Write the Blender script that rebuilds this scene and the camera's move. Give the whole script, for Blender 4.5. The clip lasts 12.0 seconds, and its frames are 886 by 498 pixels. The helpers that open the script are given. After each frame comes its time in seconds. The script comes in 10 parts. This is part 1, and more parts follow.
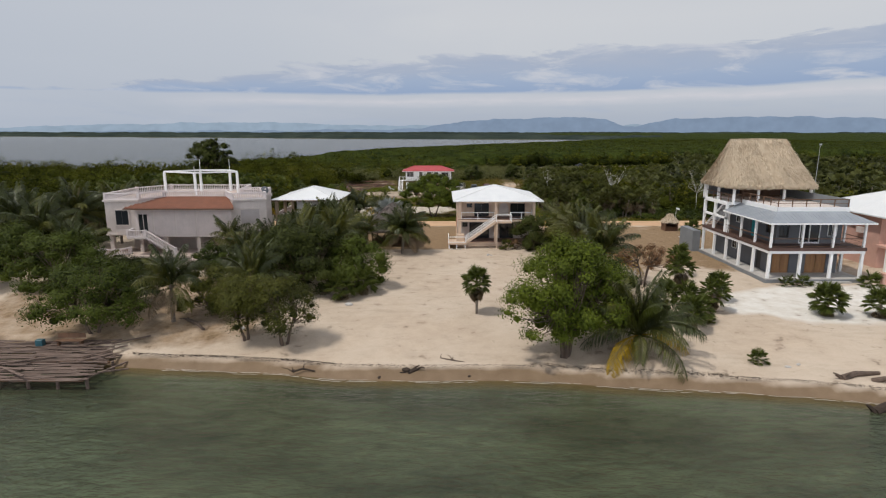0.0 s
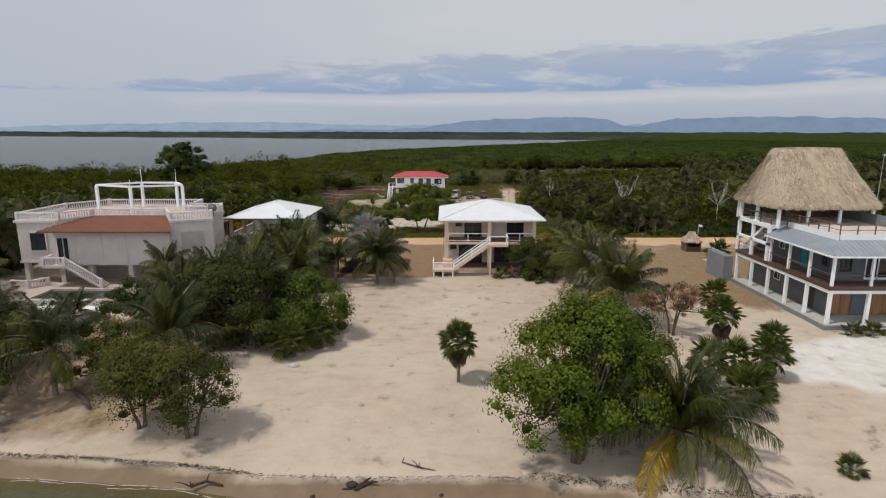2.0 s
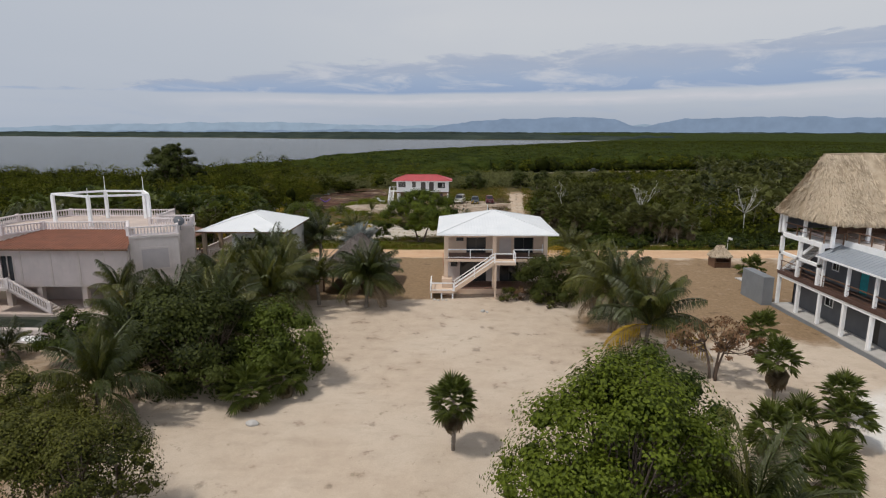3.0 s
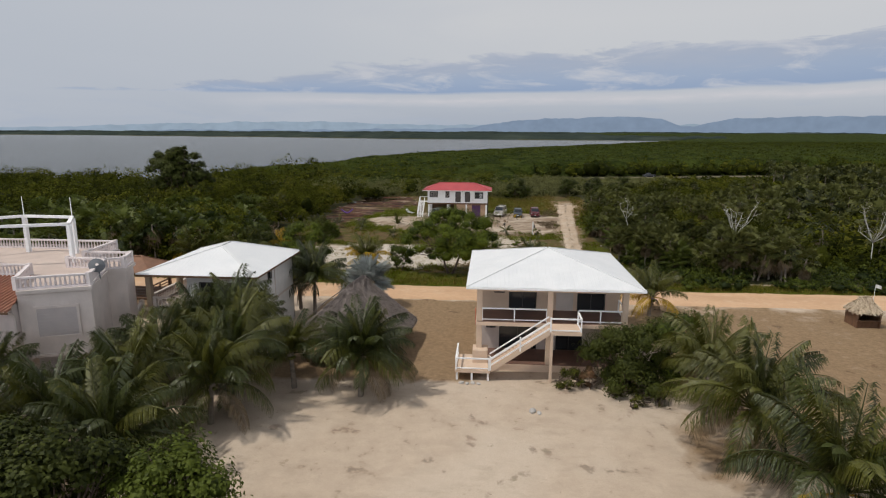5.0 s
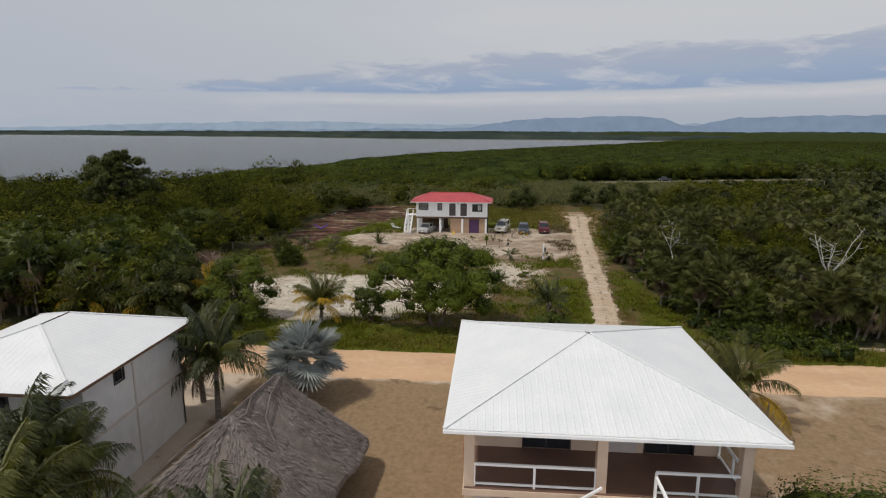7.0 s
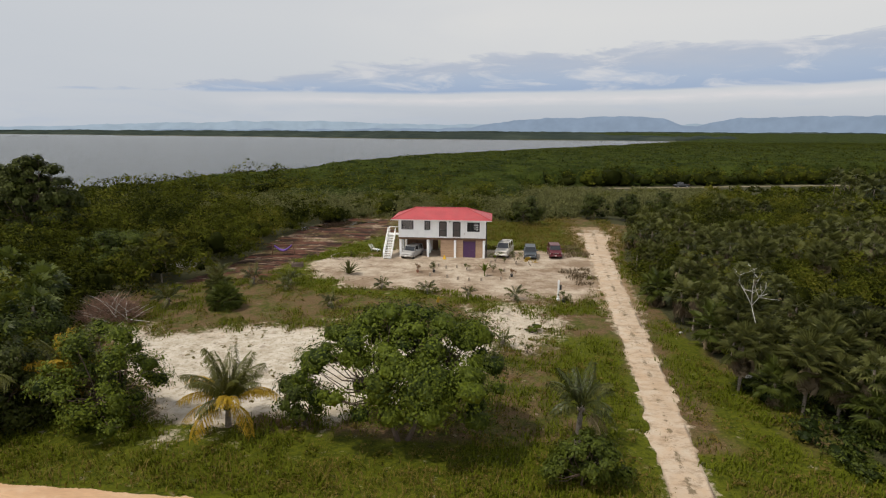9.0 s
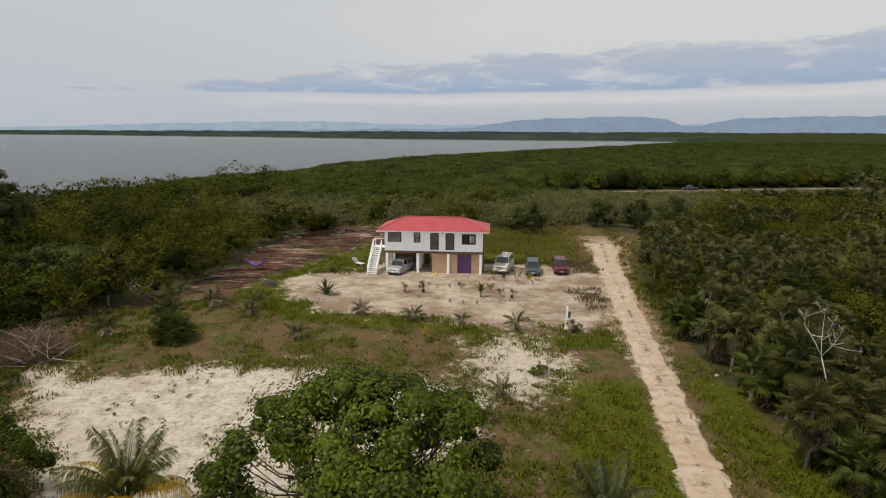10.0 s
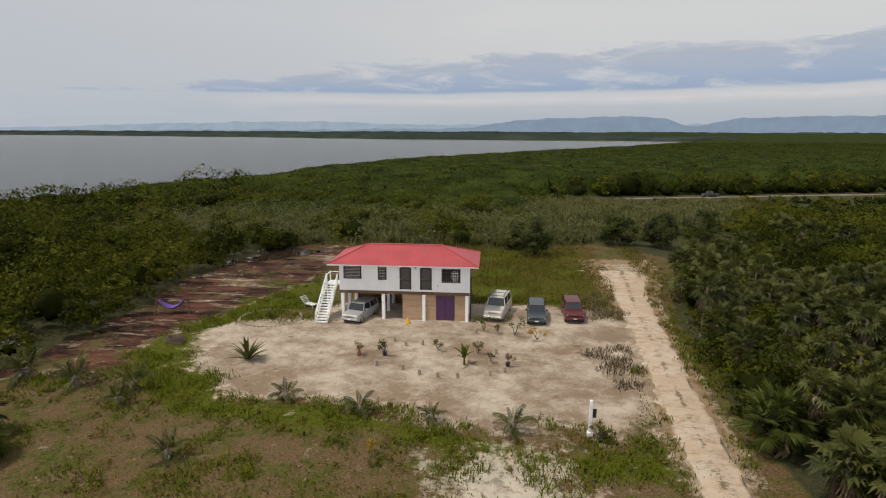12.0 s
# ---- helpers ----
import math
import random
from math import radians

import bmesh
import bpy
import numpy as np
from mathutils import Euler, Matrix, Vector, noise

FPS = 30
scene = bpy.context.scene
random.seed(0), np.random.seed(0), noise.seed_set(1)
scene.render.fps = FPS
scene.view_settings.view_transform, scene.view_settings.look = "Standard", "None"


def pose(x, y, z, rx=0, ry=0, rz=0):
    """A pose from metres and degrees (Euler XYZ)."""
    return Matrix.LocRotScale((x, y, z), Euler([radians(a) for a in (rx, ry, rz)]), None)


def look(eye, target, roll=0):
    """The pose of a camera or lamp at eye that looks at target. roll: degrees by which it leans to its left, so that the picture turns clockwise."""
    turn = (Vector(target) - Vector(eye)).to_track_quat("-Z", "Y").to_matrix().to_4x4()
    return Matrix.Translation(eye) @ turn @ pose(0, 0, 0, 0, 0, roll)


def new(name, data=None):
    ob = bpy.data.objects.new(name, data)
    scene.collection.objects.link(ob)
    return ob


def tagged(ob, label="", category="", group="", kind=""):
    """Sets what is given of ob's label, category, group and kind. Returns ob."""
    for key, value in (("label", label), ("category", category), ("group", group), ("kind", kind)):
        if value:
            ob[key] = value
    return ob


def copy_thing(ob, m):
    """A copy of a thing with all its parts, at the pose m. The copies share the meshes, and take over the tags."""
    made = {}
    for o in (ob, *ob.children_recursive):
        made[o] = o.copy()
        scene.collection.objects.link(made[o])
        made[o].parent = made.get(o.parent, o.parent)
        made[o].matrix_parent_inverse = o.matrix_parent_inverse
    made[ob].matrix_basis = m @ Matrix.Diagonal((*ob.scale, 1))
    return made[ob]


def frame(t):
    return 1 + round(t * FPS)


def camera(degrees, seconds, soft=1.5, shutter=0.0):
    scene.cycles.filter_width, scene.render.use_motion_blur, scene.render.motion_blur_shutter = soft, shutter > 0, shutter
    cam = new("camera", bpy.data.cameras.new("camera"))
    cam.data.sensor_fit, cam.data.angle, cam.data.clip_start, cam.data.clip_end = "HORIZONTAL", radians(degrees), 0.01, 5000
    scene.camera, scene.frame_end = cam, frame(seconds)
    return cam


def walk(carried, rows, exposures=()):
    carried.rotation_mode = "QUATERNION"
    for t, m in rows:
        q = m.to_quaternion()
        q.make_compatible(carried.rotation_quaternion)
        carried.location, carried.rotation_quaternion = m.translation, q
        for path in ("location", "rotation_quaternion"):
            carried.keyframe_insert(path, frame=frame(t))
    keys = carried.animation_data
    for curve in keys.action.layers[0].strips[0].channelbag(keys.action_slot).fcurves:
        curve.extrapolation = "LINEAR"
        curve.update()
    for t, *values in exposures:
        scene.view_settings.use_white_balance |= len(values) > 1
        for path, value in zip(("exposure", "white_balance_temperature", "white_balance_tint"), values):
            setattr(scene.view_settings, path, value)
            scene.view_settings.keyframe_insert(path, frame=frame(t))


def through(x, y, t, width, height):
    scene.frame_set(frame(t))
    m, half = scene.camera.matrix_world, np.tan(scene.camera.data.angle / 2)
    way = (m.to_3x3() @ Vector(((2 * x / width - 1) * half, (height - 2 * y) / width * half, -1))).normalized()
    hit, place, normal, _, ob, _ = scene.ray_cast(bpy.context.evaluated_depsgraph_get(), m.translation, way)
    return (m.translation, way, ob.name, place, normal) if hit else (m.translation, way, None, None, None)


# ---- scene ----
cam = camera(75.1, 12.0, 1.15)
METRES, EYE, TILT, LEAN, TURN = 108.0, 17.5, -11.5, 0.0, 0.0
ROWS = [
    (0.0, 0.0, 0.0, 0.0, 0.0, 0.0, 0.0),
    (0.5, 0.0041, 0.0256, 0.0064, 0.0, 0.01, -0.02),
    (1.0, 0.0089, 0.0528, 0.0138, 0.02, 0.02, -0.0),
    (1.5, 0.0133, 0.0825, 0.0216, 0.04, 0.0, -0.02),
    (2.0, 0.0187, 0.1156, 0.0304, 0.09, -0.02, -0.06),
    (2.5, 0.0232, 0.1511, 0.039, 0.54, 0.01, -0.16),
    (3.0, 0.0263, 0.1891, 0.0478, 0.78, -0.02, -0.22),
    (5.0, 0.0281, 0.3587, 0.087, 4.68, -0.11, -1.11),
    (5.5, 0.0274, 0.4046, 0.0957, 4.69, -0.11, -1.11),
    (6.0, 0.0263, 0.45, 0.1055, 4.69, -0.13, -1.08),
    (6.5, 0.0265, 0.4948, 0.1152, 4.73, -0.15, -1.08),
    (7.0, 0.0282, 0.5392, 0.1247, 4.78, -0.15, -1.08),
    (9.0, 0.0279, 0.7151, 0.1623, 4.74, -0.15, -1.16),
    (9.5, 0.0294, 0.7584, 0.1712, 4.75, -0.12, -1.14),
    (10.0, 0.0308, 0.8014, 0.1796, 4.78, -0.12, -1.16),
    (10.5, 0.0323, 0.8451, 0.1883, 4.8, -0.11, -1.14),
    (11.0, 0.0347, 0.8887, 0.1974, 4.84, -0.11, -1.13),
    (11.5, 0.037, 0.9312, 0.2062, 4.85, -0.1, -1.12),
    (12.0, 0.0398, 0.9739, 0.2147, 4.86, -0.12, -1.13),
]
walk(cam, [(t, pose(0, 0, EYE, TILT, LEAN, TURN) @ pose(METRES * x, METRES * y, METRES * z, 90 + pitch, roll, yaw)) for t, x, y, z, yaw, pitch, roll in ROWS],
     exposures=((0.0, -0.02, 6400, 10), (1.5, -0.05, 6350, 10), (2.5, -0.09, 6350, 10), (5.0, -0.09, 6500, 10), (6.0, -0.11, 6550, 10), (7.0, -0.15, 6500, 10), (9.0, 0.15, 6780, 9), (9.6, 0.14, 6800, 9), (10.5, -0.02, 6830, 9), (11.5, 0.0, 6780, 9), (12.0, 0.02, 6760, 9)))

# ---------------------------------------------------------------- light
SUN_EL, SUN_AZ = radians(62), radians(-115)      # azimuth from +y, clockwise
to_sun = Vector((math.cos(SUN_EL) * math.sin(SUN_AZ), math.cos(SUN_EL) * math.cos(SUN_AZ), math.sin(SUN_EL)))
sun = new("sun", bpy.data.lights.new("sun", "SUN"))
sun.data.energy, sun.data.angle, sun.data.color = 2.55, radians(2.0), (1.0, 0.95, 0.87)
sun.matrix_world = look(to_sun * 100, (0, 0, 0))


def make_world():
    """A pale tropical sky: thin high cloud over a clear sky, with a blue-grey bank low over the hills."""
    w = bpy.data.worlds.new("world")
    scene.world = w
    w.use_nodes = True
    nt = w.node_tree
    nt.nodes.clear()
    N, L = nt.nodes.new, nt.links.new

    def math_n(op, a, b=None, c=None, clamp=False):
        n = N("ShaderNodeMath")
        n.operation, n.use_clamp = op, clamp
        for k, v in enumerate((a, b, c)):
            if v is None:
                continue
            if isinstance(v, (int, float)):
                n.inputs[k].default_value = v
            else:
                L(v, n.inputs[k])
        return n.outputs[0]

    def ramp(fac, stops):
        n = N("ShaderNodeValToRGB")
        e = n.color_ramp.elements
        while len(e) < len(stops):
            e.new(0.5)
        for k, (p, c) in enumerate(stops):
            e[k].position, e[k].color = p, (*c, 1)
        L(fac, n.inputs[0])
        return n.outputs[0]

    def mix(fac, a, b):
        n = N("ShaderNodeMix")
        n.data_type = "RGBA"
        for sock, v in ((n.inputs[0], fac), (n.inputs[6], a), (n.inputs[7], b)):
            if isinstance(v, (int, float)):
                sock.default_value = v
            elif isinstance(v, tuple):
                sock.default_value = (*v, 1)
            else:
                L(v, sock)
        return n.outputs[2]

    def noise_n(vec, scale, detail=6, rough=0.55, dist=0.0):
        n = N("ShaderNodeTexNoise")
        n.inputs["Scale"].default_value, n.inputs["Detail"].default_value = scale, detail
        n.inputs["Roughness"].default_value, n.inputs["Distortion"].default_value = rough, dist
        L(vec, n.inputs["Vector"])
        return n.outputs["Fac"]

    coord = N("ShaderNodeTexCoord").outputs["Generated"]
    sep = N("ShaderNodeSeparateXYZ")
    L(coord, sep.inputs[0])
    x, y, z = sep.outputs
    az = math_n("ARCTAN2", x, y)
    flat = N("ShaderNodeCombineXYZ")
    L(az, flat.inputs[0])
    L(math_n("MULTIPLY", z, 4.5), flat.inputs[1])
    vec = flat.outputs[0]
    sky = N("ShaderNodeTexSky")
    sky.sky_type, sky.sun_disc = "NISHITA", False
    sky.sun_elevation, sky.sun_rotation = SUN_EL, SUN_AZ
    clear = N("ShaderNodeMix")
    clear.data_type, clear.blend_type = "RGBA", "MULTIPLY"
    clear.inputs[0].default_value = 1.0
    L(sky.outputs[0], clear.inputs[6])
    clear.inputs[7].default_value = (SKY_GAIN, SKY_GAIN, SKY_GAIN, 1)
    veil = ramp(z, VEIL)
    base = mix(0.88, clear.outputs[2], veil)
    turn = math_n("MULTIPLY_ADD", az, 0.7162, 0.5)      # 0 at 40 degrees to the left, 1 at 40 to the right

    def curve(stops):
        return ramp(turn, [(p, (v, v, v)) for p, v in stops])
    # duller and bluer towards one side, with faint smears
    dull = curve([(0.0, 0.85), (0.28, 0.55), (0.5, 0.0), (1.0, 0.0)])
    base = mix(math_n("MULTIPLY", dull, math_n("SUBTRACT", 1.0, math_n("MULTIPLY", z, 1.3), clamp=True)), base, (0.45, 0.495, 0.57))
    broad = noise_n(vec, 2.4, 6, 0.55, 0.4)
    base = mix(math_n("MULTIPLY", math_n("SUBTRACT", broad, 0.5, clamp=True), 2.2, clamp=True), base, (0.52, 0.55, 0.61))
    # the cloud bank: its top and foot by azimuth, both ragged
    lump = noise_n(vec, 5.5, 9, 0.62, 0.5)
    fine = noise_n(vec, 17.0, 6, 0.6, 0.3)
    big = noise_n(vec, 3.0, 4, 0.5)
    top = math_n("ADD", curve([(0.0, 0.055), (0.13, 0.060), (0.20, 0.082), (0.29, 0.098), (0.44, 0.116), (0.56, 0.130), (0.69, 0.126), (0.81, 0.138), (0.92, 0.142), (1.0, 0.15)]),
                 math_n("ADD", math_n("MULTIPLY_ADD", lump, 0.075, -0.0375), math_n("MULTIPLY_ADD", fine, 0.024, -0.012)))
    low = math_n("ADD", curve([(0.0, 0.056), (0.2, 0.056), (0.44, 0.060), (0.75, 0.062), (0.92, 0.07), (1.0, 0.07)]), math_n("MULTIPLY_ADD", big, 0.020, -0.010))
    up = math_n("MULTIPLY", math_n("SUBTRACT", top, z), 150, clamp=True)
    dn = math_n("MULTIPLY", math_n("SUBTRACT", z, low), 220, clamp=True)
    bank = math_n("MULTIPLY", up, dn)
    rise = math_n("DIVIDE", math_n("SUBTRACT", z, low), math_n("SUBTRACT", top, low), clamp=True)
    tone = ramp(rise, [(0.0, (0.27, 0.365, 0.54)), (0.35, (0.325, 0.41, 0.56)), (0.75, (0.38, 0.435, 0.545)), (1.0, (0.45, 0.49, 0.57))])
    patch = ramp(noise_n(vec, 8.0, 8, 0.62, 0.6), [(0.50, (0, 0, 0)), (0.66, (1, 1, 1))])
    tone = mix(math_n("MULTIPLY", patch, 0.75), tone, (0.60, 0.61, 0.65))
    base = mix(math_n("MULTIPLY", bank, 0.9), base, tone)
    # bright gap under the bank, broken lower shreds
    gap = math_n("SUBTRACT", 1.0, math_n("MULTIPLY", math_n("ABSOLUTE", math_n("SUBTRACT", z, math_n("SUBTRACT", low, 0.010))), 95), clamp=True)
    gap = math_n("MULTIPLY", math_n("MULTIPLY", gap, curve([(0.15, 0.0), (0.3, 0.8), (1.0, 1.0)])), math_n("MULTIPLY_ADD", fine, 1.4, -0.1, clamp=True))
    base = mix(gap, base, (0.66, 0.64, 0.67))
    wisp = math_n("MULTIPLY", math_n("SUBTRACT", noise_n(vec, 9.0, 6, 0.55), 0.52, clamp=True), 5.0, clamp=True)
    under = math_n("MULTIPLY", math_n("SUBTRACT", 0.050, z), 60, clamp=True)
    base = mix(math_n("MULTIPLY", math_n("MULTIPLY", wisp, under), 0.5), base, (0.40, 0.46, 0.57))
    # the hazy sky's unseen seaward, sunny side is brightened to light walls facing it
    gain = math_n("MULTIPLY_ADD", math_n("MULTIPLY", math_n("SUBTRACT", 0.0, y, clamp=True), math_n("SUBTRACT", 1.0, z, clamp=True)), 2.0, 1.0)
    lit = N("ShaderNodeVectorMath")
    lit.operation = "SCALE"
    L(base, lit.inputs[0])
    L(gain, lit.inputs["Scale"])
    bg, out = N("ShaderNodeBackground"), N("ShaderNodeOutputWorld")
    L(lit.outputs[0], bg.inputs[0])
    bg.inputs[1].default_value = SKY_STRENGTH
    L(bg.outputs[0], out.inputs[0])


SKY_GAIN, SKY_STRENGTH = 0.10, 1.0
VEIL = [(0.0, (0.41, 0.47, 0.57)), (0.025, (0.43, 0.475, 0.565)), (0.05, (0.50, 0.53, 0.60)),
        (0.10, (0.60, 0.61, 0.64)), (0.17, (0.655, 0.655, 0.665)), (0.32, (0.63, 0.64, 0.66)), (0.6, (0.50, 0.515, 0.55)), (1.0, (0.45, 0.47, 0.515))]
make_world()


# ---------------------------------------------------------------- materials
def nodes_of(name):
    m = bpy.data.materials.new(name)
    m.use_nodes = True
    nt = m.node_tree
    return m, nt, nt.nodes["Principled BSDF"], nt.nodes.new, nt.links.new


def surface(name, c1, c2, scale=2.0, rough=0.8, bump=0.2, fine=25.0, metal=0.0, streak=(1, 1, 1), spec=0.4, depth=0.02, dirt=None, dirt_amount=0.5):
    """Two colours mixed by coarse noise, varied by fine noise, with fine relief and optional stains."""
    m, nt, bsdf, N, L = nodes_of(name)
    geo = N("ShaderNodeNewGeometry")
    mp = N("ShaderNodeMapping")
    L(geo.outputs["Position"], mp.inputs[0])
    mp.inputs["Scale"].default_value = streak
    a, b = N("ShaderNodeTexNoise"), N("ShaderNodeTexNoise")
    for n, s, d in ((a, scale, 5), (b, fine, 4)):
        n.inputs["Scale"].default_value, n.inputs["Detail"].default_value = s, d
        L(mp.outputs[0], n.inputs["Vector"])
    r = N("ShaderNodeMapRange")
    r.inputs[1].default_value, r.inputs[2].default_value = 0.35, 0.65
    L(a.outputs["Fac"], r.inputs[0])
    mx = N("ShaderNodeMix")
    mx.data_type = "RGBA"
    mx.inputs[6].default_value, mx.inputs[7].default_value = (*c1, 1), (*c2, 1)
    L(r.outputs[0], mx.inputs[0])
    col = mx.outputs[2]
    v = N("ShaderNodeMapRange")
    v.inputs[3].default_value, v.inputs[4].default_value = 0.82, 1.18
    L(b.outputs["Fac"], v.inputs[0])
    mul = N("ShaderNodeVectorMath")
    mul.operation = "SCALE"
    L(col, mul.inputs[0])
    L(v.outputs[0], mul.inputs["Scale"])
    col = mul.outputs[0]
    if dirt:
        d = N("ShaderNodeTexNoise")
        d.inputs["Scale"].default_value, d.inputs["Detail"].default_value = 0.9, 8
        d.inputs["Roughness"].default_value = 0.65
        dm = N("ShaderNodeMapping")
        dm.inputs["Scale"].default_value = (1, 1, 0.35)
        L(geo.outputs["Position"], dm.inputs[0])
        L(dm.outputs[0], d.inputs["Vector"])
        dr = N("ShaderNodeMapRange")
        dr.inputs[1].default_value, dr.inputs[2].default_value, dr.inputs[4].default_value = 0.5, 0.75, dirt_amount
        L(d.outputs["Fac"], dr.inputs[0])
        dx = N("ShaderNodeMix")
        dx.data_type = "RGBA"
        L(dr.outputs[0], dx.inputs[0])
        L(col, dx.inputs[6])
        dx.inputs[7].default_value = (*dirt, 1)
        col = dx.outputs[2]
    L(col, bsdf.inputs["Base Color"])
    bsdf.inputs["Roughness"].default_value, bsdf.inputs["Metallic"].default_value = rough, metal
    bsdf.inputs["Specular IOR Level"].default_value = spec
    if bump:
        bp = N("ShaderNodeBump")
        bp.inputs["Strength"].default_value, bp.inputs["Distance"].default_value = bump, depth
        L(b.outputs["Fac"], bp.inputs["Height"])
        L(bp.outputs[0], bsdf.inputs["Normal"])
    return m


def foliage(name, c1, c2, c3=None, rough=0.55, through=0.25, spread=0.12, island=0.55, gloss=0.16):
    """Leaves: colour varies leaf by leaf, by tree and over metres; some light passes through them."""
    m, nt, bsdf, N, L = nodes_of(name)
    geo, info = N("ShaderNodeNewGeometry"), N("ShaderNodeObjectInfo")
    nz = N("ShaderNodeTexNoise")
    nz.inputs["Scale"].default_value, nz.inputs["Detail"].default_value = spread, 4
    L(geo.outputs["Position"], nz.inputs["Vector"])
    add = N("ShaderNodeMath")
    add.operation = "MULTIPLY_ADD"
    L(geo.outputs["Random Per Island"], add.inputs[0])
    add.inputs[1].default_value = island
    L(nz.outputs["Fac"], add.inputs[2])
    ad2 = N("ShaderNodeMath")
    ad2.operation = "MULTIPLY_ADD"
    L(info.outputs["Random"], ad2.inputs[0])
    ad2.inputs[1].default_value = 0.25
    L(add.outputs[0], ad2.inputs[2])
    fine = N("ShaderNodeTexNoise")
    fine.inputs["Scale"].default_value, fine.inputs["Detail"].default_value = 6.0, 4
    L(geo.outputs["Position"], fine.inputs["Vector"])
    ad4 = N("ShaderNodeMath")
    ad4.operation = "MULTIPLY_ADD"
    L(fine.outputs["Fac"], ad4.inputs[0])
    ad4.inputs[1].default_value = 0.7
    L(ad2.outputs[0], ad4.inputs[2])
    bp = N("ShaderNodeBump")
    bp.inputs["Strength"].default_value, bp.inputs["Distance"].default_value = 0.5, 0.15
    L(fine.outputs["Fac"], bp.inputs["Height"])
    L(bp.outputs[0], bsdf.inputs["Normal"])
    off = N("ShaderNodeMath")
    off.operation = "SUBTRACT"
    L(ad4.outputs[0], off.inputs[0])
    off.inputs[1].default_value = 0.30
    tone = N("ShaderNodeAttribute")
    tone.attribute_name = "tone"
    ad3 = N("ShaderNodeMath")
    L(off.outputs[0], ad3.inputs[0])
    L(tone.outputs["Fac"], ad3.inputs[1])
    cr = N("ShaderNodeValToRGB")
    e = cr.color_ramp.elements
    e[0].position, e[0].color = 0.35, (*c1, 1)
    e[1].position, e[1].color = 1.0, (*c2, 1)
    if c3:
        k = e.new(1.22 / 1.3)
        k.color = (*c2, 1)
        e[2].position, e[2].color = 1.0, (*c3, 1)
    L(ad3.outputs[0], cr.inputs[0])
    L(cr.outputs[0], bsdf.inputs["Base Color"])
    bsdf.inputs["Roughness"].default_value = rough
    bsdf.inputs["Specular IOR Level"].default_value = gloss
    tr = N("ShaderNodeBsdfTranslucent")
    L(cr.outputs[0], tr.inputs[0])
    mx = N("ShaderNodeMixShader")
    mx.inputs[0].default_value = through
    L(bsdf.outputs[0], mx.inputs[1])
    L(tr.outputs[0], mx.inputs[2])
    L(mx.outputs[0], nt.nodes["Material Output"].inputs[0])
    return m


def glass_dark(name, tint=(0.02, 0.022, 0.025)):
    m, nt, bsdf, N, L = nodes_of(name)
    bsdf.inputs["Base Color"].default_value = (*tint, 1)
    bsdf.inputs["Roughness"].default_value = 0.06
    bsdf.inputs["Specular IOR Level"].default_value = 0.6
    return m


M_WHITE_ROOF = surface("white_roof_sheet", (0.70, 0.70, 0.695), (0.65, 0.655, 0.655), 0.6, 0.45, 0.05, 18, spec=0.5, dirt=(0.62, 0.63, 0.62), dirt_amount=0.35)
M_GREY_ROOF = surface("grey_roof_sheet", (0.29, 0.31, 0.335), (0.25, 0.27, 0.295), 0.7, 0.4, 0.05, 16, spec=0.5)
M_RED_ROOF = surface("red_roof_sheet", (0.43, 0.060, 0.065), (0.36, 0.05, 0.055), 0.8, 0.45, 0.05, 14, spec=0.5, dirt=(0.36, 0.09, 0.09))
M_TILE_ROOF = surface("terracotta_sheet", (0.30, 0.125, 0.075), (0.235, 0.10, 0.06), 1.5, 0.7, 0.2, 18, dirt=(0.20, 0.10, 0.07))
M_BROWN_ROOF = surface("brown_roof_sheet", (0.24, 0.12, 0.07), (0.19, 0.10, 0.06), 1.5, 0.7, 0.2, 18)
M_PEACH = surface("peach_plaster", (0.62, 0.47, 0.35), (0.57, 0.43, 0.32), 1.2, 0.85, 0.15, 40, dirt=(0.48, 0.37, 0.28), dirt_amount=0.35)
M_WHITE = surface("white_paint", (0.85, 0.84, 0.83), (0.80, 0.80, 0.79), 1.5, 0.6, 0.08, 40, dirt=(0.66, 0.64, 0.61), dirt_amount=0.3)
M_OFFWHITE = surface("greyish_white_paint", (0.64, 0.63, 0.61), (0.58, 0.575, 0.56), 1.5, 0.6, 0.08, 40, dirt=(0.46, 0.44, 0.41), dirt_amount=0.4)
M_RAIL = surface("weathered_white_rail", (0.70, 0.63, 0.615), (0.62, 0.555, 0.54), 1.4, 0.75, 0.12, 40, dirt=(0.42, 0.365, 0.345), dirt_amount=0.55)
M_CREAM = surface("cream_plaster", (0.59, 0.515, 0.47), (0.52, 0.455, 0.415), 1.0, 0.8, 0.12, 40, dirt=(0.40, 0.345, 0.305), dirt_amount=0.6)
M_MAUVE = surface("pinkish_beige_plaster", (0.60, 0.52, 0.49), (0.55, 0.48, 0.45), 1.0, 0.85, 0.12, 40, dirt=(0.38, 0.33, 0.31))
M_SHUTTER = surface("grey_storm_shutter", (0.42, 0.37, 0.35), (0.38, 0.34, 0.32), 1.0, 0.6, 0.1, 40)
M_GREY = surface("grey_plaster", (0.135, 0.14, 0.15), (0.115, 0.12, 0.13), 1.0, 0.8, 0.12, 40, dirt=(0.2, 0.2, 0.2), dirt_amount=0.3)
M_GREY_LIGHT = surface("mid_grey_plaster", (0.20, 0.21, 0.22), (0.17, 0.18, 0.19), 1.0, 0.8, 0.12, 40, dirt=(0.26, 0.25, 0.24), dirt_amount=0.4)
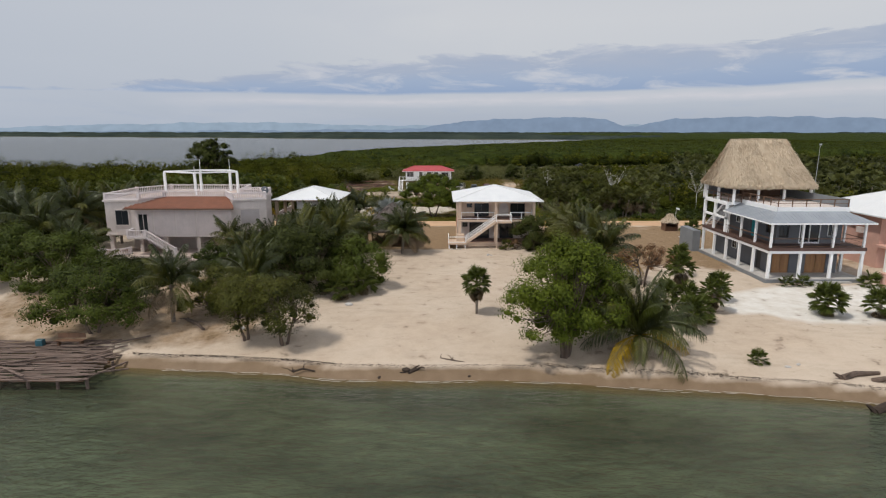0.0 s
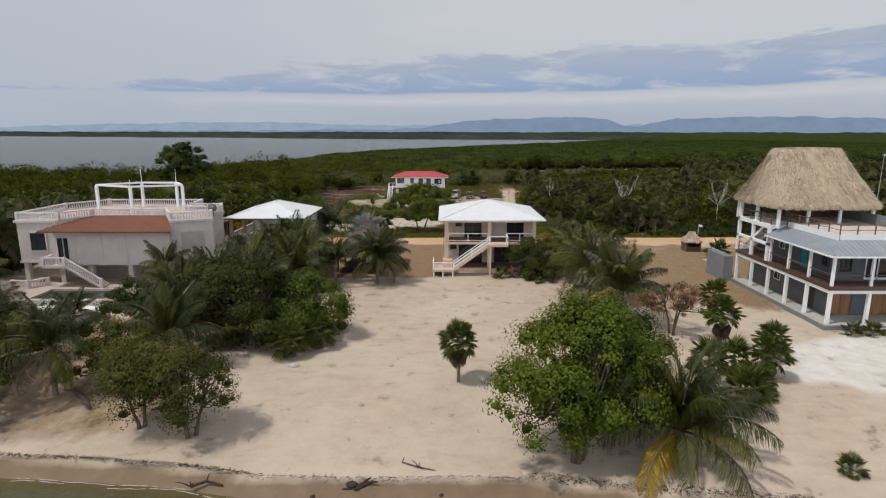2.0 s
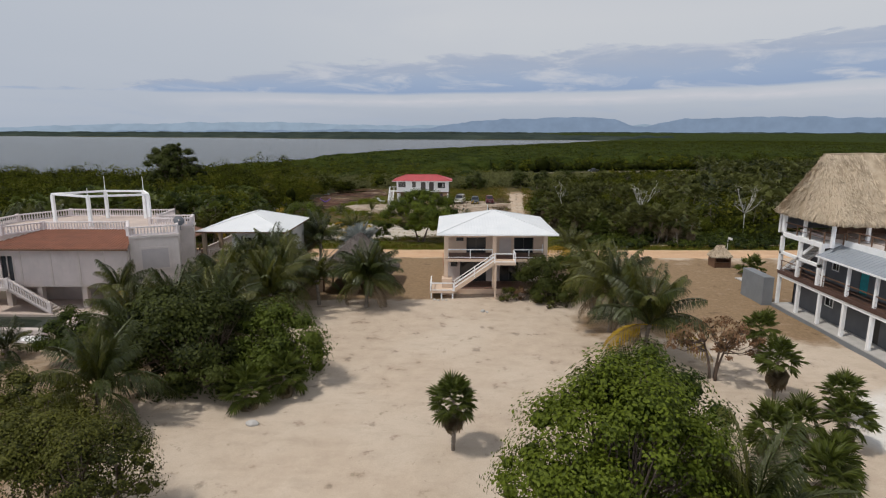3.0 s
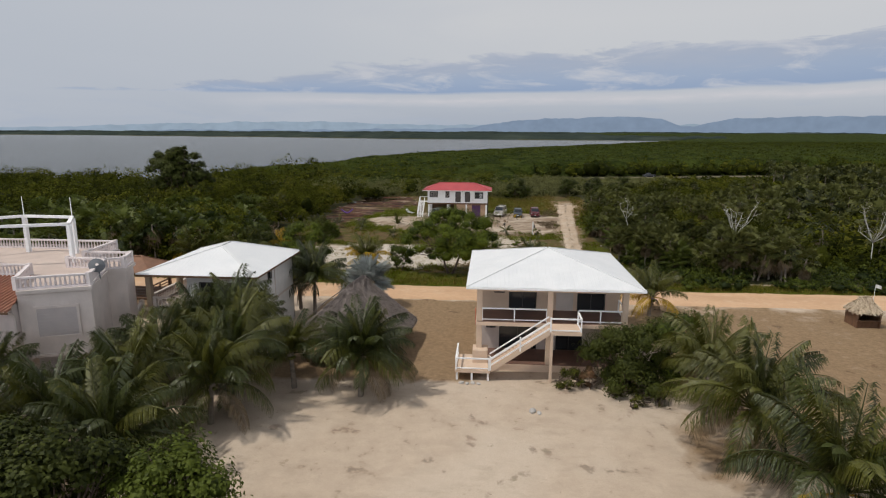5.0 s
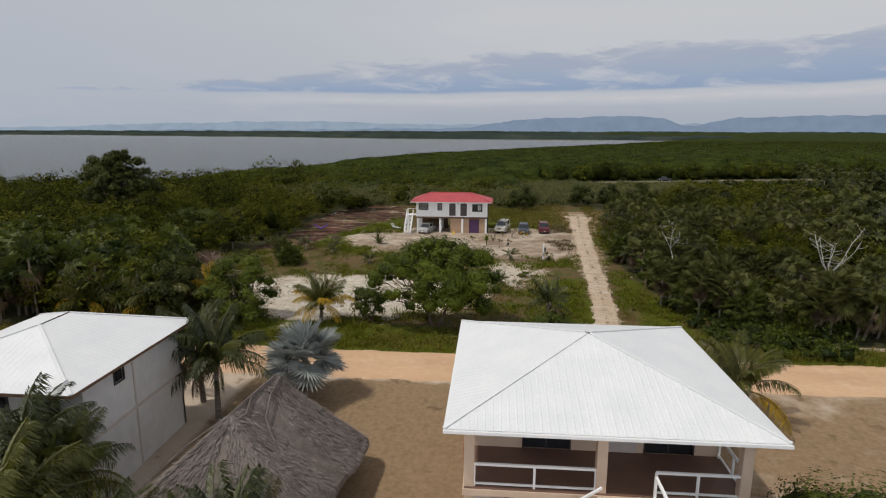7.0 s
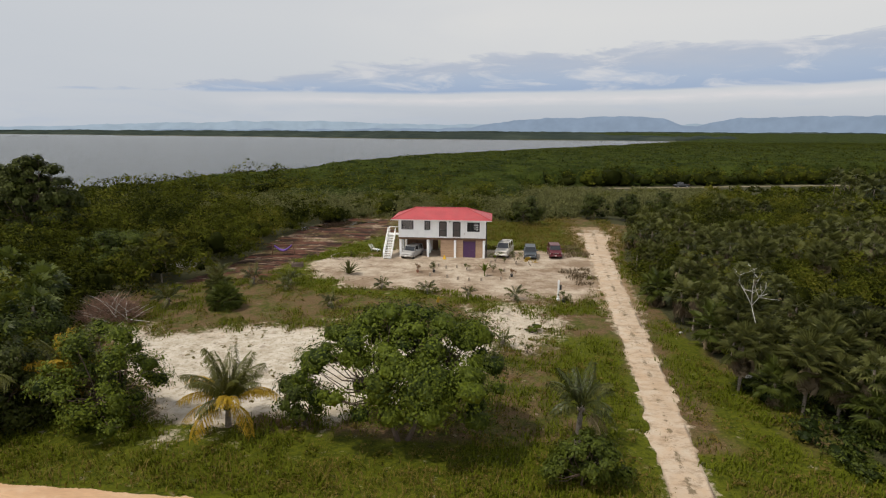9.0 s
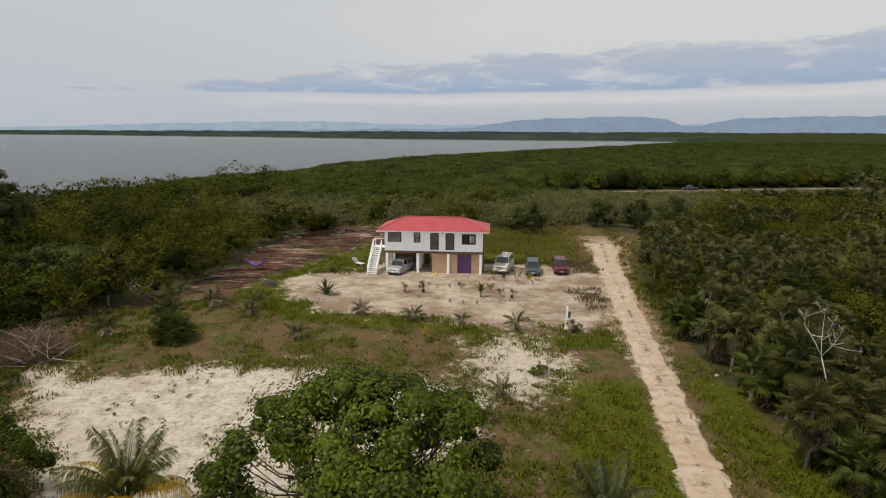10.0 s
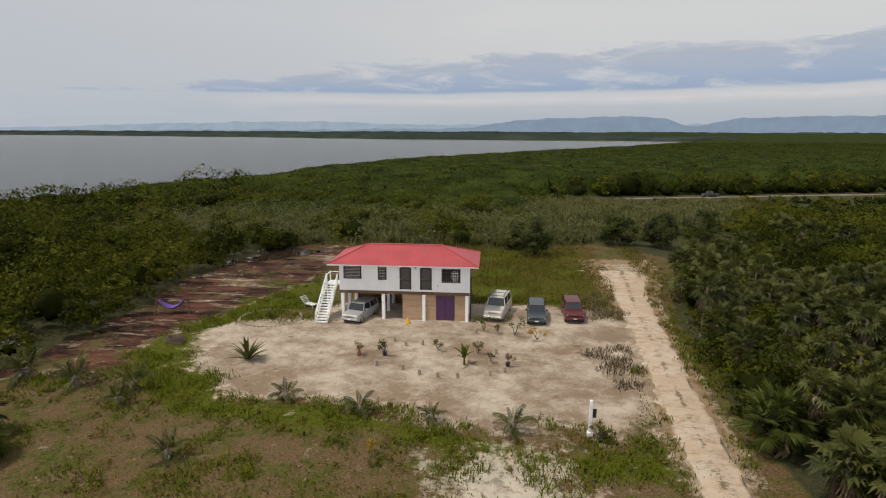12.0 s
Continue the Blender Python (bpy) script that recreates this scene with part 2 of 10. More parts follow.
M_SALMON = surface("salmon_plaster", (0.56, 0.33, 0.26), (0.50, 0.30, 0.24), 1.0, 0.85, 0.12, 40)
M_DECK = surface("dark_deck_boards", (0.10, 0.055, 0.042), (0.075, 0.042, 0.033), 2.5, 0.6, 0.2, 30)
M_FLOOR_RED = surface("red_brown_floor", (0.17, 0.095, 0.07), (0.14, 0.08, 0.06), 1.2, 0.55, 0.1, 30)
M_CONCRETE = surface("pale_concrete", (0.46, 0.43, 0.40), (0.40, 0.38, 0.35), 1.0, 0.9, 0.2, 30, dirt=(0.30, 0.28, 0.25))
M_TERRACE = surface("pinkish_terrace", (0.52, 0.42, 0.36), (0.46, 0.37, 0.32), 0.8, 0.85, 0.15, 30, dirt=(0.36, 0.30, 0.26))
M_WOOD = surface("brown_wood", (0.17, 0.09, 0.05), (0.12, 0.065, 0.038), 3.0, 0.65, 0.3, 30, streak=(1, 1, 0.3))
M_WOOD_PALE = surface("raw_wood_boards", (0.46, 0.31, 0.20), (0.37, 0.24, 0.15), 1.6, 0.8, 0.2, 30, streak=(0.4, 1, 3))
M_WOOD_DOOR = surface("honey_wood", (0.34, 0.18, 0.075), (0.26, 0.13, 0.055), 2.0, 0.5, 0.2, 30, streak=(2, 2, 0.3))
M_WOOD_GREY = surface("weathered_planks", (0.195, 0.137, 0.110), (0.095, 0.066, 0.052), 1.1, 0.9, 0.5, 22, streak=(0.4, 2.5, 1), dirt=(0.24, 0.185, 0.155))
M_PURPLE = surface("purple_paint", (0.085, 0.035, 0.10), (0.07, 0.03, 0.085), 1.5, 0.5, 0.05, 40)
M_HAMMOCK = surface("purple_cloth", (0.16, 0.08, 0.34), (0.12, 0.06, 0.27), 3.0, 0.8, 0.3, 60)
M_TURQ = surface("turquoise_cloth", (0.03, 0.30, 0.33), (0.03, 0.25, 0.28), 3.0, 0.8, 0.3, 60)
M_BARK = surface("grey_brown_bark", (0.14, 0.10, 0.075), (0.085, 0.06, 0.045), 3.0, 0.9, 0.8, 25, streak=(1, 1, 0.4), depth=0.04)
M_BARK_PALE = surface("pale_bark", (0.52, 0.50, 0.46), (0.40, 0.38, 0.35), 3.0, 0.9, 0.5, 25)
M_PALM_TRUNK = surface("palm_trunk", (0.24, 0.20, 0.16), (0.16, 0.13, 0.105), 2.0, 0.9, 0.8, 22, streak=(1, 1, 3), depth=0.04)
M_FRAME = surface("dark_window_frame", (0.035, 0.032, 0.03), (0.028, 0.026, 0.025), 2.0, 0.5, 0.0, 40)
M_GLASS = glass_dark("window_glass")
M_METAL = surface("bare_metal", (0.45, 0.45, 0.45), (0.38, 0.38, 0.38), 4.0, 0.4, 0.05, 40, metal=0.9)
M_BLACK = surface("black_rubber", (0.02, 0.02, 0.02), (0.03, 0.03, 0.03), 4.0, 0.8, 0.1, 60)
M_TERRACOTTA = surface("terracotta_pot", (0.30, 0.13, 0.08), (0.24, 0.10, 0.06), 5.0, 0.8, 0.1, 60)
M_BLACK_POT = surface("black_plastic_pot", (0.03, 0.03, 0.03), (0.04, 0.04, 0.04), 5.0, 0.6, 0.1, 60)
M_YELLOW = surface("yellow_plastic", (0.70, 0.42, 0.03), (0.62, 0.36, 0.03), 5.0, 0.5, 0.05, 60)
M_THATCH = surface("sunlit_thatch", (0.46, 0.36, 0.25), (0.32, 0.245, 0.165), 1.6, 0.95, 0.9, 14, streak=(1, 1, 0.45), depth=0.08, dirt=(0.56, 0.465, 0.35), dirt_amount=0.6)
M_THATCH_OLD = surface("old_grey_thatch", (0.19, 0.155, 0.135), (0.12, 0.097, 0.084), 1.6, 0.95, 0.9, 14, streak=(1, 1, 0.45), depth=0.08, dirt=(0.21, 0.18, 0.16), dirt_amount=0.6)

M_LEAF = foliage("broad_leaves", (0.014, 0.023, 0.003), (0.074, 0.094, 0.010), through=0.2)
M_LEAF_BRIGHT = foliage("bright_leaves", (0.020, 0.033, 0.003), (0.112, 0.140, 0.011), through=0.2)
M_LEAF_DARK = foliage("dark_leaves", (0.009, 0.014, 0.003), (0.056, 0.066, 0.010), through=0.2)
M_LEAF_OLIVE = foliage("olive_leaves", (0.024, 0.028, 0.005), (0.100, 0.100, 0.015), through=0.2)
M_LEAF_RUST = foliage("rusty_leaves", (0.10, 0.075, 0.035), (0.21, 0.115, 0.06))
M_WOODS = foliage("mangrove_leaves", (0.016, 0.020, 0.002), (0.078, 0.086, 0.007), (0.108, 0.102, 0.014), rough=0.8, spread=0.2, through=0.2, island=0.36, gloss=0.06)
M_FROND = foliage("coconut_frond", (0.008, 0.014, 0.003), (0.052, 0.062, 0.010), rough=0.36, gloss=0.42, through=0.2)
M_FROND_BRIGHT = foliage("light_coconut_frond", (0.018, 0.028, 0.004), (0.105, 0.105, 0.014), rough=0.38, gloss=0.45)
M_FROND_YELLOW = foliage("yellow_frond", (0.23, 0.150, 0.012), (0.40, 0.26, 0.022))
M_FROND_DEAD = foliage("dry_frond", (0.13, 0.09, 0.055), (0.22, 0.165, 0.10), through=0.1)
M_FAN = foliage("fan_palm_leaf", (0.018, 0.029, 0.005), (0.098, 0.118, 0.020), rough=0.45, gloss=0.25)
M_FAN_OLIVE = foliage("olive_fan_palm_leaf", (0.018, 0.024, 0.005), (0.108, 0.112, 0.030), rough=0.5, gloss=0.2)
M_FAN_SILVER = foliage("silver_fan_leaf", (0.15, 0.17, 0.16), (0.31, 0.33, 0.31), rough=0.5, through=0.15)
M_GRASS = foliage("yard_grass", (0.036, 0.044, 0.003), (0.110, 0.110, 0.010), (0.170, 0.126, 0.034), spread=0.22, gloss=0.05)
M_REED = foliage("pale_reeds", (0.046, 0.052, 0.014), (0.140, 0.138, 0.050), spread=0.15, through=0.2, island=0.35, gloss=0.08)
M_STRAW = foliage("thatch_straw", (0.20, 0.145, 0.09), (0.60, 0.49, 0.36), rough=0.85, through=0.04, spread=0.5)
M_STRAW_OLD = foliage("old_thatch_straw", (0.062, 0.049, 0.042), (0.25, 0.21, 0.188), rough=0.85, through=0.04, spread=0.5)
M_POST = surface("bleached_post_wood", (0.36, 0.30, 0.235), (0.27, 0.22, 0.17), 3.0, 0.9, 0.3, 30)
M_TWIG = surface("dry_twigs", (0.25, 0.15, 0.105), (0.12, 0.07, 0.05), 4.0, 0.9, 0.3, 30)


# ---------------------------------------------------------------- helpers
def place_of(ob):
    v = Vector((0, 0, 0))
    while ob:
        v += ob.location
        ob = ob.parent
    return v


def mesh_of(name, bm, material, smooth=False):
    me = bpy.data.meshes.new(name)
    bm.normal_update()
    bm.to_mesh(me)
    bm.free()
    me.materials.append(material)
    if smooth:
        for p in me.polygons:
            p.use_smooth = True
    return me


def part(name, bm, material, parent, label="", world=True, smooth=False):
    """One mesh under a thing or a part. With world, bm is in world metres (the parents are moved, never turned, then)."""
    if world:
        bmesh.ops.translate(bm, verts=bm.verts, vec=-place_of(parent))
    ob = new(name, mesh_of(name, bm, material, smooth))
    ob.parent = parent
    return tagged(ob, label) if label else ob


def alike(name, me, parent, m, label=""):
    """One more part on a shared mesh, at the pose m under its parent."""
    ob = new(name, me)
    ob.parent = parent
    ob.matrix_basis = m
    return tagged(ob, label) if label else ob


def thing(name, at, label, category, group="", kind=""):
    ob = new(name)
    ob.location = at
    ob.empty_display_size = 0.2
    return tagged(ob, label, category, group, kind)


def solo(name, bm, material, label, category, group="", kind="", at=(0, 0, 0), smooth=False):
    """A thing that is one mesh; bm in world metres."""
    bmesh.ops.translate(bm, verts=bm.verts, vec=-Vector(at))
    ob = new(name, mesh_of(name, bm, material, smooth))
    ob.location = at
    return tagged(ob, label, category, group, kind)


def box(bm, x0, x1, y0, y1, z0, z1, bevel=0.0):
    vs = [bm.verts.new((x, y, z)) for z in (z0, z1) for x, y in ((x0, y0), (x1, y0), (x1, y1), (x0, y1))]
    fs = [bm.faces.new([vs[i] for i in f]) for f in ((3, 2, 1, 0), (4, 5, 6, 7), (0, 1, 5, 4), (1, 2, 6, 5), (2, 3, 7, 6), (3, 0, 4, 7))]
    if bevel:
        es = {e for f in fs for e in f.edges}
        bmesh.ops.bevel(bm, geom=list(es), offset=bevel, segments=1, affect="EDGES")
    return bm


def boxes(*rows, bevel=0.0):
    bm = bmesh.new()
    for r in rows:
        box(bm, *r, bevel=bevel)
    return bm


def beam(bm, a, b, w, h=None, up=(0, 0, 1)):
    """A squared beam from a to b, w wide and h deep."""
    h = h or w
    a, b = Vector(a), Vector(b)
    d = (b - a).normalized()
    s = d.cross(Vector(up))
    s = s.normalized() if s.length > 1e-4 else Vector((1, 0, 0))
    u = s.cross(d).normalized()
    vs = [bm.verts.new(p + s * (i * w / 2) + u * (j * h / 2)) for p in (a, b) for i, j in ((-1, -1), (1, -1), (1, 1), (-1, 1))]
    for f in ((0, 1, 2, 3), (7, 6, 5, 4), (0, 4, 5, 1), (1, 5, 6, 2), (2, 6, 7, 3), (3, 7, 4, 0)):
        bm.faces.new([vs[i] for i in f])
    return bm


def tube(bm, pts, r0, r1, n=6, cap=True):
    """A tapered limb through pts."""
    pts = [Vector(p) for p in pts]
    rings = []
    for k, p in enumerate(pts):
        d = (pts[min(k + 1, len(pts) - 1)] - pts[max(k - 1, 0)]).normalized()
        s = d.cross(Vector((0.31, 0.95, 0.05)))
        s.normalize()
        u = s.cross(d)
        r = r0 + (r1 - r0) * k / max(1, len(pts) - 1)
        rings.append([bm.verts.new(p + (s * math.cos(a) + u * math.sin(a)) * r) for a in (2 * math.pi * i / n for i in range(n))])
    for a, b in zip(rings, rings[1:]):
        for i in range(n):
            bm.faces.new((a[i], a[(i + 1) % n], b[(i + 1) % n], b[i]))
    if cap:
        bm.faces.new(rings[-1])
        bm.faces.new(list(reversed(rings[0])))
    return bm


def poly_prism(bm, pts, z0, z1):
    lo, hi = [bm.verts.new((x, y, z0)) for x, y in pts], [bm.verts.new((x, y, z1)) for x, y in pts]
    n = len(pts)
    bm.faces.new(hi)
    bm.faces.new(list(reversed(lo)))
    for i in range(n):
        bm.faces.new((lo[i], lo[(i + 1) % n], hi[(i + 1) % n], hi[i]))
    return bm


def mesh_arrays(name, verts, faces, material, smooth=False):
    """A mesh of quads (n x 4) or triangles (n x 3) from arrays."""
    me = bpy.data.meshes.new(name)
    verts, faces = np.asarray(verts, np.float32), np.asarray(faces, np.int32)
    k = faces.shape[1]
    me.vertices.add(len(verts))
    me.vertices.foreach_set("co", verts.ravel())
    me.loops.add(faces.size)
    me.loops.foreach_set("vertex_index", faces.ravel())
    me.polygons.add(len(faces))
    me.polygons.foreach_set("loop_start", np.arange(0, faces.size, k, dtype=np.int32))
    me.polygons.foreach_set("use_smooth", np.full(len(faces), smooth))
    me.update(calc_edges=True)
    me.materials.append(material)
    return me


def unit(v):
    return v / np.maximum(1e-6, np.linalg.norm(v, axis=-1, keepdims=True))


def leaves(rng, centres, out, size, aspect=0.5, upward=0.5, jitter=0.8):
    """Diamond leaves at the centres: they face out from their clump, partly up, and at random. Gives verts and quads."""
    n = len(centres)
    nrm = unit(out + np.array([0, 0, upward]) + rng.normal(0, jitter, (n, 3)) * 0.6)
    u = unit(np.cross(nrm, rng.normal(0, 1, (n, 3))))
    v = np.cross(nrm, u)
    ln = (size * rng.uniform(0.7, 1.3, n))[:, None] if np.isscalar(size) else (size * rng.uniform(0.7, 1.3, n))[:, None]
    fold = nrm * ln * 0.12
    vs = np.stack([centres - u * ln * 0.5 - fold, centres + v * ln * aspect * 0.5, centres + u * ln * 0.5 - fold, centres - v * ln * aspect * 0.5], 1)
    return vs.reshape(-1, 3), np.arange(4 * n).reshape(-1, 4)


def ball_points(rng, n):
    return unit(rng.normal(0, 1, (n, 3)))


def cube_ball(n=2):
    """Unit ball of quads."""
    vs, fs, seen = [], [], {}
    for ax in range(3):
        for sg in (-1, 1):
            g = {}
            for i in range(n + 1):
                for j in range(n + 1):
                    p = [0.0, 0.0, 0.0]
                    p[ax], p[(ax + 1) % 3], p[(ax + 2) % 3] = sg, 2 * i / n - 1, sg * (2 * j / n - 1)
                    k = tuple(round(c, 4) for c in p)
                    if k not in seen:
                        seen[k] = len(vs)
                        vs.append(p)
                    g[i, j] = seen[k]
            fs += [(g[i, j], g[i + 1, j], g[i + 1, j + 1], g[i, j + 1]) for i in range(n) for j in range(n)]
    return unit(np.array(vs)), np.array(fs)


def lumps(rng, cen, rad, n=2, rough=0.22):
    """Uneven leafy masses inside a crown: one small lumpy body at each centre. rad: (m, 3)."""
    v, f = cube_ball(n)
    m = len(cen)
    V = cen[:, None, :] + v[None] * rad[:, None, :] * rng.uniform(1 - rough, 1 + rough, (m, len(v), 1))
    F = f[None] + (np.arange(m) * len(v))[:, None, None]
    return V.reshape(-1, 3), F.reshape(-1, 4)


def sprigs(rng, centres, out, size, upward=0.3, jitter=0.8):
    """Small pointed leaves of one triangle each, for masses seen from afar."""
    n = len(centres)
    nrm = unit(out + np.array([0, 0, upward]) + rng.normal(0, jitter, (n, 3)) * 0.6)
    u = unit(np.cross(nrm, rng.normal(0, 1, (n, 3))))
    v = np.cross(nrm, u)
    ln = (size * rng.lognormal(0, 0.35, n))[:, None]
    w = ln * rng.uniform(0.22, 0.5, (n, 1))
    vs = np.stack([centres - u * ln * 0.45 - v * w, centres - u * ln * 0.25 + v * w, centres + u * ln * 0.6], 1)
    return vs.reshape(-1, 3), np.arange(3 * n).reshape(-1, 3)


def leafy_mesh(name, parts_, material):
    """Joins (verts, quads or triangles, tone per vert) into one mesh."""
    o, base, vs, ls, st, ts = 0, 0, [], [], [], []
    for v, f, t in parts_:
        vs.append(v)
        ls.append((f + o).ravel())
        st.append(base + np.arange(len(f)) * f.shape[1])
        ts.append(t)
        o, base = o + len(v), base + f.size
    vs, ls, st = np.concatenate(vs).astype(np.float32), np.concatenate(ls).astype(np.int32), np.concatenate(st).astype(np.int32)
    me = bpy.data.meshes.new(name)
    me.vertices.add(len(vs))
    me.vertices.foreach_set("co", vs.ravel())
    me.loops.add(len(ls))
    me.loops.foreach_set("vertex_index", ls)
    me.polygons.add(len(st))
    me.polygons.foreach_set("loop_start", st)
    me.polygons.foreach_set("use_smooth", np.full(len(st), True))
    me.update(calc_edges=True)
    me.materials.append(material)
    at = me.attributes.new("tone", "FLOAT", "POINT")
    at.data.foreach_set("value", np.concatenate(ts).astype(np.float32))
    return me


# ---------------------------------------------------------------- the lie of the land
def vnoise(x, y, seed=0):
    """Smooth value noise on a unit lattice, 0 to 1."""
    x, y = np.asarray(x, float), np.asarray(y, float)
    xi, yi = np.floor(x), np.floor(y)
    fx, fy = x - xi, y - yi
    fx, fy = fx * fx * (3 - 2 * fx), fy * fy * (3 - 2 * fy)

    def h(a, b):
        v = np.sin(a * 127.1 + b * 311.7 + seed * 74.7) * 43758.5453
        return v - np.floor(v)
    return (h(xi, yi) * (1 - fx) + h(xi + 1, yi) * fx) * (1 - fy) + (h(xi, yi + 1) * (1 - fx) + h(xi + 1, yi + 1) * fx) * fy


def fbm(x, y, seed=0, octaves=4):
    s, a, t = 0, 1.0, 0
    for k in range(octaves):
        s, t = s + a * vnoise(x * 2 ** k, y * 2 ** k, seed + k), t + a
        a *= 0.5
    return s / t


def step(a, b, v):
    t = np.clip((np.asarray(v, float) - a) / (b - a), 0, 1)
    return t * t * (3 - 2 * t)


def berm_line(x):
    return np.interp(x, [-400, -60, -36, -23.4, -7.7, 4.8, 17.9, 27.4, 40, 60, 400], [150, 56, 45.5, 42.1, 40.1, 39.6, 38.2, 36.2, 33.6, 30, -60]) + 0.22 * np.sin(x * 0.31) + 0.5 * (fbm(np.asarray(x) / 5.0, np.asarray(x) * 0 + 0.5, 12, 3) - 0.5)


def lagoon_edge(x):
    """Near shore of the lagoon: water lies beyond it."""
    return np.interp(x, [-3500, -400, -170, -112, -95, -60, -44, -20, 10, 60, 115, 220, 376], [700, 262, 228, 222, 262, 292, 345, 402, 448, 522, 612, 800, 1150])


def lagoon_far(x):
    return np.interp(x, [-3500, -1500, -600, -200, 300, 380], [2600, 2080, 1670, 1400, 1290, 1150])


def in_lagoon(x, y):
    return (np.asarray(x) < 376) & (y > lagoon_edge(x)) & (y < lagoon_far(x))


def ground_z(x, y):
    x, y = np.asarray(x, float), np.asarray(y, float)
    b = berm_line(x)
    d = y - b
    z = np.where(d < 0, 0.40 + d * 0.36, 0.72 + 0.75 * step(0, 10, d) + 0.2 * step(14, 36, d))
    z = np.where((d >= -0.35) & (d < 0), 0.35 + 0.37 * step(-0.35, 0.0, d), z)
    z = np.maximum(z, -3.0)
    z = z - 0.45 * step(103, 125, y)
    bumps = (fbm(x / 3.1, y / 3.1, 3) - 0.5) * 0.16 + (fbm(x / 0.9, y / 0.9, 9, 2) - 0.5) * 0.05
    z = z + bumps * step(0.2, 2.5, d) * (1 - 0.7 * step(0, 3, 3.2 - np.abs(y - 100.3)))
    # shallow muddy hollow at the edge of the mangrove
    z = z - 0.22 * mud_zone(x, y)
    z = np.where(in_lagoon(x, y), -1.2, z)
    return z


def area(x, y, corners, soft=1.0, rag=2.5, seed=1, grain=3.0):
    """1 inside the polygon, with a soft ragged edge."""
    x, y = np.asarray(x, float), np.asarray(y, float)
    d, inside = np.full(x.shape, 1e9), np.zeros(x.shape, bool)
    for (ax, ay), (bx, by) in zip(corners, corners[1:] + corners[:1]):
        ex, ey = bx - ax, by - ay
        t = np.clip(((x - ax) * ex + (y - ay) * ey) / (ex * ex + ey * ey), 0, 1)
        d = np.minimum(d, np.hypot(x - ax - t * ex, y - ay - t * ey))
        if ey:
            inside ^= ((ay > y) != (by > y)) & (x < ex * (y - ay) / ey + ax)
    d = np.where(inside, d, -d) + (fbm(x / grain, y / grain, seed) - 0.5) * 2 * rag
    return step(-soft, soft, d)


def mud_zone(x, y):
    return area(x, y, [(-37, 143), (-36, 150), (-34, 175), (-34, 193), (-28, 198), (-18, 196), (-14, 183), (-19, 171), (-22.8, 163), (-24.2, 154), (-25.2, 147)], 1.4, 2.4, 5)


def track_x(y):
    return np.interp(y, [103, 107, 121.6, 139, 151.5, 163.5, 178, 184], [12.9, 13.3, 15.2, 16.8, 17.9, 19.0, 20.6, 21.4])


def track_half(y):
    return np.interp(y, [103, 125, 140, 160, 172, 178, 184], [1.3, 1.3, 1.45, 1.65, 2.0, 2.9, 3.2])


def yard_zone(x, y):
    return area(x, y, [(-19.5, 149), (-14, 144.3), (-6.6, 143.6), (1, 141.4), (12, 140.2), (15.6, 148), (17.5, 158), (15.5, 166), (4, 164), (-12, 160), (-21, 158)], 2.4, 2.2, 7)


def pale_zone(x, y):
    a = area(x, y, [(-31, 127), (-24, 126), (-18, 129.5), (-10.7, 129.3), (-4, 128), (2.2, 128), (3, 122), (0, 116), (-8, 112), (-16, 109.5), (-22, 117), (-27, 121)], 2.6, 2.6, 33, 2.2)
    b = area(x, y, [(0.5, 137), (9.8, 137.4), (9.2, 129), (6.5, 124.5), (2.2, 127), (2, 133)], 3.2, 3.0, 34, 2.0)
    return np.maximum(0.92 * a, 0.62 * b)


def reed_zone(x, y):
    """Tall reeds and sedge between the clearing and the mangrove."""
    return area(x, y, [(-122, 226), (-104, 204), (-84, 194), (-66, 190), (-44, 188), (-33, 196), (-18, 198), (8, 198), (24, 204), (40, 212), (60, 236), (72, 266), (18, 258), (-20, 240), (-50, 238), (-80, 234), (-108, 236)], 2.0, 3.5, 63, 5.0)


def grass_zone(x, y):
    return np.maximum.reduce([rect(x, y, -40, 30, 102.6, 143.5, 0.6, 51, 0.8), rect(x, y, 14, 32, 140, 206, 1.5, 52, 1.2), rect(x, y, -40, -12, 140, 200, 2, 53, 2), rect(x, y, -20, 24, 166, 204, 2, 54, 2), rect(x, y, -90, 90, 102.4, 107.0, 0.5, 55, 0.3), rect(x, y, 30, 52, 125, 142, 1.5, 56, 2)])


def rect(x, y, x0, x1, y0, y1, soft=1.5, seed=2, rag=2.0):
    n = (fbm(x / 3.0, y / 3.0, seed) - 0.5) * 2 * rag
    m = step(x0 - soft, x0 + soft, x + n) * (1 - step(x1 - soft, x1 + soft, x + n))
    return m * step(y0 - soft, y0 + soft, y + n) * (1 - step(y1 - soft, y1 + soft, y + n))


def woods_left(y):
    return np.interp(y, [0, 60, 100, 104, 112, 120, 128, 138, 146, 155, 163, 173, 190, 197], [-52, -50, -50, -27, -27, -32, -36, -36, -34.2, -32.4, -31.8, -33.5, -31, -26])


def woods_right(y):
    return np.interp(y, [104, 111, 125, 136, 147, 165, 178, 186, 200], [25, 24.5, 21.2, 20.4, 21.0, 22.8, 26.4, 30, 34])


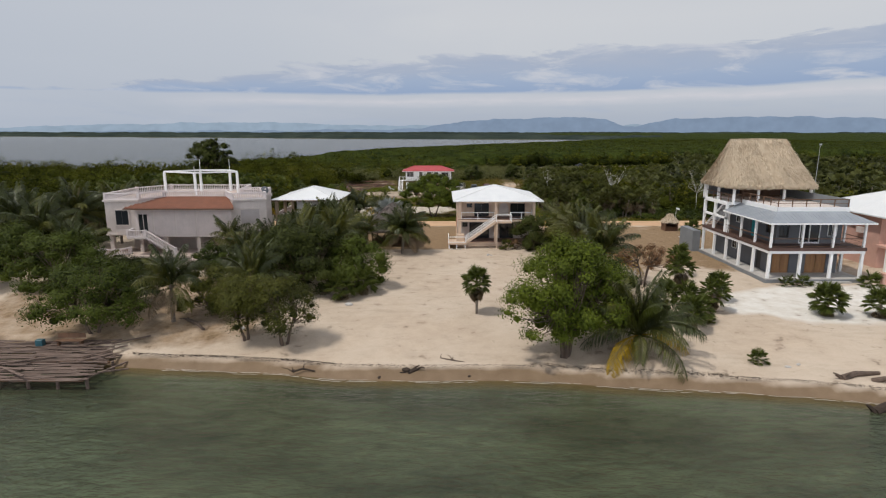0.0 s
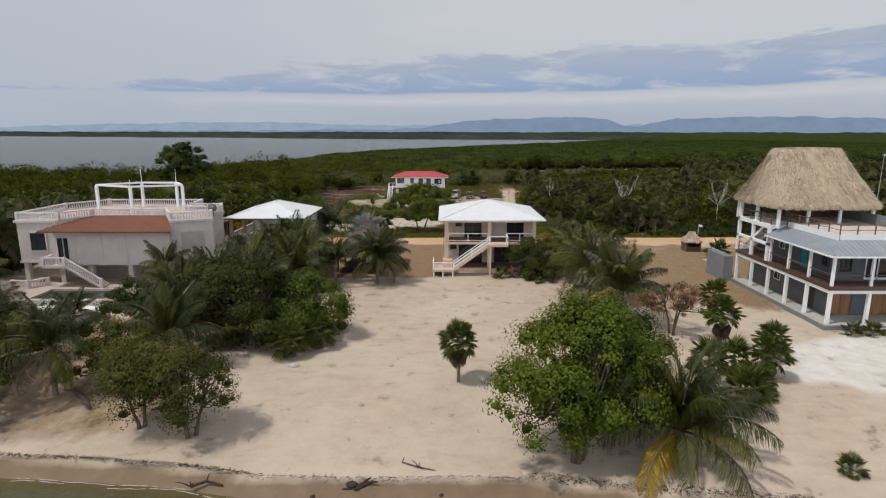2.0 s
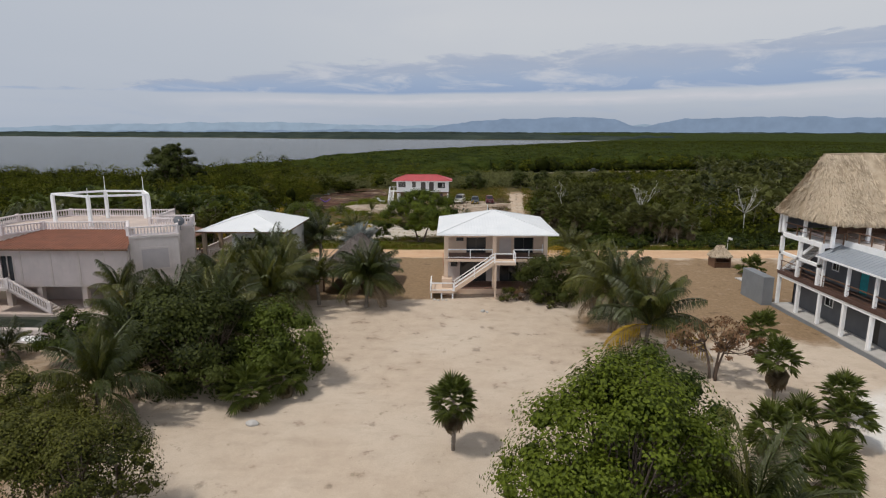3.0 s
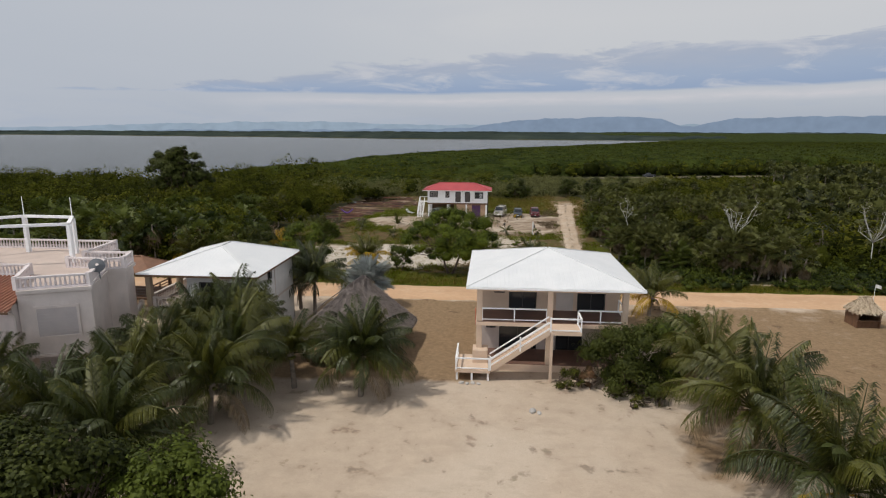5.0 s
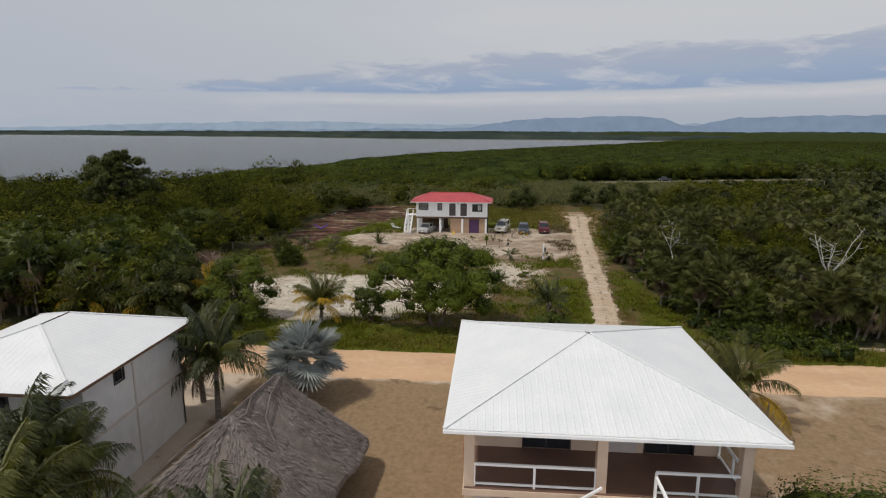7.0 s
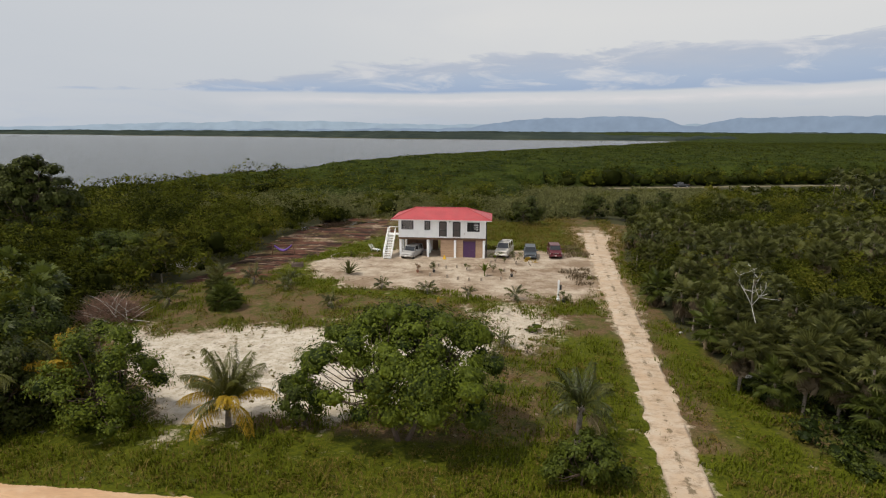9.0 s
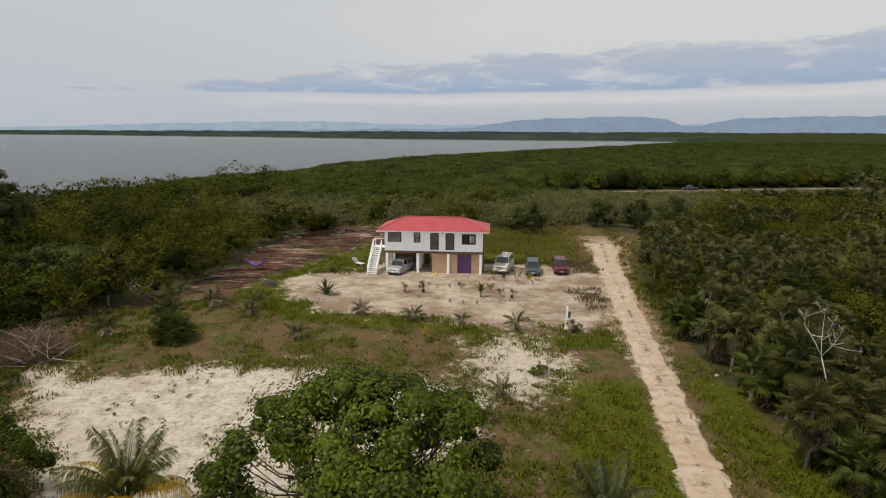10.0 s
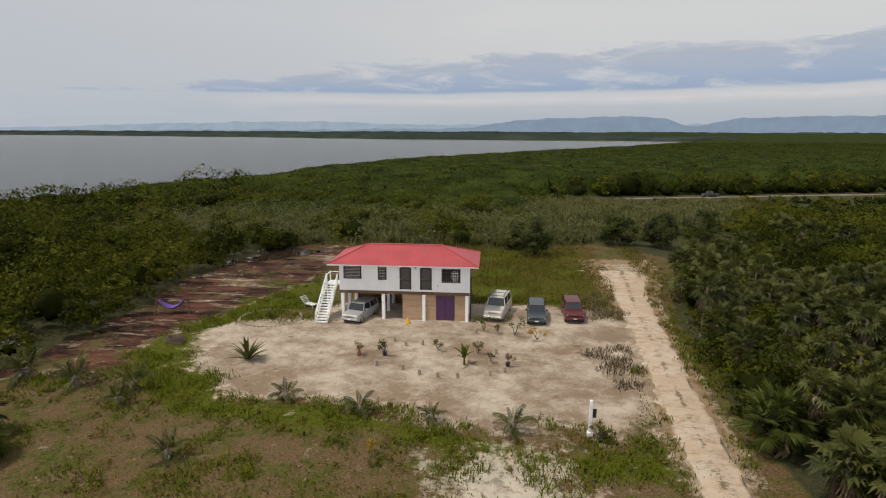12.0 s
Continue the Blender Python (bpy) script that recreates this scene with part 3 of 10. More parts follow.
def wooded(x, y):
    """1 where trees and bushes stand close."""
    x, y = np.asarray(x, float), np.asarray(y, float)
    n = (fbm(x / 6, y / 6, 21) - 0.5) * 4
    right = (x > woods_right(y) + n * 0.5) & (y > 107 + n * 0.5)
    left = (x < woods_left(y) + n * 0.5) & ((y > 106) | (y < 96))
    far = y > np.interp(x, [-40, -26, -10, 8, 22, 30], [198, 199, 200, 195, 203, 190]) + n
    right &= ((x - 40.5) / 9.5) ** 2 + ((y - 133.5) / 5.5) ** 2 > 1 + n * 0.15
    w = (right | left | far) & ~in_lagoon(x, y) & (y > berm_line(x) + 8)
    # the strip of the far road
    ry = far_road_y(x)
    w &= ~((x > 30) & (x < 260) & (y - ry > -11) & (y - ry < 5.5))
    return w


def marsh(x, y):
    """1 on the open wet meadow of low growth before the far road."""
    n = (fbm(x / 7, y / 7, 27) - 0.5) * 14
    m = step(8, 18, x + n) * step(203, 208, y + n * 0.3) * (1 - step(2, 5, y - far_road_y(x)))
    return m * (1 - step(108, 130, x + n)) * (1 - 0.7 * step(30, 60, x) * (1 - step(224, 244, y)))


def far_road_y(x):
    return np.interp(x, [20, 39, 98, 260], [264, 268.5, 283, 322])


def make_ground():
    xs = np.concatenate([-np.geomspace(4800, 75, 30), np.arange(-72, 72.1, 0.75), np.geomspace(75, 4800, 30)])
    ys = np.concatenate([-np.geomspace(4800, 20, 20), np.arange(0, 29, 4.0), np.arange(30, 205, 0.72), np.geomspace(207, 4900, 45)])
    X, Y = np.meshgrid(xs, ys)
    Z = ground_z(X, Y)
    nx, ny = len(xs), len(ys)
    V = np.stack([X, Y, Z], -1).reshape(-1, 3)
    idx = np.arange(nx * ny).reshape(ny, nx)
    F = np.stack([idx[:-1, :-1], idx[:-1, 1:], idx[1:, 1:], idx[1:, :-1]], -1).reshape(-1, 4)
    me = mesh_arrays("ground", V, F, ground_material(), True)
    x, y = V[:, 0], V[:, 1]
    d = y - berm_line(x)
    zones = {
        "wet": (1 - step(-0.42, 0.12, d)) * (d > -40),
        "pale": np.maximum.reduce([pale_zone(x, y), 0.44 * (1 - step(0.75, 1.05, np.abs(x - track_x(y)) / track_half(y))) * (y > 104) * (y < 187)]),
        "white": 1.1 * area(x, y, [(27, 50), (33, 47.6), (46, 46.8), (60, 46), (60, 58), (34, 58.8), (28, 56.5)], 2.0, 2.0, 32),
        # the first dirt patch darkens beach under trees: leaf litter and painted shade
        "dirt": np.maximum.reduce([0.62 * area(x, y, [(-44, 48), (-30, 43.6), (-18, 43.4), (-15, 47), (-17, 54), (-13, 58), (-16, 66), (-28, 64), (-44, 62)], 1.5, 2.0, 47), rect(x, y, -14, 2.4, 77.5, 97.5, 0.8, 41, 0.8), 0.8 * rect(x, y, 15, 50, 66, 97.5, 3, 42, 4), 0.55 * rect(x, y, 8, 22, 160, 182, 2, 43), 0.9 * rect(x, y, -50, -24, 92, 98, 1, 45)]),
        "yard": yard_zone(x, y),
        "grass": grass_zone(x, y),
        "lush": np.maximum.reduce([area(x, y, [(-26, 160), (-24, 172), (-15, 178), (-13, 164), (-20, 159), (-21, 152), (-14, 148), (-13, 143), (-4, 142), (8, 138), (14, 138), (14, 136), (6, 136), (-4, 139.5), (-16, 141), (-24, 147)], 1.5, 1.2, 57), 0.9 * rect(x, y, 8.5, 14, 104, 130, 1.5, 58, 1.5), 0.8 * rect(x, y, 17.5, 22, 104, 130, 1.5, 60, 1.5), 0.85 * rect(x, y, -2, 17.5, 167, 199, 2, 61, 2), 0.9 * rect(x, y, -90, 90, 102.4, 110, 0.9, 59, 1.0)]),
        "mud": mud_zone(x, y),
        "litter": np.where(wooded(x, y) | (y > 206), 1.0, 0.0),
    }
    # bare brown margins along the track
    margin = (1 - step(1.15, 1.9, np.abs(x - track_x(y)) / track_half(y))) * (y > 105) * (y < 190) * (0.1 + 0.9 * step(128, 142, y))
    zones["dirt"] = np.maximum(zones["dirt"], 0.85 * margin)
    for k in ("pale", "dirt"):
        zones[k] = zones[k] * (1 - zones["mud"])
    zones["grass"] = zones["grass"] * (1 - np.clip(np.maximum(zones["pale"] * 1.1, zones["yard"]), 0, 1)) * (1 - 0.75 * zones["mud"]) * (1 - 0.8 * margin)
    for k, v in zones.items():
        at = me.attributes.new(k, "FLOAT", "POINT")
        at.data.foreach_set("value", np.asarray(v, np.float32))
    ob = new("ground", me)
    return tagged(ob, "pale beach sand, yard soil and rough grass in one sheet", "ground", kind="structure")


def ground_material():
    m, nt, bsdf, N, L = nodes_of("ground_surface")
    geo = N("ShaderNodeNewGeometry")

    def nz(scale, detail=5, rough=0.6, stretch=None):
        n = N("ShaderNodeTexNoise")
        n.inputs["Scale"].default_value, n.inputs["Detail"].default_value, n.inputs["Roughness"].default_value = scale, detail, rough
        if stretch:
            mp = N("ShaderNodeMapping")
            mp.inputs["Scale"].default_value = stretch
            L(geo.outputs["Position"], mp.inputs[0])
            L(mp.outputs[0], n.inputs["Vector"])
        else:
            L(geo.outputs["Position"], n.inputs["Vector"])
        return n.outputs["Fac"]

    def rng(v, a, b, c=0.0, d=1.0):
        n = N("ShaderNodeMapRange")
        for k, q in zip((1, 2, 3, 4), (a, b, c, d)):
            n.inputs[k].default_value = q
        L(v, n.inputs[0])
        return n.outputs[0]

    def mix(f, a, b):
        n = N("ShaderNodeMix")
        n.data_type = "RGBA"
        for s, v in ((n.inputs[0], f), (n.inputs[6], a), (n.inputs[7], b)):
            if isinstance(v, tuple):
                s.default_value = (*v, 1)
            elif isinstance(v, float):
                s.default_value = v
            else:
                L(v, s)
        return n.outputs[2]

    def mth(op, a, b):
        n = N("ShaderNodeMath")
        n.operation = op
        for k, v in enumerate((a, b)):
            if isinstance(v, (int, float)):
                n.inputs[k].default_value = v
            else:
                L(v, n.inputs[k])
        return n.outputs[0]

    def zone(name, nse, amount=0.7, sharp=0.16):
        a = N("ShaderNodeAttribute")
        a.attribute_name = name
        v = mth("ADD", a.outputs["Fac"], mth("MULTIPLY", mth("SUBTRACT", nse, 0.5), amount))
        return rng(v, 0.5 - sharp, 0.5 + sharp)

    big, mid, small, tiny = nz(0.12, 4), nz(0.7, 6), nz(3.2, 5, 0.7), nz(22, 3, 0.7)
    scraps = nz(9.0, 4, 0.7)
    col = mix(rng(mid, 0.35, 0.68), (0.50, 0.402, 0.308), (0.43, 0.340, 0.256))
    col = mix(rng(big, 0.45, 0.62, 0.0, 0.6), col, (0.54, 0.452, 0.360))
    # footprints and leaf scraps
    col = mix(rng(small, 0.52, 0.70, 0.0, 0.16), col, (0.33, 0.255, 0.185))
    col = mix(rng(nz(0.5, 5, 0.6, (1, 2.2, 1)), 0.52, 0.70, 0.0, 0.34), col, (0.34, 0.27, 0.20))
    col = mix(rng(scraps, 0.70, 0.78, 0.0, 0.4), col, (0.22, 0.17, 0.12))
    col = mix(zone("dirt", mid, 0.8, 0.25), col, mix(rng(small, 0.35, 0.65), (0.285, 0.195, 0.115), (0.205, 0.138, 0.080)))
    # trodden yard soil, pinkish, with pale sandy sweeps and damp brown ones
    yd = mix(rng(nz(0.16, 9, 0.75, (1, 1.1, 1)), 0.42, 0.58), (0.225, 0.160, 0.108), (0.455, 0.38, 0.295))
    yd = mix(rng(nz(0.9, 8, 0.75), 0.50, 0.66, 0.0, 0.6), yd, (0.215, 0.155, 0.105))
    yd = mix(rng(nz(0.25, 8, 0.7, (1, 1.2, 1)), 0.54, 0.68, 0.0, 0.6), yd, (0.19, 0.13, 0.088))
    yd = mix(rng(scraps, 0.60, 0.72, 0.0, 0.6), yd, (0.13, 0.11, 0.06))
    # rough grass: green tufts, straw, and brown-pink heath
    g1 = mix(rng(small, 0.34, 0.62), (0.026, 0.034, 0.005), (0.088, 0.090, 0.017))
    heath = mix(rng(scraps, 0.35, 0.65), (0.056, 0.036, 0.016), (0.180, 0.115, 0.060))
    g1 = mix(rng(nz(0.42, 9, 0.82), 0.43, 0.54), g1, heath)
    g1 = mix(rng(nz(1.3, 6, 0.75), 0.60, 0.72, 0.0, 0.6), g1, (0.20, 0.155, 0.11))
    g1 = mix(zone("lush", nz(0.8, 7, 0.7), 0.9, 0.25), g1, mix(rng(small, 0.35, 0.6), (0.030, 0.040, 0.002), (0.088, 0.096, 0.006)))
    col = mix(zone("grass", rng(nz(1.1, 7, 0.75), 0.32, 0.68), 0.9, 0.2), col, g1)
    col = mix(zone("yard", rng(nz(0.7, 9, 0.78), 0.32, 0.68), 0.9, 0.18), col, yd)
    pl = mix(rng(nz(0.8, 8, 0.75), 0.38, 0.60), (0.585, 0.53, 0.45), (0.39, 0.33, 0.25))
    pl = mix(rng(nz(2.6, 6, 0.75), 0.54, 0.66, 0.0, 0.85), pl, (0.13, 0.11, 0.055))
    col = mix(zone("pale", rng(nz(0.8, 9, 0.8), 0.33, 0.67), 1.0, 0.16), col, pl)
    wh = mix(rng(mid, 0.4, 0.65), (0.66, 0.625, 0.57), (0.56, 0.505, 0.435))
    col = mix(zone("white", mid, 0.7, 0.25), col, wh)
    md = mix(rng(nz(0.45, 7, 0.7, (0.5, 1.4, 1)), 0.44, 0.60), (0.022, 0.012, 0.009), (0.120, 0.050, 0.032))
    md = mix(rng(nz(0.3, 7, 0.7, (0.45, 1.6, 1)), 0.55, 0.64, 0.0, 0.85), md, (0.32, 0.245, 0.175))
    md = mix(rng(nz(0.28, 7, 0.7), 0.50, 0.60), md, g1)
    col = mix(zone("mud", rng(mid, 0.33, 0.67), 0.9, 0.2), col, md)
    col = mix(zone("litter", small, 0.5, 0.2), col, mix(rng(small, 0.35, 0.65), (0.030, 0.034, 0.014), (0.065, 0.060, 0.028)))
    wet = zone("wet", mid, 0.35, 0.25)
    col = mix(wet, col, mix(rng(mid, 0.3, 0.7), (0.215, 0.150, 0.095), (0.165, 0.112, 0.068)))
    v = N("ShaderNodeVectorMath")
    v.operation = "SCALE"
    L(col, v.inputs[0])
    L(rng(tiny, 0.2, 0.8, 0.84, 1.16), v.inputs["Scale"])
    L(v.outputs[0], bsdf.inputs["Base Color"])
    L(rng(wet, 0, 1, 0.95, 0.45), bsdf.inputs["Roughness"])
    bsdf.inputs["Specular IOR Level"].default_value = 0.12
    b1, b2 = N("ShaderNodeBump"), N("ShaderNodeBump")
    b1.inputs["Strength"].default_value, b1.inputs["Distance"].default_value = 0.4, 0.07
    b2.inputs["Strength"].default_value, b2.inputs["Distance"].default_value = 0.5, 0.03
    L(small, b1.inputs["Height"])
    L(tiny, b2.inputs["Height"])
    L(b1.outputs[0], b2.inputs["Normal"])
    L(b2.outputs[0], bsdf.inputs["Normal"])
    return m


make_ground()


# ---------------------------------------------------------------- road and track
def strip(name, line, half, lift, material, label, across=5, seed=0, rag=0.35):
    """A ribbon of ground-hugging surface along line [(x, y), ...] with ragged edges."""
    line = np.array(line, float)
    seg = np.hypot(*np.diff(line, axis=0).T)
    s = np.concatenate([[0], np.cumsum(seg)])
    t = np.arange(0, s[-1], 0.3)
    px, py = np.interp(t, s, line[:, 0]), np.interp(t, s, line[:, 1])
    dx, dy = np.gradient(px), np.gradient(py)
    ln = np.hypot(dx, dy)
    nx, ny = -dy / ln, dx / ln
    rows = []
    half = half(py) if callable(half) else half
    for j in range(across + 1):
        f = 2 * j / across - 1
        w = half * f + (np.sign(f) * ((fbm(t / 2.5, np.full_like(t, f * 3), seed) - 0.5) * 1.6 + (fbm(t / 0.9, np.full_like(t, f * 7), seed + 5, 2) - 0.5) * 1.3) * rag if abs(f) > 0.99 else 0)
        x, y = px + nx * w, py + ny * w
        crown = lift * (1 if abs(f) < 0.99 else -1.0)
        rut = -0.05 * math.exp(-((abs(f) - 0.5) / 0.2) ** 2) * (across == 12) + (across == 12) * 0.10 * (fbm(x / 0.8, y / 0.8, 19) - 0.5) * (abs(f) < 0.9)
        rows.append(np.stack([x, y, ground_z(x, y) + crown + 0.02 * (1 - f * f) + np.maximum(rut, -lift * 0.6)], -1))
    V = np.stack(rows, 1)
    n = len(t)
    idx = np.arange(n * (across + 1)).reshape(n, across + 1)
    F = np.stack([idx[:-1, :-1], idx[1:, :-1], idx[1:, 1:], idx[:-1, 1:]], -1).reshape(-1, 4)[:, ::-1]
    me = mesh_arrays(name, V.reshape(-1, 3), F, material, True)
    at = me.attributes.new("across", "FLOAT", "POINT")
    at.data.foreach_set("value", np.tile(np.linspace(-1, 1, across + 1), n).astype(np.float32))
    return tagged(new(name, me), label, "road", kind="structure")


M_ROAD = surface("orange_road_dirt", (0.56, 0.36, 0.215), (0.48, 0.30, 0.175), 0.5, 0.95, 0.4, 9, streak=(0.25, 1, 1), dirt=(0.60, 0.43, 0.29), dirt_amount=0.6)


def track_material():
    """Pale driven sand: two cleaner wheel ruts with an orange cast, a broken dark ridge of roots and weeds between them."""
    m, nt, bsdf, N, L = nodes_of("pale_track_sand")
    geo = N("ShaderNodeNewGeometry")
    at = N("ShaderNodeAttribute")
    at.attribute_name = "across"

    def nz(scale, detail=6, rough=0.65, stretch=(1, 1, 1)):
        n, mp = N("ShaderNodeTexNoise"), N("ShaderNodeMapping")
        mp.inputs["Scale"].default_value = stretch
        L(geo.outputs["Position"], mp.inputs[0])
        L(mp.outputs[0], n.inputs["Vector"])
        n.inputs["Scale"].default_value, n.inputs["Detail"].default_value, n.inputs["Roughness"].default_value = scale, detail, rough
        return n.outputs["Fac"]

    def rng(v, a, b, c=0.0, d=1.0):
        n = N("ShaderNodeMapRange")
        for k, q in zip((1, 2, 3, 4), (a, b, c, d)):
            n.inputs[k].default_value = q
        L(v, n.inputs[0])
        return n.outputs[0]

    def mix(f, a, b):
        n = N("ShaderNodeMix")
        n.data_type = "RGBA"
        L(f, n.inputs[0])
        for k, v in ((6, a), (7, b)):
            if isinstance(v, tuple):
                n.inputs[k].default_value = (*v, 1)
            else:
                L(v, n.inputs[k])
        return n.outputs[2]

    def mth(op, a, b):
        n = N("ShaderNodeMath")
        n.operation = op
        for k, v in enumerate((a, b)):
            if isinstance(v, (int, float)):
                n.inputs[k].default_value = v
            else:
                L(v, n.inputs[k])
        return n.outputs[0]
    mid, small = nz(0.7, 7, 0.7), nz(3.0, 6, 0.7)
    col = mix(rng(mid, 0.38, 0.62), (0.50, 0.415, 0.325), (0.46, 0.335, 0.225))
    col = mix(rng(nz(0.9, 9, 0.8, (0.9, 1.9, 1)), 0.50, 0.60, 0.0, 0.8), col, (0.245, 0.175, 0.11))
    col = mix(rng(nz(0.11, 4, 0.6), 0.45, 0.62, 0.0, 0.55), col, (0.40, 0.285, 0.185))
    off = mth("ABSOLUTE", at.outputs["Fac"], 0.0)
    ridge = mth("ADD", rng(off, 0.04, 0.34, 0.42, 0.0), mth("MULTIPLY", mth("SUBTRACT", nz(1.3, 7, 0.75), 0.5), 2.0))
    col = mix(rng(ridge, 0.42, 0.56, 0.0, 0.9), col, (0.135, 0.098, 0.052))
    rim = mth("ADD", rng(off, 0.62, 1.0, 0.0, 0.6), mth("MULTIPLY", mth("SUBTRACT", mid, 0.5), 1.6))
    col = mix(rng(rim, 0.35, 0.6, 0.0, 0.75), col, (0.23, 0.175, 0.11))
    col = mix(rng(nz(16, 3, 0.7), 0.6, 0.75, 0.0, 0.5), col, (0.20, 0.15, 0.10))
    L(col, bsdf.inputs["Base Color"])
    bsdf.inputs["Roughness"].default_value = 0.95
    bp = N("ShaderNodeBump")
    bp.inputs["Strength"].default_value, bp.inputs["Distance"].default_value = 0.7, 0.06
    L(small, bp.inputs["Height"])
    L(bp.outputs[0], bsdf.inputs["Normal"])
    return m


M_TRACK = track_material()
strip("road", [(x, 100.4 + 0.0003 * (x - 10) ** 2) for x in range(-160, 161, 4)], 3.05, 0.05, M_ROAD, "graded orange dirt road along the back of the plots", 8, 3, 0.3)
strip("driveway_track", [(float(track_x(y)), y) for y in (103, 107, 114, 121.6, 130, 139, 145, 151.5, 163.5, 171, 178, 183)], track_half, 0.07, M_TRACK, "rutted pale sand driveway track", 12, 5, 1.15)
strip("far_road", [(x, float(far_road_y(x))) for x in range(40, 250, 6)], 1.9, 0.12, surface("far_road_earth", (0.22, 0.175, 0.115), (0.15, 0.125, 0.075), 0.3, 0.95, 0.6, 2), "distant dirt road through the mangrove", 3, 7, 0.3)


# ---------------------------------------------------------------- water
def water_material(name, deep, shallow, wave, clear, rough=0.05, spec=0.5):
    m, nt, bsdf, N, L = nodes_of(name)
    geo = N("ShaderNodeNewGeometry")
    a = N("ShaderNodeAttribute")
    a.attribute_name = "depth"
    dn = N("ShaderNodeTexNoise")
    dn.inputs["Scale"].default_value, dn.inputs["Detail"].default_value = 0.13, 5
    mp0 = N("ShaderNodeMapping")
    mp0.inputs["Scale"].default_value = (0.6, 1.4, 1)
    L(geo.outputs["Position"], mp0.inputs[0])
    L(mp0.outputs[0], dn.inputs["Vector"])
    tint = N("ShaderNodeMix")
    tint.data_type = "RGBA"
    tr = N("ShaderNodeMapRange")
    tr.inputs[1].default_value, tr.inputs[2].default_value = 0.38, 0.62
    L(dn.outputs["Fac"], tr.inputs[0])
    L(tr.outputs[0], tint.inputs[0])
    tint.inputs[6].default_value, tint.inputs[7].default_value = (*deep, 1), (*[c * 0.55 for c in deep], 1)
    # wave-sized streaks: the ripples' light and dark reflections put into the colour
    sn = N("ShaderNodeTexNoise")
    sn.inputs["Scale"].default_value, sn.inputs["Detail"].default_value, sn.inputs["Roughness"].default_value, sn.inputs["Distortion"].default_value = 0.8, 6, 0.68, 0.8
    ms0 = N("ShaderNodeMapping")
    ms0.inputs["Scale"].default_value, ms0.inputs["Rotation"].default_value = (0.55, 1.7, 1), (0, 0, 0.18)
    L(geo.outputs["Position"], ms0.inputs[0])
    L(ms0.outputs[0], sn.inputs["Vector"])
    sr = N("ShaderNodeMapRange")
    sr.inputs[1].default_value, sr.inputs[2].default_value, sr.inputs[3].default_value, sr.inputs[4].default_value = 0.34, 0.66, 0.72, 1.3
    L(sn.outputs["Fac"], sr.inputs[0])
    st_ = N("ShaderNodeVectorMath")
    st_.operation = "SCALE"
    L(tint.outputs[2], st_.inputs[0])
    L(sr.outputs[0], st_.inputs["Scale"])
    mx = N("ShaderNodeMix")
    mx.data_type = "RGBA"
    r = N("ShaderNodeMapRange")
    r.inputs[1].default_value, r.inputs[2].default_value = 0.03, 0.42
    L(a.outputs["Fac"], r.inputs[0])
    L(r.outputs[0], mx.inputs[0])
    mx.inputs[6].default_value = (*shallow, 1)
    L(st_.outputs[0], mx.inputs[7])
    L(mx.outputs[2], bsdf.inputs["Base Color"])
    bsdf.inputs["Roughness"].default_value = rough
    bsdf.inputs["Specular IOR Level"].default_value = spec
    bsdf.inputs["IOR"].default_value = 1.33
    hs = []
    for sc, st in ((0.9, (0.6, 1.4, 1)), (2.4, (0.6, 1.5, 1)), (7.0, (0.7, 1.3, 1))):
        n = N("ShaderNodeTexNoise")
        n.inputs["Scale"].default_value, n.inputs["Detail"].default_value = sc, 3
        mp = N("ShaderNodeMapping")
        mp.inputs["Scale"].default_value, mp.inputs["Rotation"].default_value = st, (0, 0, 0.45)
        L(geo.outputs["Position"], mp.inputs[0])
        L(mp.outputs[0], n.inputs["Vector"])
        hs.append(n.outputs["Fac"])
    prev = None
    for h, dist in zip(hs, (0.40, 0.34, 0.11)):
        b = N("ShaderNodeBump")
        b.inputs["Strength"].default_value, b.inputs["Distance"].default_value = wave, dist
        L(h, b.inputs["Height"])
        if prev:
            L(prev, b.inputs["Normal"])
        prev = b.outputs[0]
    L(prev, bsdf.inputs["Normal"])
    if clear:
        t = N("ShaderNodeBsdfTransparent")
        t.inputs[0].default_value = (0.80, 0.80, 0.66, 1)
        ms = N("ShaderNodeMixShader")
        f = N("ShaderNodeMapRange")
        f.inputs[1].default_value, f.inputs[2].default_value, f.inputs[3].default_value, f.inputs[4].default_value = 0.0, 0.34, 0.12, 1.0
        L(a.outputs["Fac"], f.inputs[0])
        L(f.outputs[0], ms.inputs[0])
        L(t.outputs[0], ms.inputs[1])
        L(bsdf.outputs[0], ms.inputs[2])
        L(ms.outputs[0], nt.nodes["Material Output"].inputs[0])
    return m


M_SEA = water_material("green_sea_water", (0.064, 0.077, 0.042), (0.150, 0.122, 0.058), 0.6, True)
M_LAGOON = water_material("grey_lagoon_water", (0.075, 0.085, 0.09), (0.08, 0.085, 0.085), 1.0, False, 0.22, 0.38)


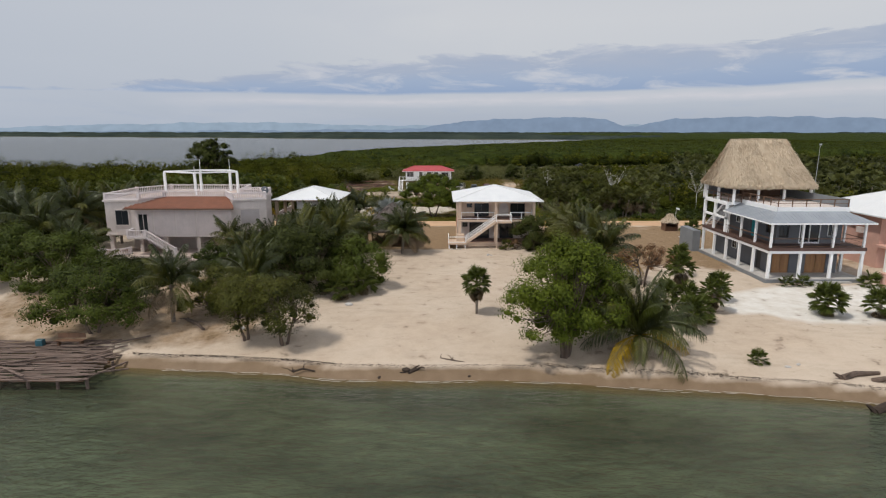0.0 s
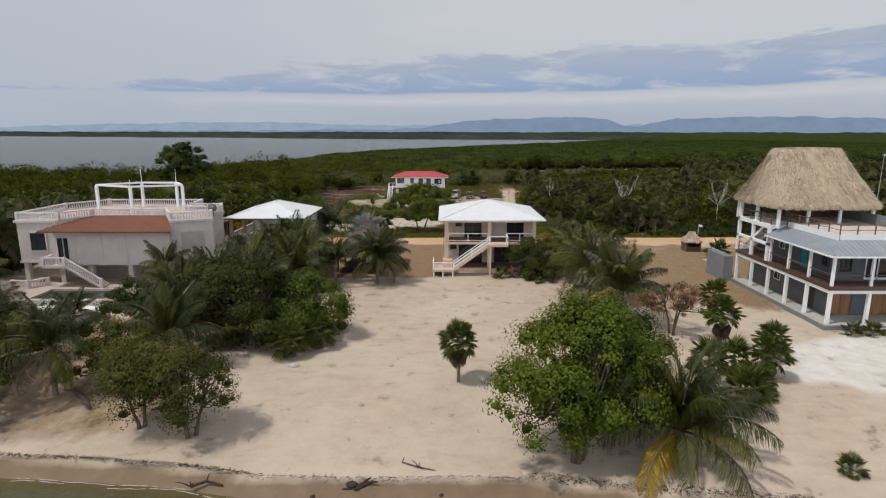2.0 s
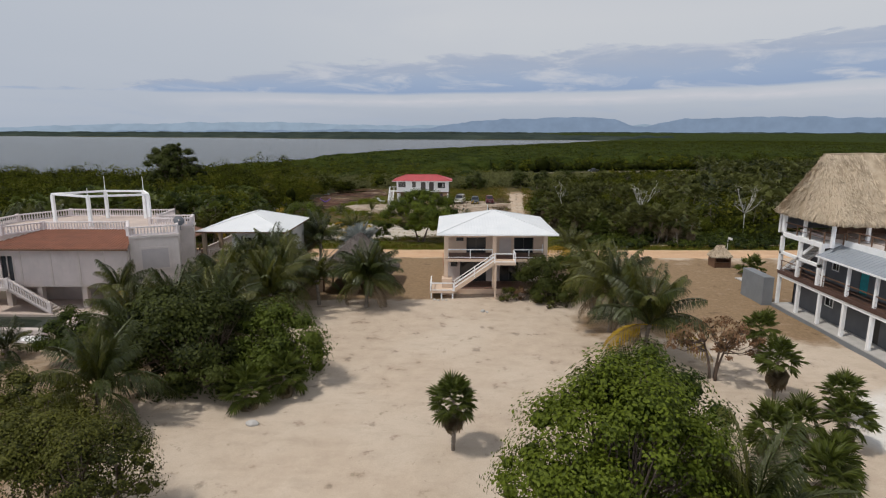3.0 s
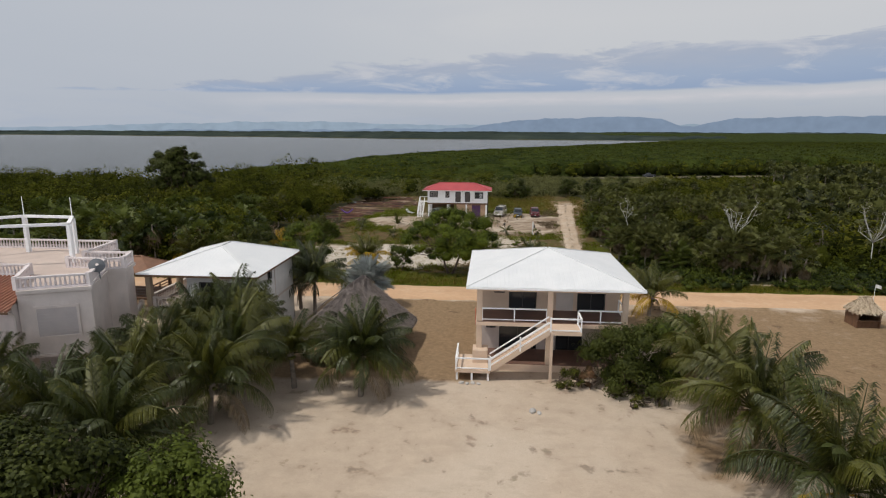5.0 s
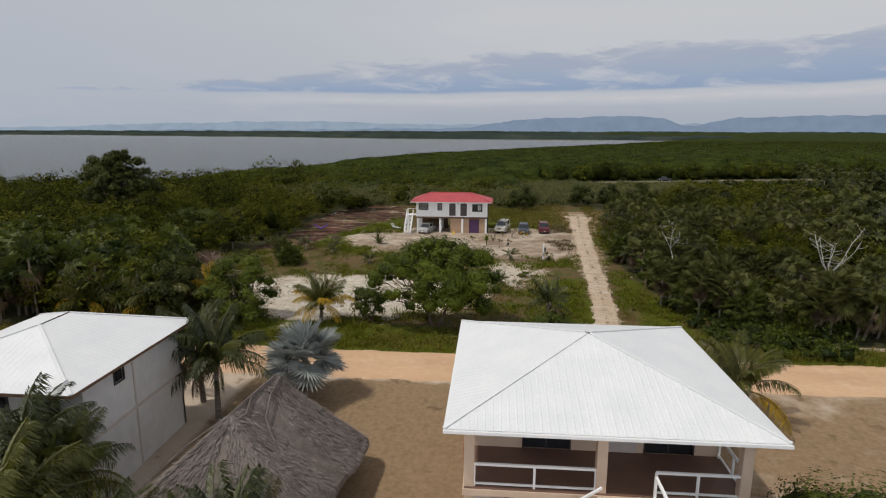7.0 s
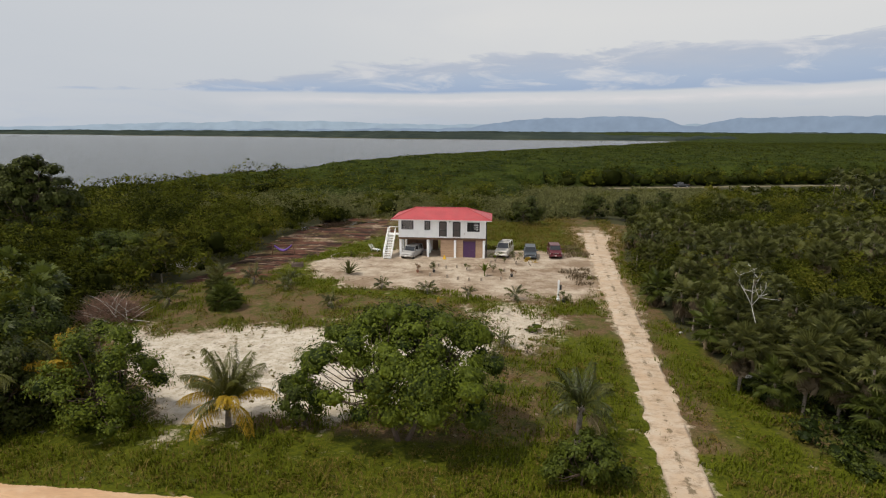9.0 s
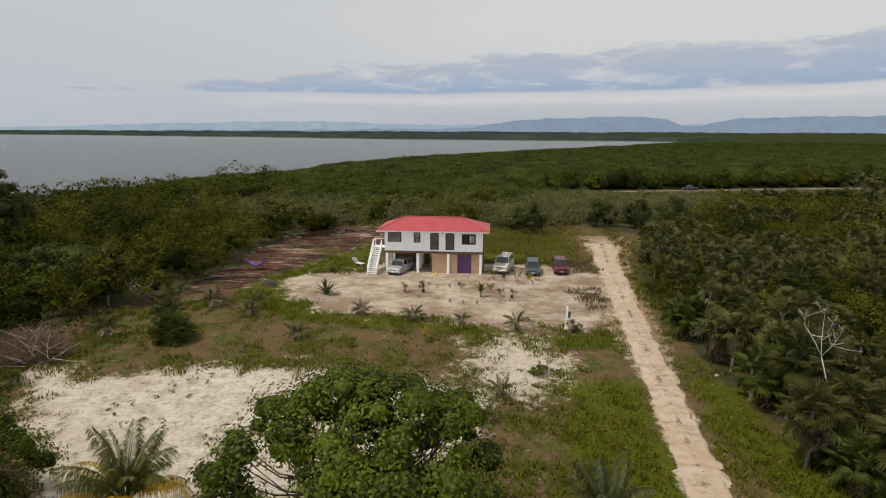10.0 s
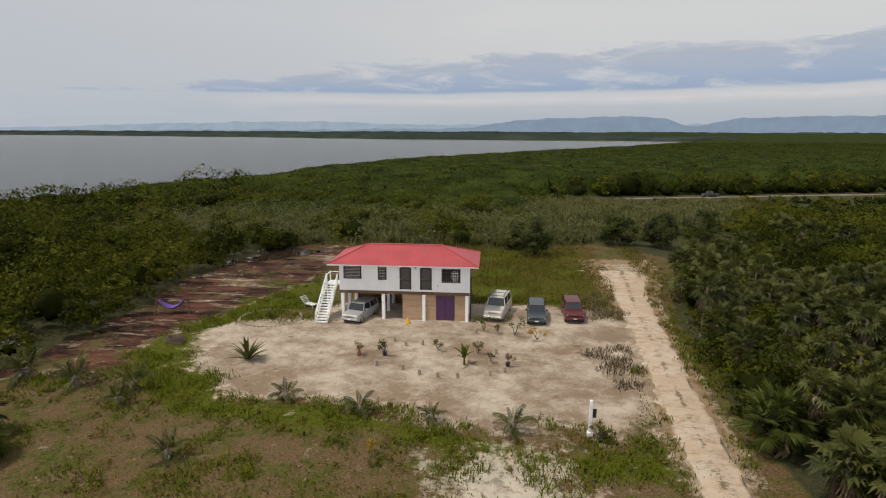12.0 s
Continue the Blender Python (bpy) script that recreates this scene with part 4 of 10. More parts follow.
def make_sea():
    xs = np.concatenate([-np.geomspace(4800, 75, 24), np.arange(-70, 70.1, 1.0), np.geomspace(75, 4800, 24)])
    ys = np.concatenate([-np.geomspace(4800, 12, 24), np.arange(-8, 20, 2.0), np.arange(20, 58, 0.5)])
    X, Y = np.meshgrid(xs, ys)
    D = berm_line(X) - Y
    depth = np.clip((-ground_z(X, Y)) / 1.5, 0, 1)
    idx = np.arange(X.size).reshape(X.shape)
    F = np.stack([idx[:-1, :-1], idx[:-1, 1:], idx[1:, 1:], idx[1:, :-1]], -1).reshape(-1, 4)
    keep = (D.ravel()[F] > 0.6).any(1)
    me = mesh_arrays("sea", np.stack([X, Y, np.zeros_like(X)], -1).reshape(-1, 3), F[keep], M_SEA, True)
    at = me.attributes.new("depth", "FLOAT", "POINT")
    at.data.foreach_set("value", depth.astype(np.float32).ravel())
    tagged(new("sea_water", me), "murky green sea with small ripples at the beach", "water", kind="structure")


def make_lagoon():
    bm = bmesh.new()
    xs = [-4700, -3500, -2500, -1500, -1000, -600, -400, -300, -230, -170, -140, -112, -95, -78, -60, -44, -30, -20, -5, 10, 35, 60, 90, 115, 160, 220, 280, 330, 375]
    near = [bm.verts.new((x, float(lagoon_edge(x)) - 6, 0.25)) for x in xs]
    farr = [bm.verts.new((x, max(float(lagoon_far(x)), float(lagoon_edge(x)) + 4) + 8, 0.25)) for x in xs]
    for i in range(len(xs) - 1):
        bm.faces.new((near[i], near[i + 1], farr[i + 1], farr[i]))
    solo("lagoon_water", bm, M_LAGOON, "wide grey lagoon behind the mangrove", "water", kind="structure")


def make_puddle():
    """Still shallow water in the muddy hollow."""
    bm = bmesh.new()
    for cx, cy, rx, ry, ph in ((-27.4, 190.6, 4.6, 4.4, 0.3), (-32.2, 183.6, 0.9, 2.6, 1.4), (-21.2, 192.6, 1.5, 0.9, 2.0), (-24.4, 186.4, 1.3, 0.6, 2.6), (-30.6, 187.0, 1.0, 0.7, 4.0)):
        ring = []
        for k in range(96):
            a = 2 * math.pi * k / 96
            q = 1 + 0.22 * math.sin(3 * a + ph) + 0.7 * (float(fbm(2.2 * math.cos(a) + ph * 9, 2.2 * math.sin(a), 5)) - 0.5)
            ring.append(bm.verts.new((cx + rx * math.cos(a) * q, cy + ry * math.sin(a) * q, 1.075)))
        bm.faces.new(ring)
    solo("puddle_water", bm, water_material("brown_puddle_water", (0.030, 0.020, 0.014), (0.03, 0.02, 0.014), 0.04, False), "dark still puddles in the muddy hollow", "water", kind="structure")


make_sea()
make_lagoon()
make_puddle()


def make_foam():
    """The thin broken lines of foam where the ripples run out on the sand."""
    rng = np.random.default_rng(4)
    bm = bmesh.new()
    for off, zz in ((-1.12, 0.016), (-1.35, 0.012)):
        x = -21.0
        while x < 45:
            n = rng.integers(4, 14)
            if rng.random() < 0.3:
                x += n * 0.25
                continue
            prev = None
            for k in range(n):
                y = float(berm_line(x)) + off + 0.12 * math.sin(x * 0.8 + off) + rng.normal(0, 0.03)
                w = 0.012 + 0.022 * rng.random()
                cur = [bm.verts.new((x, y - w, zz)), bm.verts.new((x + 0.02, y, zz + 0.02)), bm.verts.new((x, y + w, zz))]
                if prev:
                    bm.faces.new((prev[0], cur[0], cur[1], prev[1]))
                    bm.faces.new((prev[1], cur[1], cur[2], prev[2]))
                prev = cur
                x += 0.25
    solo("foam", bm, surface("foam", (0.46, 0.41, 0.34), (0.36, 0.31, 0.25), 6, 0.6, 0.3, 30), "thin broken foam line along the waterline", "foam", kind="stuff")


make_foam()


# ---------------------------------------------------------------- far woods, hills
def make_canopy():
    """The closed top of the mangrove and woods, a lumpy sheet that reaches to the horizon."""
    M = surface("far_canopy", (0.011, 0.018, 0.004), (0.042, 0.056, 0.010), 0.12, 0.95, 1.0, 0.45, depth=2.6, spec=0.03, dirt=(0.062, 0.064, 0.017), dirt_amount=0.5)
    r = np.concatenate([np.geomspace(60, 900, 400), np.geomspace(910, 4700, 60)])
    a = np.radians(np.linspace(-62, 62, 440))
    R, A = np.meshgrid(r, a, indexing="ij")
    X, Y = 4 + R * np.sin(A), 55 + R * np.cos(A)
    W = wooded(X, Y)
    far = step(900, 2500, Y)
    tall = 0.05 + 4.0 * step(205, 300, Y) * (1 - 0.92 * marsh(X, Y)) + 1.6 * (fbm(X / 30, Y / 30, 61) - 0.4) * step(200, 260, Y) + 3.5 * far
    # each crown is a dome
    jx, jy = X / 4.2, Y / 4.2
    c = np.zeros_like(X)
    for k, s in ((0, 1.0), (1, 0.62)):
        cx, cy = jx / s, jy / s
        ix, iy = np.floor(cx), np.floor(cy)
        best = np.full_like(X, 9.0)
        for ox in (-1, 0, 1):
            for oy in (-1, 0, 1):
                h1 = np.sin((ix + ox) * 12.99 + (iy + oy) * 78.23 + k) * 43758.5
                h2 = np.sin((ix + ox) * 39.35 + (iy + oy) * 11.14 + k) * 24634.6
                best = np.minimum(best, np.hypot(ix + ox + (h1 - np.floor(h1)) - cx, iy + oy + (h2 - np.floor(h2)) - cy))
        c += s * np.sqrt(np.clip(1 - best ** 2, 0, 1))
    lump = 0.25 + 1.5 * step(200, 320, Y) * (1 - 0.85 * marsh(X, Y))
    # the crowns come down to the ground along the road and the shore
    rise = np.where((X > 20) & (X < 268), np.where(Y < far_road_y(X), step(4, 48, far_road_y(X) - Y), step(4, 18, Y - far_road_y(X))), 1.0) * np.where(X < 376, step(0, 12, np.abs(lagoon_edge(X) - Y)), 1.0)
    rise = rise * np.where(Y > lagoon_far(X) - 60, step(372, 500, X), 1.0)
    Z = 0.9 + (tall + c * lump + (fbm(X / 1.3, Y / 1.3, 66, 2) - 0.5) * 0.7) * rise
    W = W & ((Y < lagoon_far(X)) | (X > 380)) & (R < 3000) & ((Y > 222) | (np.abs(X) > 120))
    Z = np.where(W, Z, 0.3)
    idx = np.arange(X.size).reshape(X.shape)
    F = np.stack([idx[:-1, :-1], idx[1:, :-1], idx[1:, 1:], idx[:-1, 1:]], -1).reshape(-1, 4)[:, ::-1]
    n_in = W.ravel()[F].sum(1)
    keep = n_in == 4
    V = np.stack([X, Y, Z], -1).reshape(-1, 3)
    me = mesh_arrays("canopy", V, F[keep], M, False)
    # loose leaf sprays over the nearer crowns
    rng = np.random.default_rng(62)
    q = F[keep]
    q = q[(V[q[:, 0], 1] > 225) & (V[q[:, 0], 1] < 720) & (V[q[:, 0], 2] > 1.6) & (np.abs(V[q[:, 0], 0]) < 420)]
    ar = np.linalg.norm(np.cross(V[q[:, 1]] - V[q[:, 0]], V[q[:, 3]] - V[q[:, 0]]), axis=1)
    pick = rng.choice(len(q), 200000, p=ar / ar.sum())
    a, b = rng.random((2, 200000, 1))
    P = V[q[pick, 0]] * (1 - a) * (1 - b) + V[q[pick, 1]] * a * (1 - b) + V[q[pick, 2]] * a * b + V[q[pick, 3]] * (1 - a) * b
    P[:, 2] += rng.uniform(-0.4, 0.25, len(P))
    V2, F2 = sprigs(rng, P, np.zeros_like(P), 0.46 * (0.7 + P[:, 1] / 900), 0.4, 1.0)
    tone = -0.24 + 0.55 * (fbm(P[:, 0] / 9, P[:, 1] / 9, 63) - 0.5) + 0.10 * rng.random(len(P))
    tagged(new("mangrove_leaf_sprays", leafy_mesh("mangrove_leaf_sprays", [(V2, F2, np.repeat(tone, 3))], M_WOODS)), "leafy sprays over the mangrove crowns", "woods", kind="stuff")
    tagged(new("mangrove_canopy", me), "dense dark green mangrove canopy stretching to the lagoon and horizon", "woods", kind="stuff")


def make_hills():
    """Blue hills, so far behind the lagoon that they do not shift."""
    def ridge(name, dist, pts, colour, seed):
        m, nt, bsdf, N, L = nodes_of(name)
        # emission in flat blue tones: the air's haze painted onto the hills
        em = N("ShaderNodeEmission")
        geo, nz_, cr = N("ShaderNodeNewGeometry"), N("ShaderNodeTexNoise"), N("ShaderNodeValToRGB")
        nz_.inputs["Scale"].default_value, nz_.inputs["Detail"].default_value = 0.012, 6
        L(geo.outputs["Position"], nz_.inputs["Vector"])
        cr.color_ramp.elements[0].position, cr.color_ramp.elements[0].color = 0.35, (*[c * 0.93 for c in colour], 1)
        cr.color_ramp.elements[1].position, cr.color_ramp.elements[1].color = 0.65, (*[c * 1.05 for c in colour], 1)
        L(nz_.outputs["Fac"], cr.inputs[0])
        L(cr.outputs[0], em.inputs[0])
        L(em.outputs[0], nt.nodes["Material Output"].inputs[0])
        bm = bmesh.new()
        prev = None
        for k in range(551):
            a = radians(-55 + k * 0.2)
            h = float(np.interp(math.degrees(a), [p[0] for p in pts], [p[1] for p in pts]))
            h += (float(fbm(k / 22.0, 0.3, seed)) - 0.5) * 14 + (float(fbm(k / 5.0, 0.7, seed + 3, 3)) - 0.5) * 26 - 10
            x, y = dist * math.sin(a), dist * math.cos(a)
            cur = (bm.verts.new((x, y, -30)), bm.verts.new((x * 0.99, y * 0.99, max(-25, h) * 0.55)), bm.verts.new((x * 1.0, y * 1.0, max(-20, h))))
            if prev:
                bm.faces.new((prev[0], cur[0], cur[1], prev[1]))
                bm.faces.new((prev[1], cur[1], cur[2], prev[2]))
            prev = cur
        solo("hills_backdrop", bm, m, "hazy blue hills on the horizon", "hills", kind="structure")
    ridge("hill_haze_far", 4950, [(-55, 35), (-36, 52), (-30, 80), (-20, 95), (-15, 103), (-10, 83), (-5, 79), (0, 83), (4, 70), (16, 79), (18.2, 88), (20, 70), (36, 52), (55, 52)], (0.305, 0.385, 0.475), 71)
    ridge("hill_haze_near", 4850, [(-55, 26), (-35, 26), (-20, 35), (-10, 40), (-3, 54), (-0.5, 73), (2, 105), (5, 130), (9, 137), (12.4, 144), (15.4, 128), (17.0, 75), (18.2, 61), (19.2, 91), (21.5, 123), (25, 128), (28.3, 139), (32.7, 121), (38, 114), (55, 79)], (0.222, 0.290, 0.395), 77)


def make_far_shore():
    """The dark line of woods on the lagoon's far shore and along the horizon."""
    # bluish dark green: distance haze is mixed into the woods' colour
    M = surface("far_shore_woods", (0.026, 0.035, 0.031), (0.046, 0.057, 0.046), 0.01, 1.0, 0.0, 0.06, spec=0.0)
    rng = np.random.default_rng(15)
    bm = bmesh.new()
    for row, (line, hgt) in enumerate((([(-4600, 3300), (-3500, 2720), (-1500, 2170), (-900, 1890), (-600, 1740), (-200, 1450), (200, 1345), (366, 1290), (384, 1170), (430, 1120)], 8), ([(-4050, 2300), (-3000, 3600), (0, 3700), (1200, 2500), (2200, 2300), (4300, 2500)], 15))):
        line = np.array(line, float)
        s = np.concatenate([[0], np.cumsum(np.hypot(*np.diff(line, axis=0).T))])
        t = np.arange(0, s[-1], 9.0 + 6 * row)
        px, py = np.interp(t, s, line[:, 0]), np.interp(t, s, line[:, 1])
        h = hgt * (0.75 + 0.5 * fbm(t / 160, t * 0, 31 + row)) + 5 * (fbm(t / 22, t * 0 + 4, 37, 2) - 0.4)
        prev = None
        for x, y, z in zip(px, py, h):
            back = max(1.02, min(2.2, 4500 / math.hypot(x, y))) if row == 0 else 1.02
            cur = (bm.verts.new((x, y - 6, -0.2)), bm.verts.new((x, y, z * 0.7)), bm.verts.new((x, y + 14, z)), bm.verts.new((x * back, y * back + 14, z * 0.8 + 1)))
            if prev:
                for q in range(3):
                    bm.faces.new((prev[q], cur[q], cur[q + 1], prev[q + 1]))
            prev = cur
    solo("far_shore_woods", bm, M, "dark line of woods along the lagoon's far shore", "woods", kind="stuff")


make_far_shore()
make_canopy()
make_hills()


# ---------------------------------------------------------------- parts of houses
def hip_roof(parent, x0, x1, y0, y1, z, rx0, rx1, ry0, ry1, rz, material, fascia, rib=0.42, thick=0.16, label="", gap=0.03, tall=0.007):
    """A hipped sheet roof on eaves x0..x1, y0..y1 at z with its ridge rx0..rx1, ry0..ry1 at rz; raised ribs run down each slope."""
    roof = None
    a, b, c, d = (x0, y0, z), (x1, y0, z), (x1, y1, z), (x0, y1, z)
    e, f, g, h = (rx0, ry0, rz), (rx1, ry0, rz), (rx1, ry1, rz), (rx0, ry1, rz)
    sides = ((a, b, f, e), (b, c, g, f), (c, d, h, g), (d, a, e, h))
    for p, q, r, s in sides:
        p, q, r, s = map(Vector, (p, q, r, s))
        along = (q - p).normalized()
        length = (q - p).length
        i0, i1 = (s - p).dot(along), (r - p).dot(along)
        mid = (s + r) / 2 - (p + q) / 2
        slope = mid - along * mid.dot(along)
        nrm = along.cross(slope).normalized()
        n = max(2, int(length / rib))
        ts = [(0.0, 0.0)]
        for k in range(1, n):
            t = length * k / n
            ts += [(t - 0.045, 0.0), (t - 0.022, tall), (t + 0.022, tall), (t + 0.045, 0.0)]
        ts.append((length, 0.0))
        ts = sorted(ts + [(i0, 0.0), (i1, 0.0)])
        bm = bmesh.new()
        prev = None
        for t, hgt in ts:
            up = max(0.0, min(1.0, t / max(i0, 1e-3), (length - t) / max(length - i1, 1e-3)))
            st = p + along * t
            cur = (bm.verts.new(st + nrm * hgt * min(1, up * 8) - slope.normalized() * 0.03), bm.verts.new(st + slope * up + nrm * hgt * min(1, up * 8)))
            if prev and (cur[0].co - prev[0].co).length > 1e-4:
                bm.faces.new((prev[0], cur[0], cur[1], prev[1]))
            prev = cur
        bmesh.ops.remove_doubles(bm, verts=bm.verts, dist=1e-4)
        ob = part("roof", bm, material, parent, label)
        roof = roof or ob
    for p, q in ((a, e), (b, f), (c, g), (d, h), (e, f), (h, g)):
        if (Vector(p) - Vector(q)).length > 0.5:
            bm = bmesh.new()
            beam(bm, Vector(p) + Vector((0, 0, 0.025)), Vector(q) + Vector((0, 0, 0.025)), 0.15, 0.05)
            part("hip_cap", bm, material, roof)
    t = 0.05
    part("fascia", boxes((x0, x1, y0, y0 + t, z - thick, z - gap), (x0, x1, y1 - t, y1, z - thick, z - gap), (x0, x0 + t, y0 + t, y1 - t, z - thick, z - gap), (x1 - t, x1, y0 + t, y1 - t, z - thick, z - gap)), fascia, roof)
    part("soffit", boxes((x0 + t, x1 - t, y0 + t, y1 - t, z - thick + 0.02, z - thick + 0.05)), fascia, roof)
    return roof


def rail(parent, pts, height, material, posts=2.2, bars=(0.12,), size=0.09, name="railing", bar=0.07):
    """A post-and-rail railing through pts (at floor level)."""
    bm = bmesh.new()
    stand, low = [], []
    for i, (a, b) in enumerate(zip(pts, pts[1:])):
        a, b = Vector(a), Vector(b)
        n = max(1, round((b - a).length / posts))
        stand += [a + (b - a) * k / n for k in range(0 if i == 0 else 1, n + 1)]
        beam(bm, a + Vector((0, 0, height)), b + Vector((0, 0, height)), size * 1.15, size)
        for h in bars:
            low.append((a + Vector((0, 0, h)), b + Vector((0, 0, h))))
    rl = part(name, bm, material, parent)
    for p in stand:
        bm = bmesh.new()
        beam(bm, p, p + Vector((0, 0, height - 0.02)), size, size, (0, 1, 0))
        part("post", bm, material, rl)
    for a, b in low:
        bm = bmesh.new()
        beam(bm, a, b, bar, bar)
        part("rail_bar", bm, material, rl)
    return rl


def balustrade(parent, pts, height, material, step_=0.26, name="balustrade", first=True):
    """A masonry balustrade with turned balusters between piers, through pts."""
    ob = None
    bm = bmesh.new()
    for i, (a, b) in enumerate(zip(pts, pts[1:])):
        a, b = Vector(a), Vector(b)
        ln = (b - a).length
        beam(bm, a + Vector((0, 0, 0.07)), b + Vector((0, 0, 0.07)), 0.2, 0.14)
        beam(bm, a + Vector((0, 0, height - 0.06)), b + Vector((0, 0, height - 0.06)), 0.24, 0.12)
        for p in ((a, b) if first and i == 0 else (b,)):
            beam(bm, p, p + Vector((0, 0, height + 0.06)), 0.27, 0.26, (0, 1, 0))
        n = max(2, int(ln / step_))
        for k in range(1, n):
            p = a + (b - a) * k / n
            tube(bm, [p + Vector((0, 0, 0.13)), p + Vector((0, 0, 0.32)), p + Vector((0, 0, 0.4)), p + Vector((0, 0, height - 0.1))], 0.05, 0.05, 5, False)
            beam(bm, p + Vector((0, 0, 0.16)), p + Vector((0, 0, 0.42)), 0.11, 0.11, (0, 1, 0))
    return part(name, bm, material, parent)


def wall_y(parent, x0, x1, y, z0, z1, holes, material, thick=0.16, name="wall", label=""):
    """A wall along x at y (its outer face; thickness goes to +y if thick > 0) with rectangular holes (xa, xb, za, zb)."""
    ya, yb = sorted((y, y + thick))
    xs = sorted({x0, x1, *[h[0] for h in holes], *[h[1] for h in holes]})
    zs = sorted({z0, z1, *[h[2] for h in holes], *[h[3] for h in holes]})
    bm = bmesh.new()
    for xa, xb in zip(xs, xs[1:]):
        for za, zb in zip(zs, zs[1:]):
            cx, cz = (xa + xb) / 2, (za + zb) / 2
            if not any(h[0] < cx < h[1] and h[2] < cz < h[3] for h in holes):
                box(bm, xa, xb, ya, yb, za, zb)
    bmesh.ops.remove_doubles(bm, verts=bm.verts, dist=1e-4)
    seen = {}
    for f in list(bm.faces):
        key = tuple(sorted((round(v.co.x, 3), round(v.co.y, 3), round(v.co.z, 3)) for v in f.verts))
        seen.setdefault(key, []).append(f)
    bmesh.ops.delete(bm, geom=[f for g in seen.values() if len(g) > 1 for f in g], context="FACES_ONLY")
    return part(name, bm, material, parent, label)


def wall_x(parent, y0, y1, x, z0, z1, holes, material, thick=0.16, name="wall", label=""):
    """A wall along y at x, holes (ya, yb, za, zb)."""
    xa_, xb_ = sorted((x, x + thick))
    ys = sorted({y0, y1, *[h[0] for h in holes], *[h[1] for h in holes]})
    zs = sorted({z0, z1, *[h[2] for h in holes], *[h[3] for h in holes]})
    bm = bmesh.new()
    for ya, yb in zip(ys, ys[1:]):
        for za, zb in zip(zs, zs[1:]):
            cy, cz = (ya + yb) / 2, (za + zb) / 2
            if not any(h[0] < cy < h[1] and h[2] < cz < h[3] for h in holes):
                box(bm, xa_, xb_, ya, yb, za, zb)
    bmesh.ops.remove_doubles(bm, verts=bm.verts, dist=1e-4)
    seen = {}
    for f in list(bm.faces):
        key = tuple(sorted((round(v.co.x, 3), round(v.co.y, 3), round(v.co.z, 3)) for v in f.verts))
        seen.setdefault(key, []).append(f)
    bmesh.ops.delete(bm, geom=[f for g in seen.values() if len(g) > 1 for f in g], context="FACES_ONLY")
    return part(name, bm, material, parent, label)


def window_y(parent, xa, xb, za, zb, y, frame_m=None, mull=1, rows=0, into=0.06, name="window", proud=0.04, fw=0.07, louvre=False):
    """A window in a wall along x, set in its hole; the frame stands proud of the wall's face at y (outside is -y)."""
    frame_m = frame_m or M_FRAME
    w = part(name, boxes((xa - fw, xb + fw, y - proud, y + 0.02, zb, zb + fw), (xa - fw, xb + fw, y - proud - 0.02, y + 0.02, za - fw, za), (xa - fw, xa, y - proud, y + 0.02, za, zb), (xb, xb + fw, y - proud, y + 0.02, za, zb)), frame_m, parent)
    part("pane", boxes((xa, xb, y + into, y + into + 0.015, za, zb)), M_GLASS, w)
    bm = bmesh.new()
    for k in range(1, mull + 1):
        x = xa + (xb - xa) * k / (mull + 1)
        box(bm, x - 0.02, x + 0.02, y + into - 0.03, y + into - 0.004, za, zb)
    for k in range(1, rows + 1):
        z = za + (zb - za) * k / (rows + 1)
        box(bm, xa, xb, y + into - 0.025, y + into - 0.006, z - 0.014, z + 0.014)
    if len(bm.verts):
        part("glazing_bar", bm, frame_m, w)
    else:
        bm.free()
    return w


def window_x(parent, ya, yb, za, zb, x, side, frame_m=None, mull=1, fw=0.07):
    """The same in a wall along y; side is -1 where outside is -x, +1 where it is +x."""
    frame_m = frame_m or M_FRAME
    xa, xb = sorted((x + side * 0.04, x - side * 0.02))
    w = part("window", boxes((xa, xb, ya - fw, yb + fw, zb, zb + fw), (xa, xb, ya - fw, yb + fw, za - fw, za), (xa, xb, ya - fw, ya, za, zb), (xa, xb, yb, yb + fw, za, zb)), frame_m, parent)
    px = sorted((x - side * 0.06, x - side * 0.075))
    part("pane", boxes((px[0], px[1], ya, yb, za, zb)), M_GLASS, w)
    bm = bmesh.new()
    bx = sorted((x - side * 0.03, x - side * 0.056))
    for k in range(1, mull + 1):
        y = ya + (yb - ya) * k / (mull + 1)
        box(bm, bx[0], bx[1], y - 0.02, y + 0.02, za, zb)
    part("glazing_bar", bm, frame_m, w)
    return w


def stairs_x(parent, x0, x1, y0, y1, z0, z1, n, material, name="stairs"):
    """A flight along x from (x0, z0) up to (x1, z1), with closed treads on two strings."""
    bm = bmesh.new()
    rise, go = (z1 - z0) / n, (x1 - x0) / n
    for y in (y0 + 0.03, y1 - 0.03):
        beam(bm, (x0, y, z0 + 0.02), (x1, y, z1 - 0.03), 0.06, 0.32)
    st = part(name, bm, material, parent)
    for k in range(n):
        a, b = sorted((x0 + go * k, x0 + go * (k + 1)))
        z = z0 + rise * (k + 1)
        r = x0 + go * k
        part("step", boxes((a - 0.02, b + 0.02, y0 + 0.06, y1 - 0.06, z - 0.06, z), (r - 0.015, r + 0.015, y0 + 0.06, y1 - 0.06, z - rise, z - 0.06)), material, st)
    return st


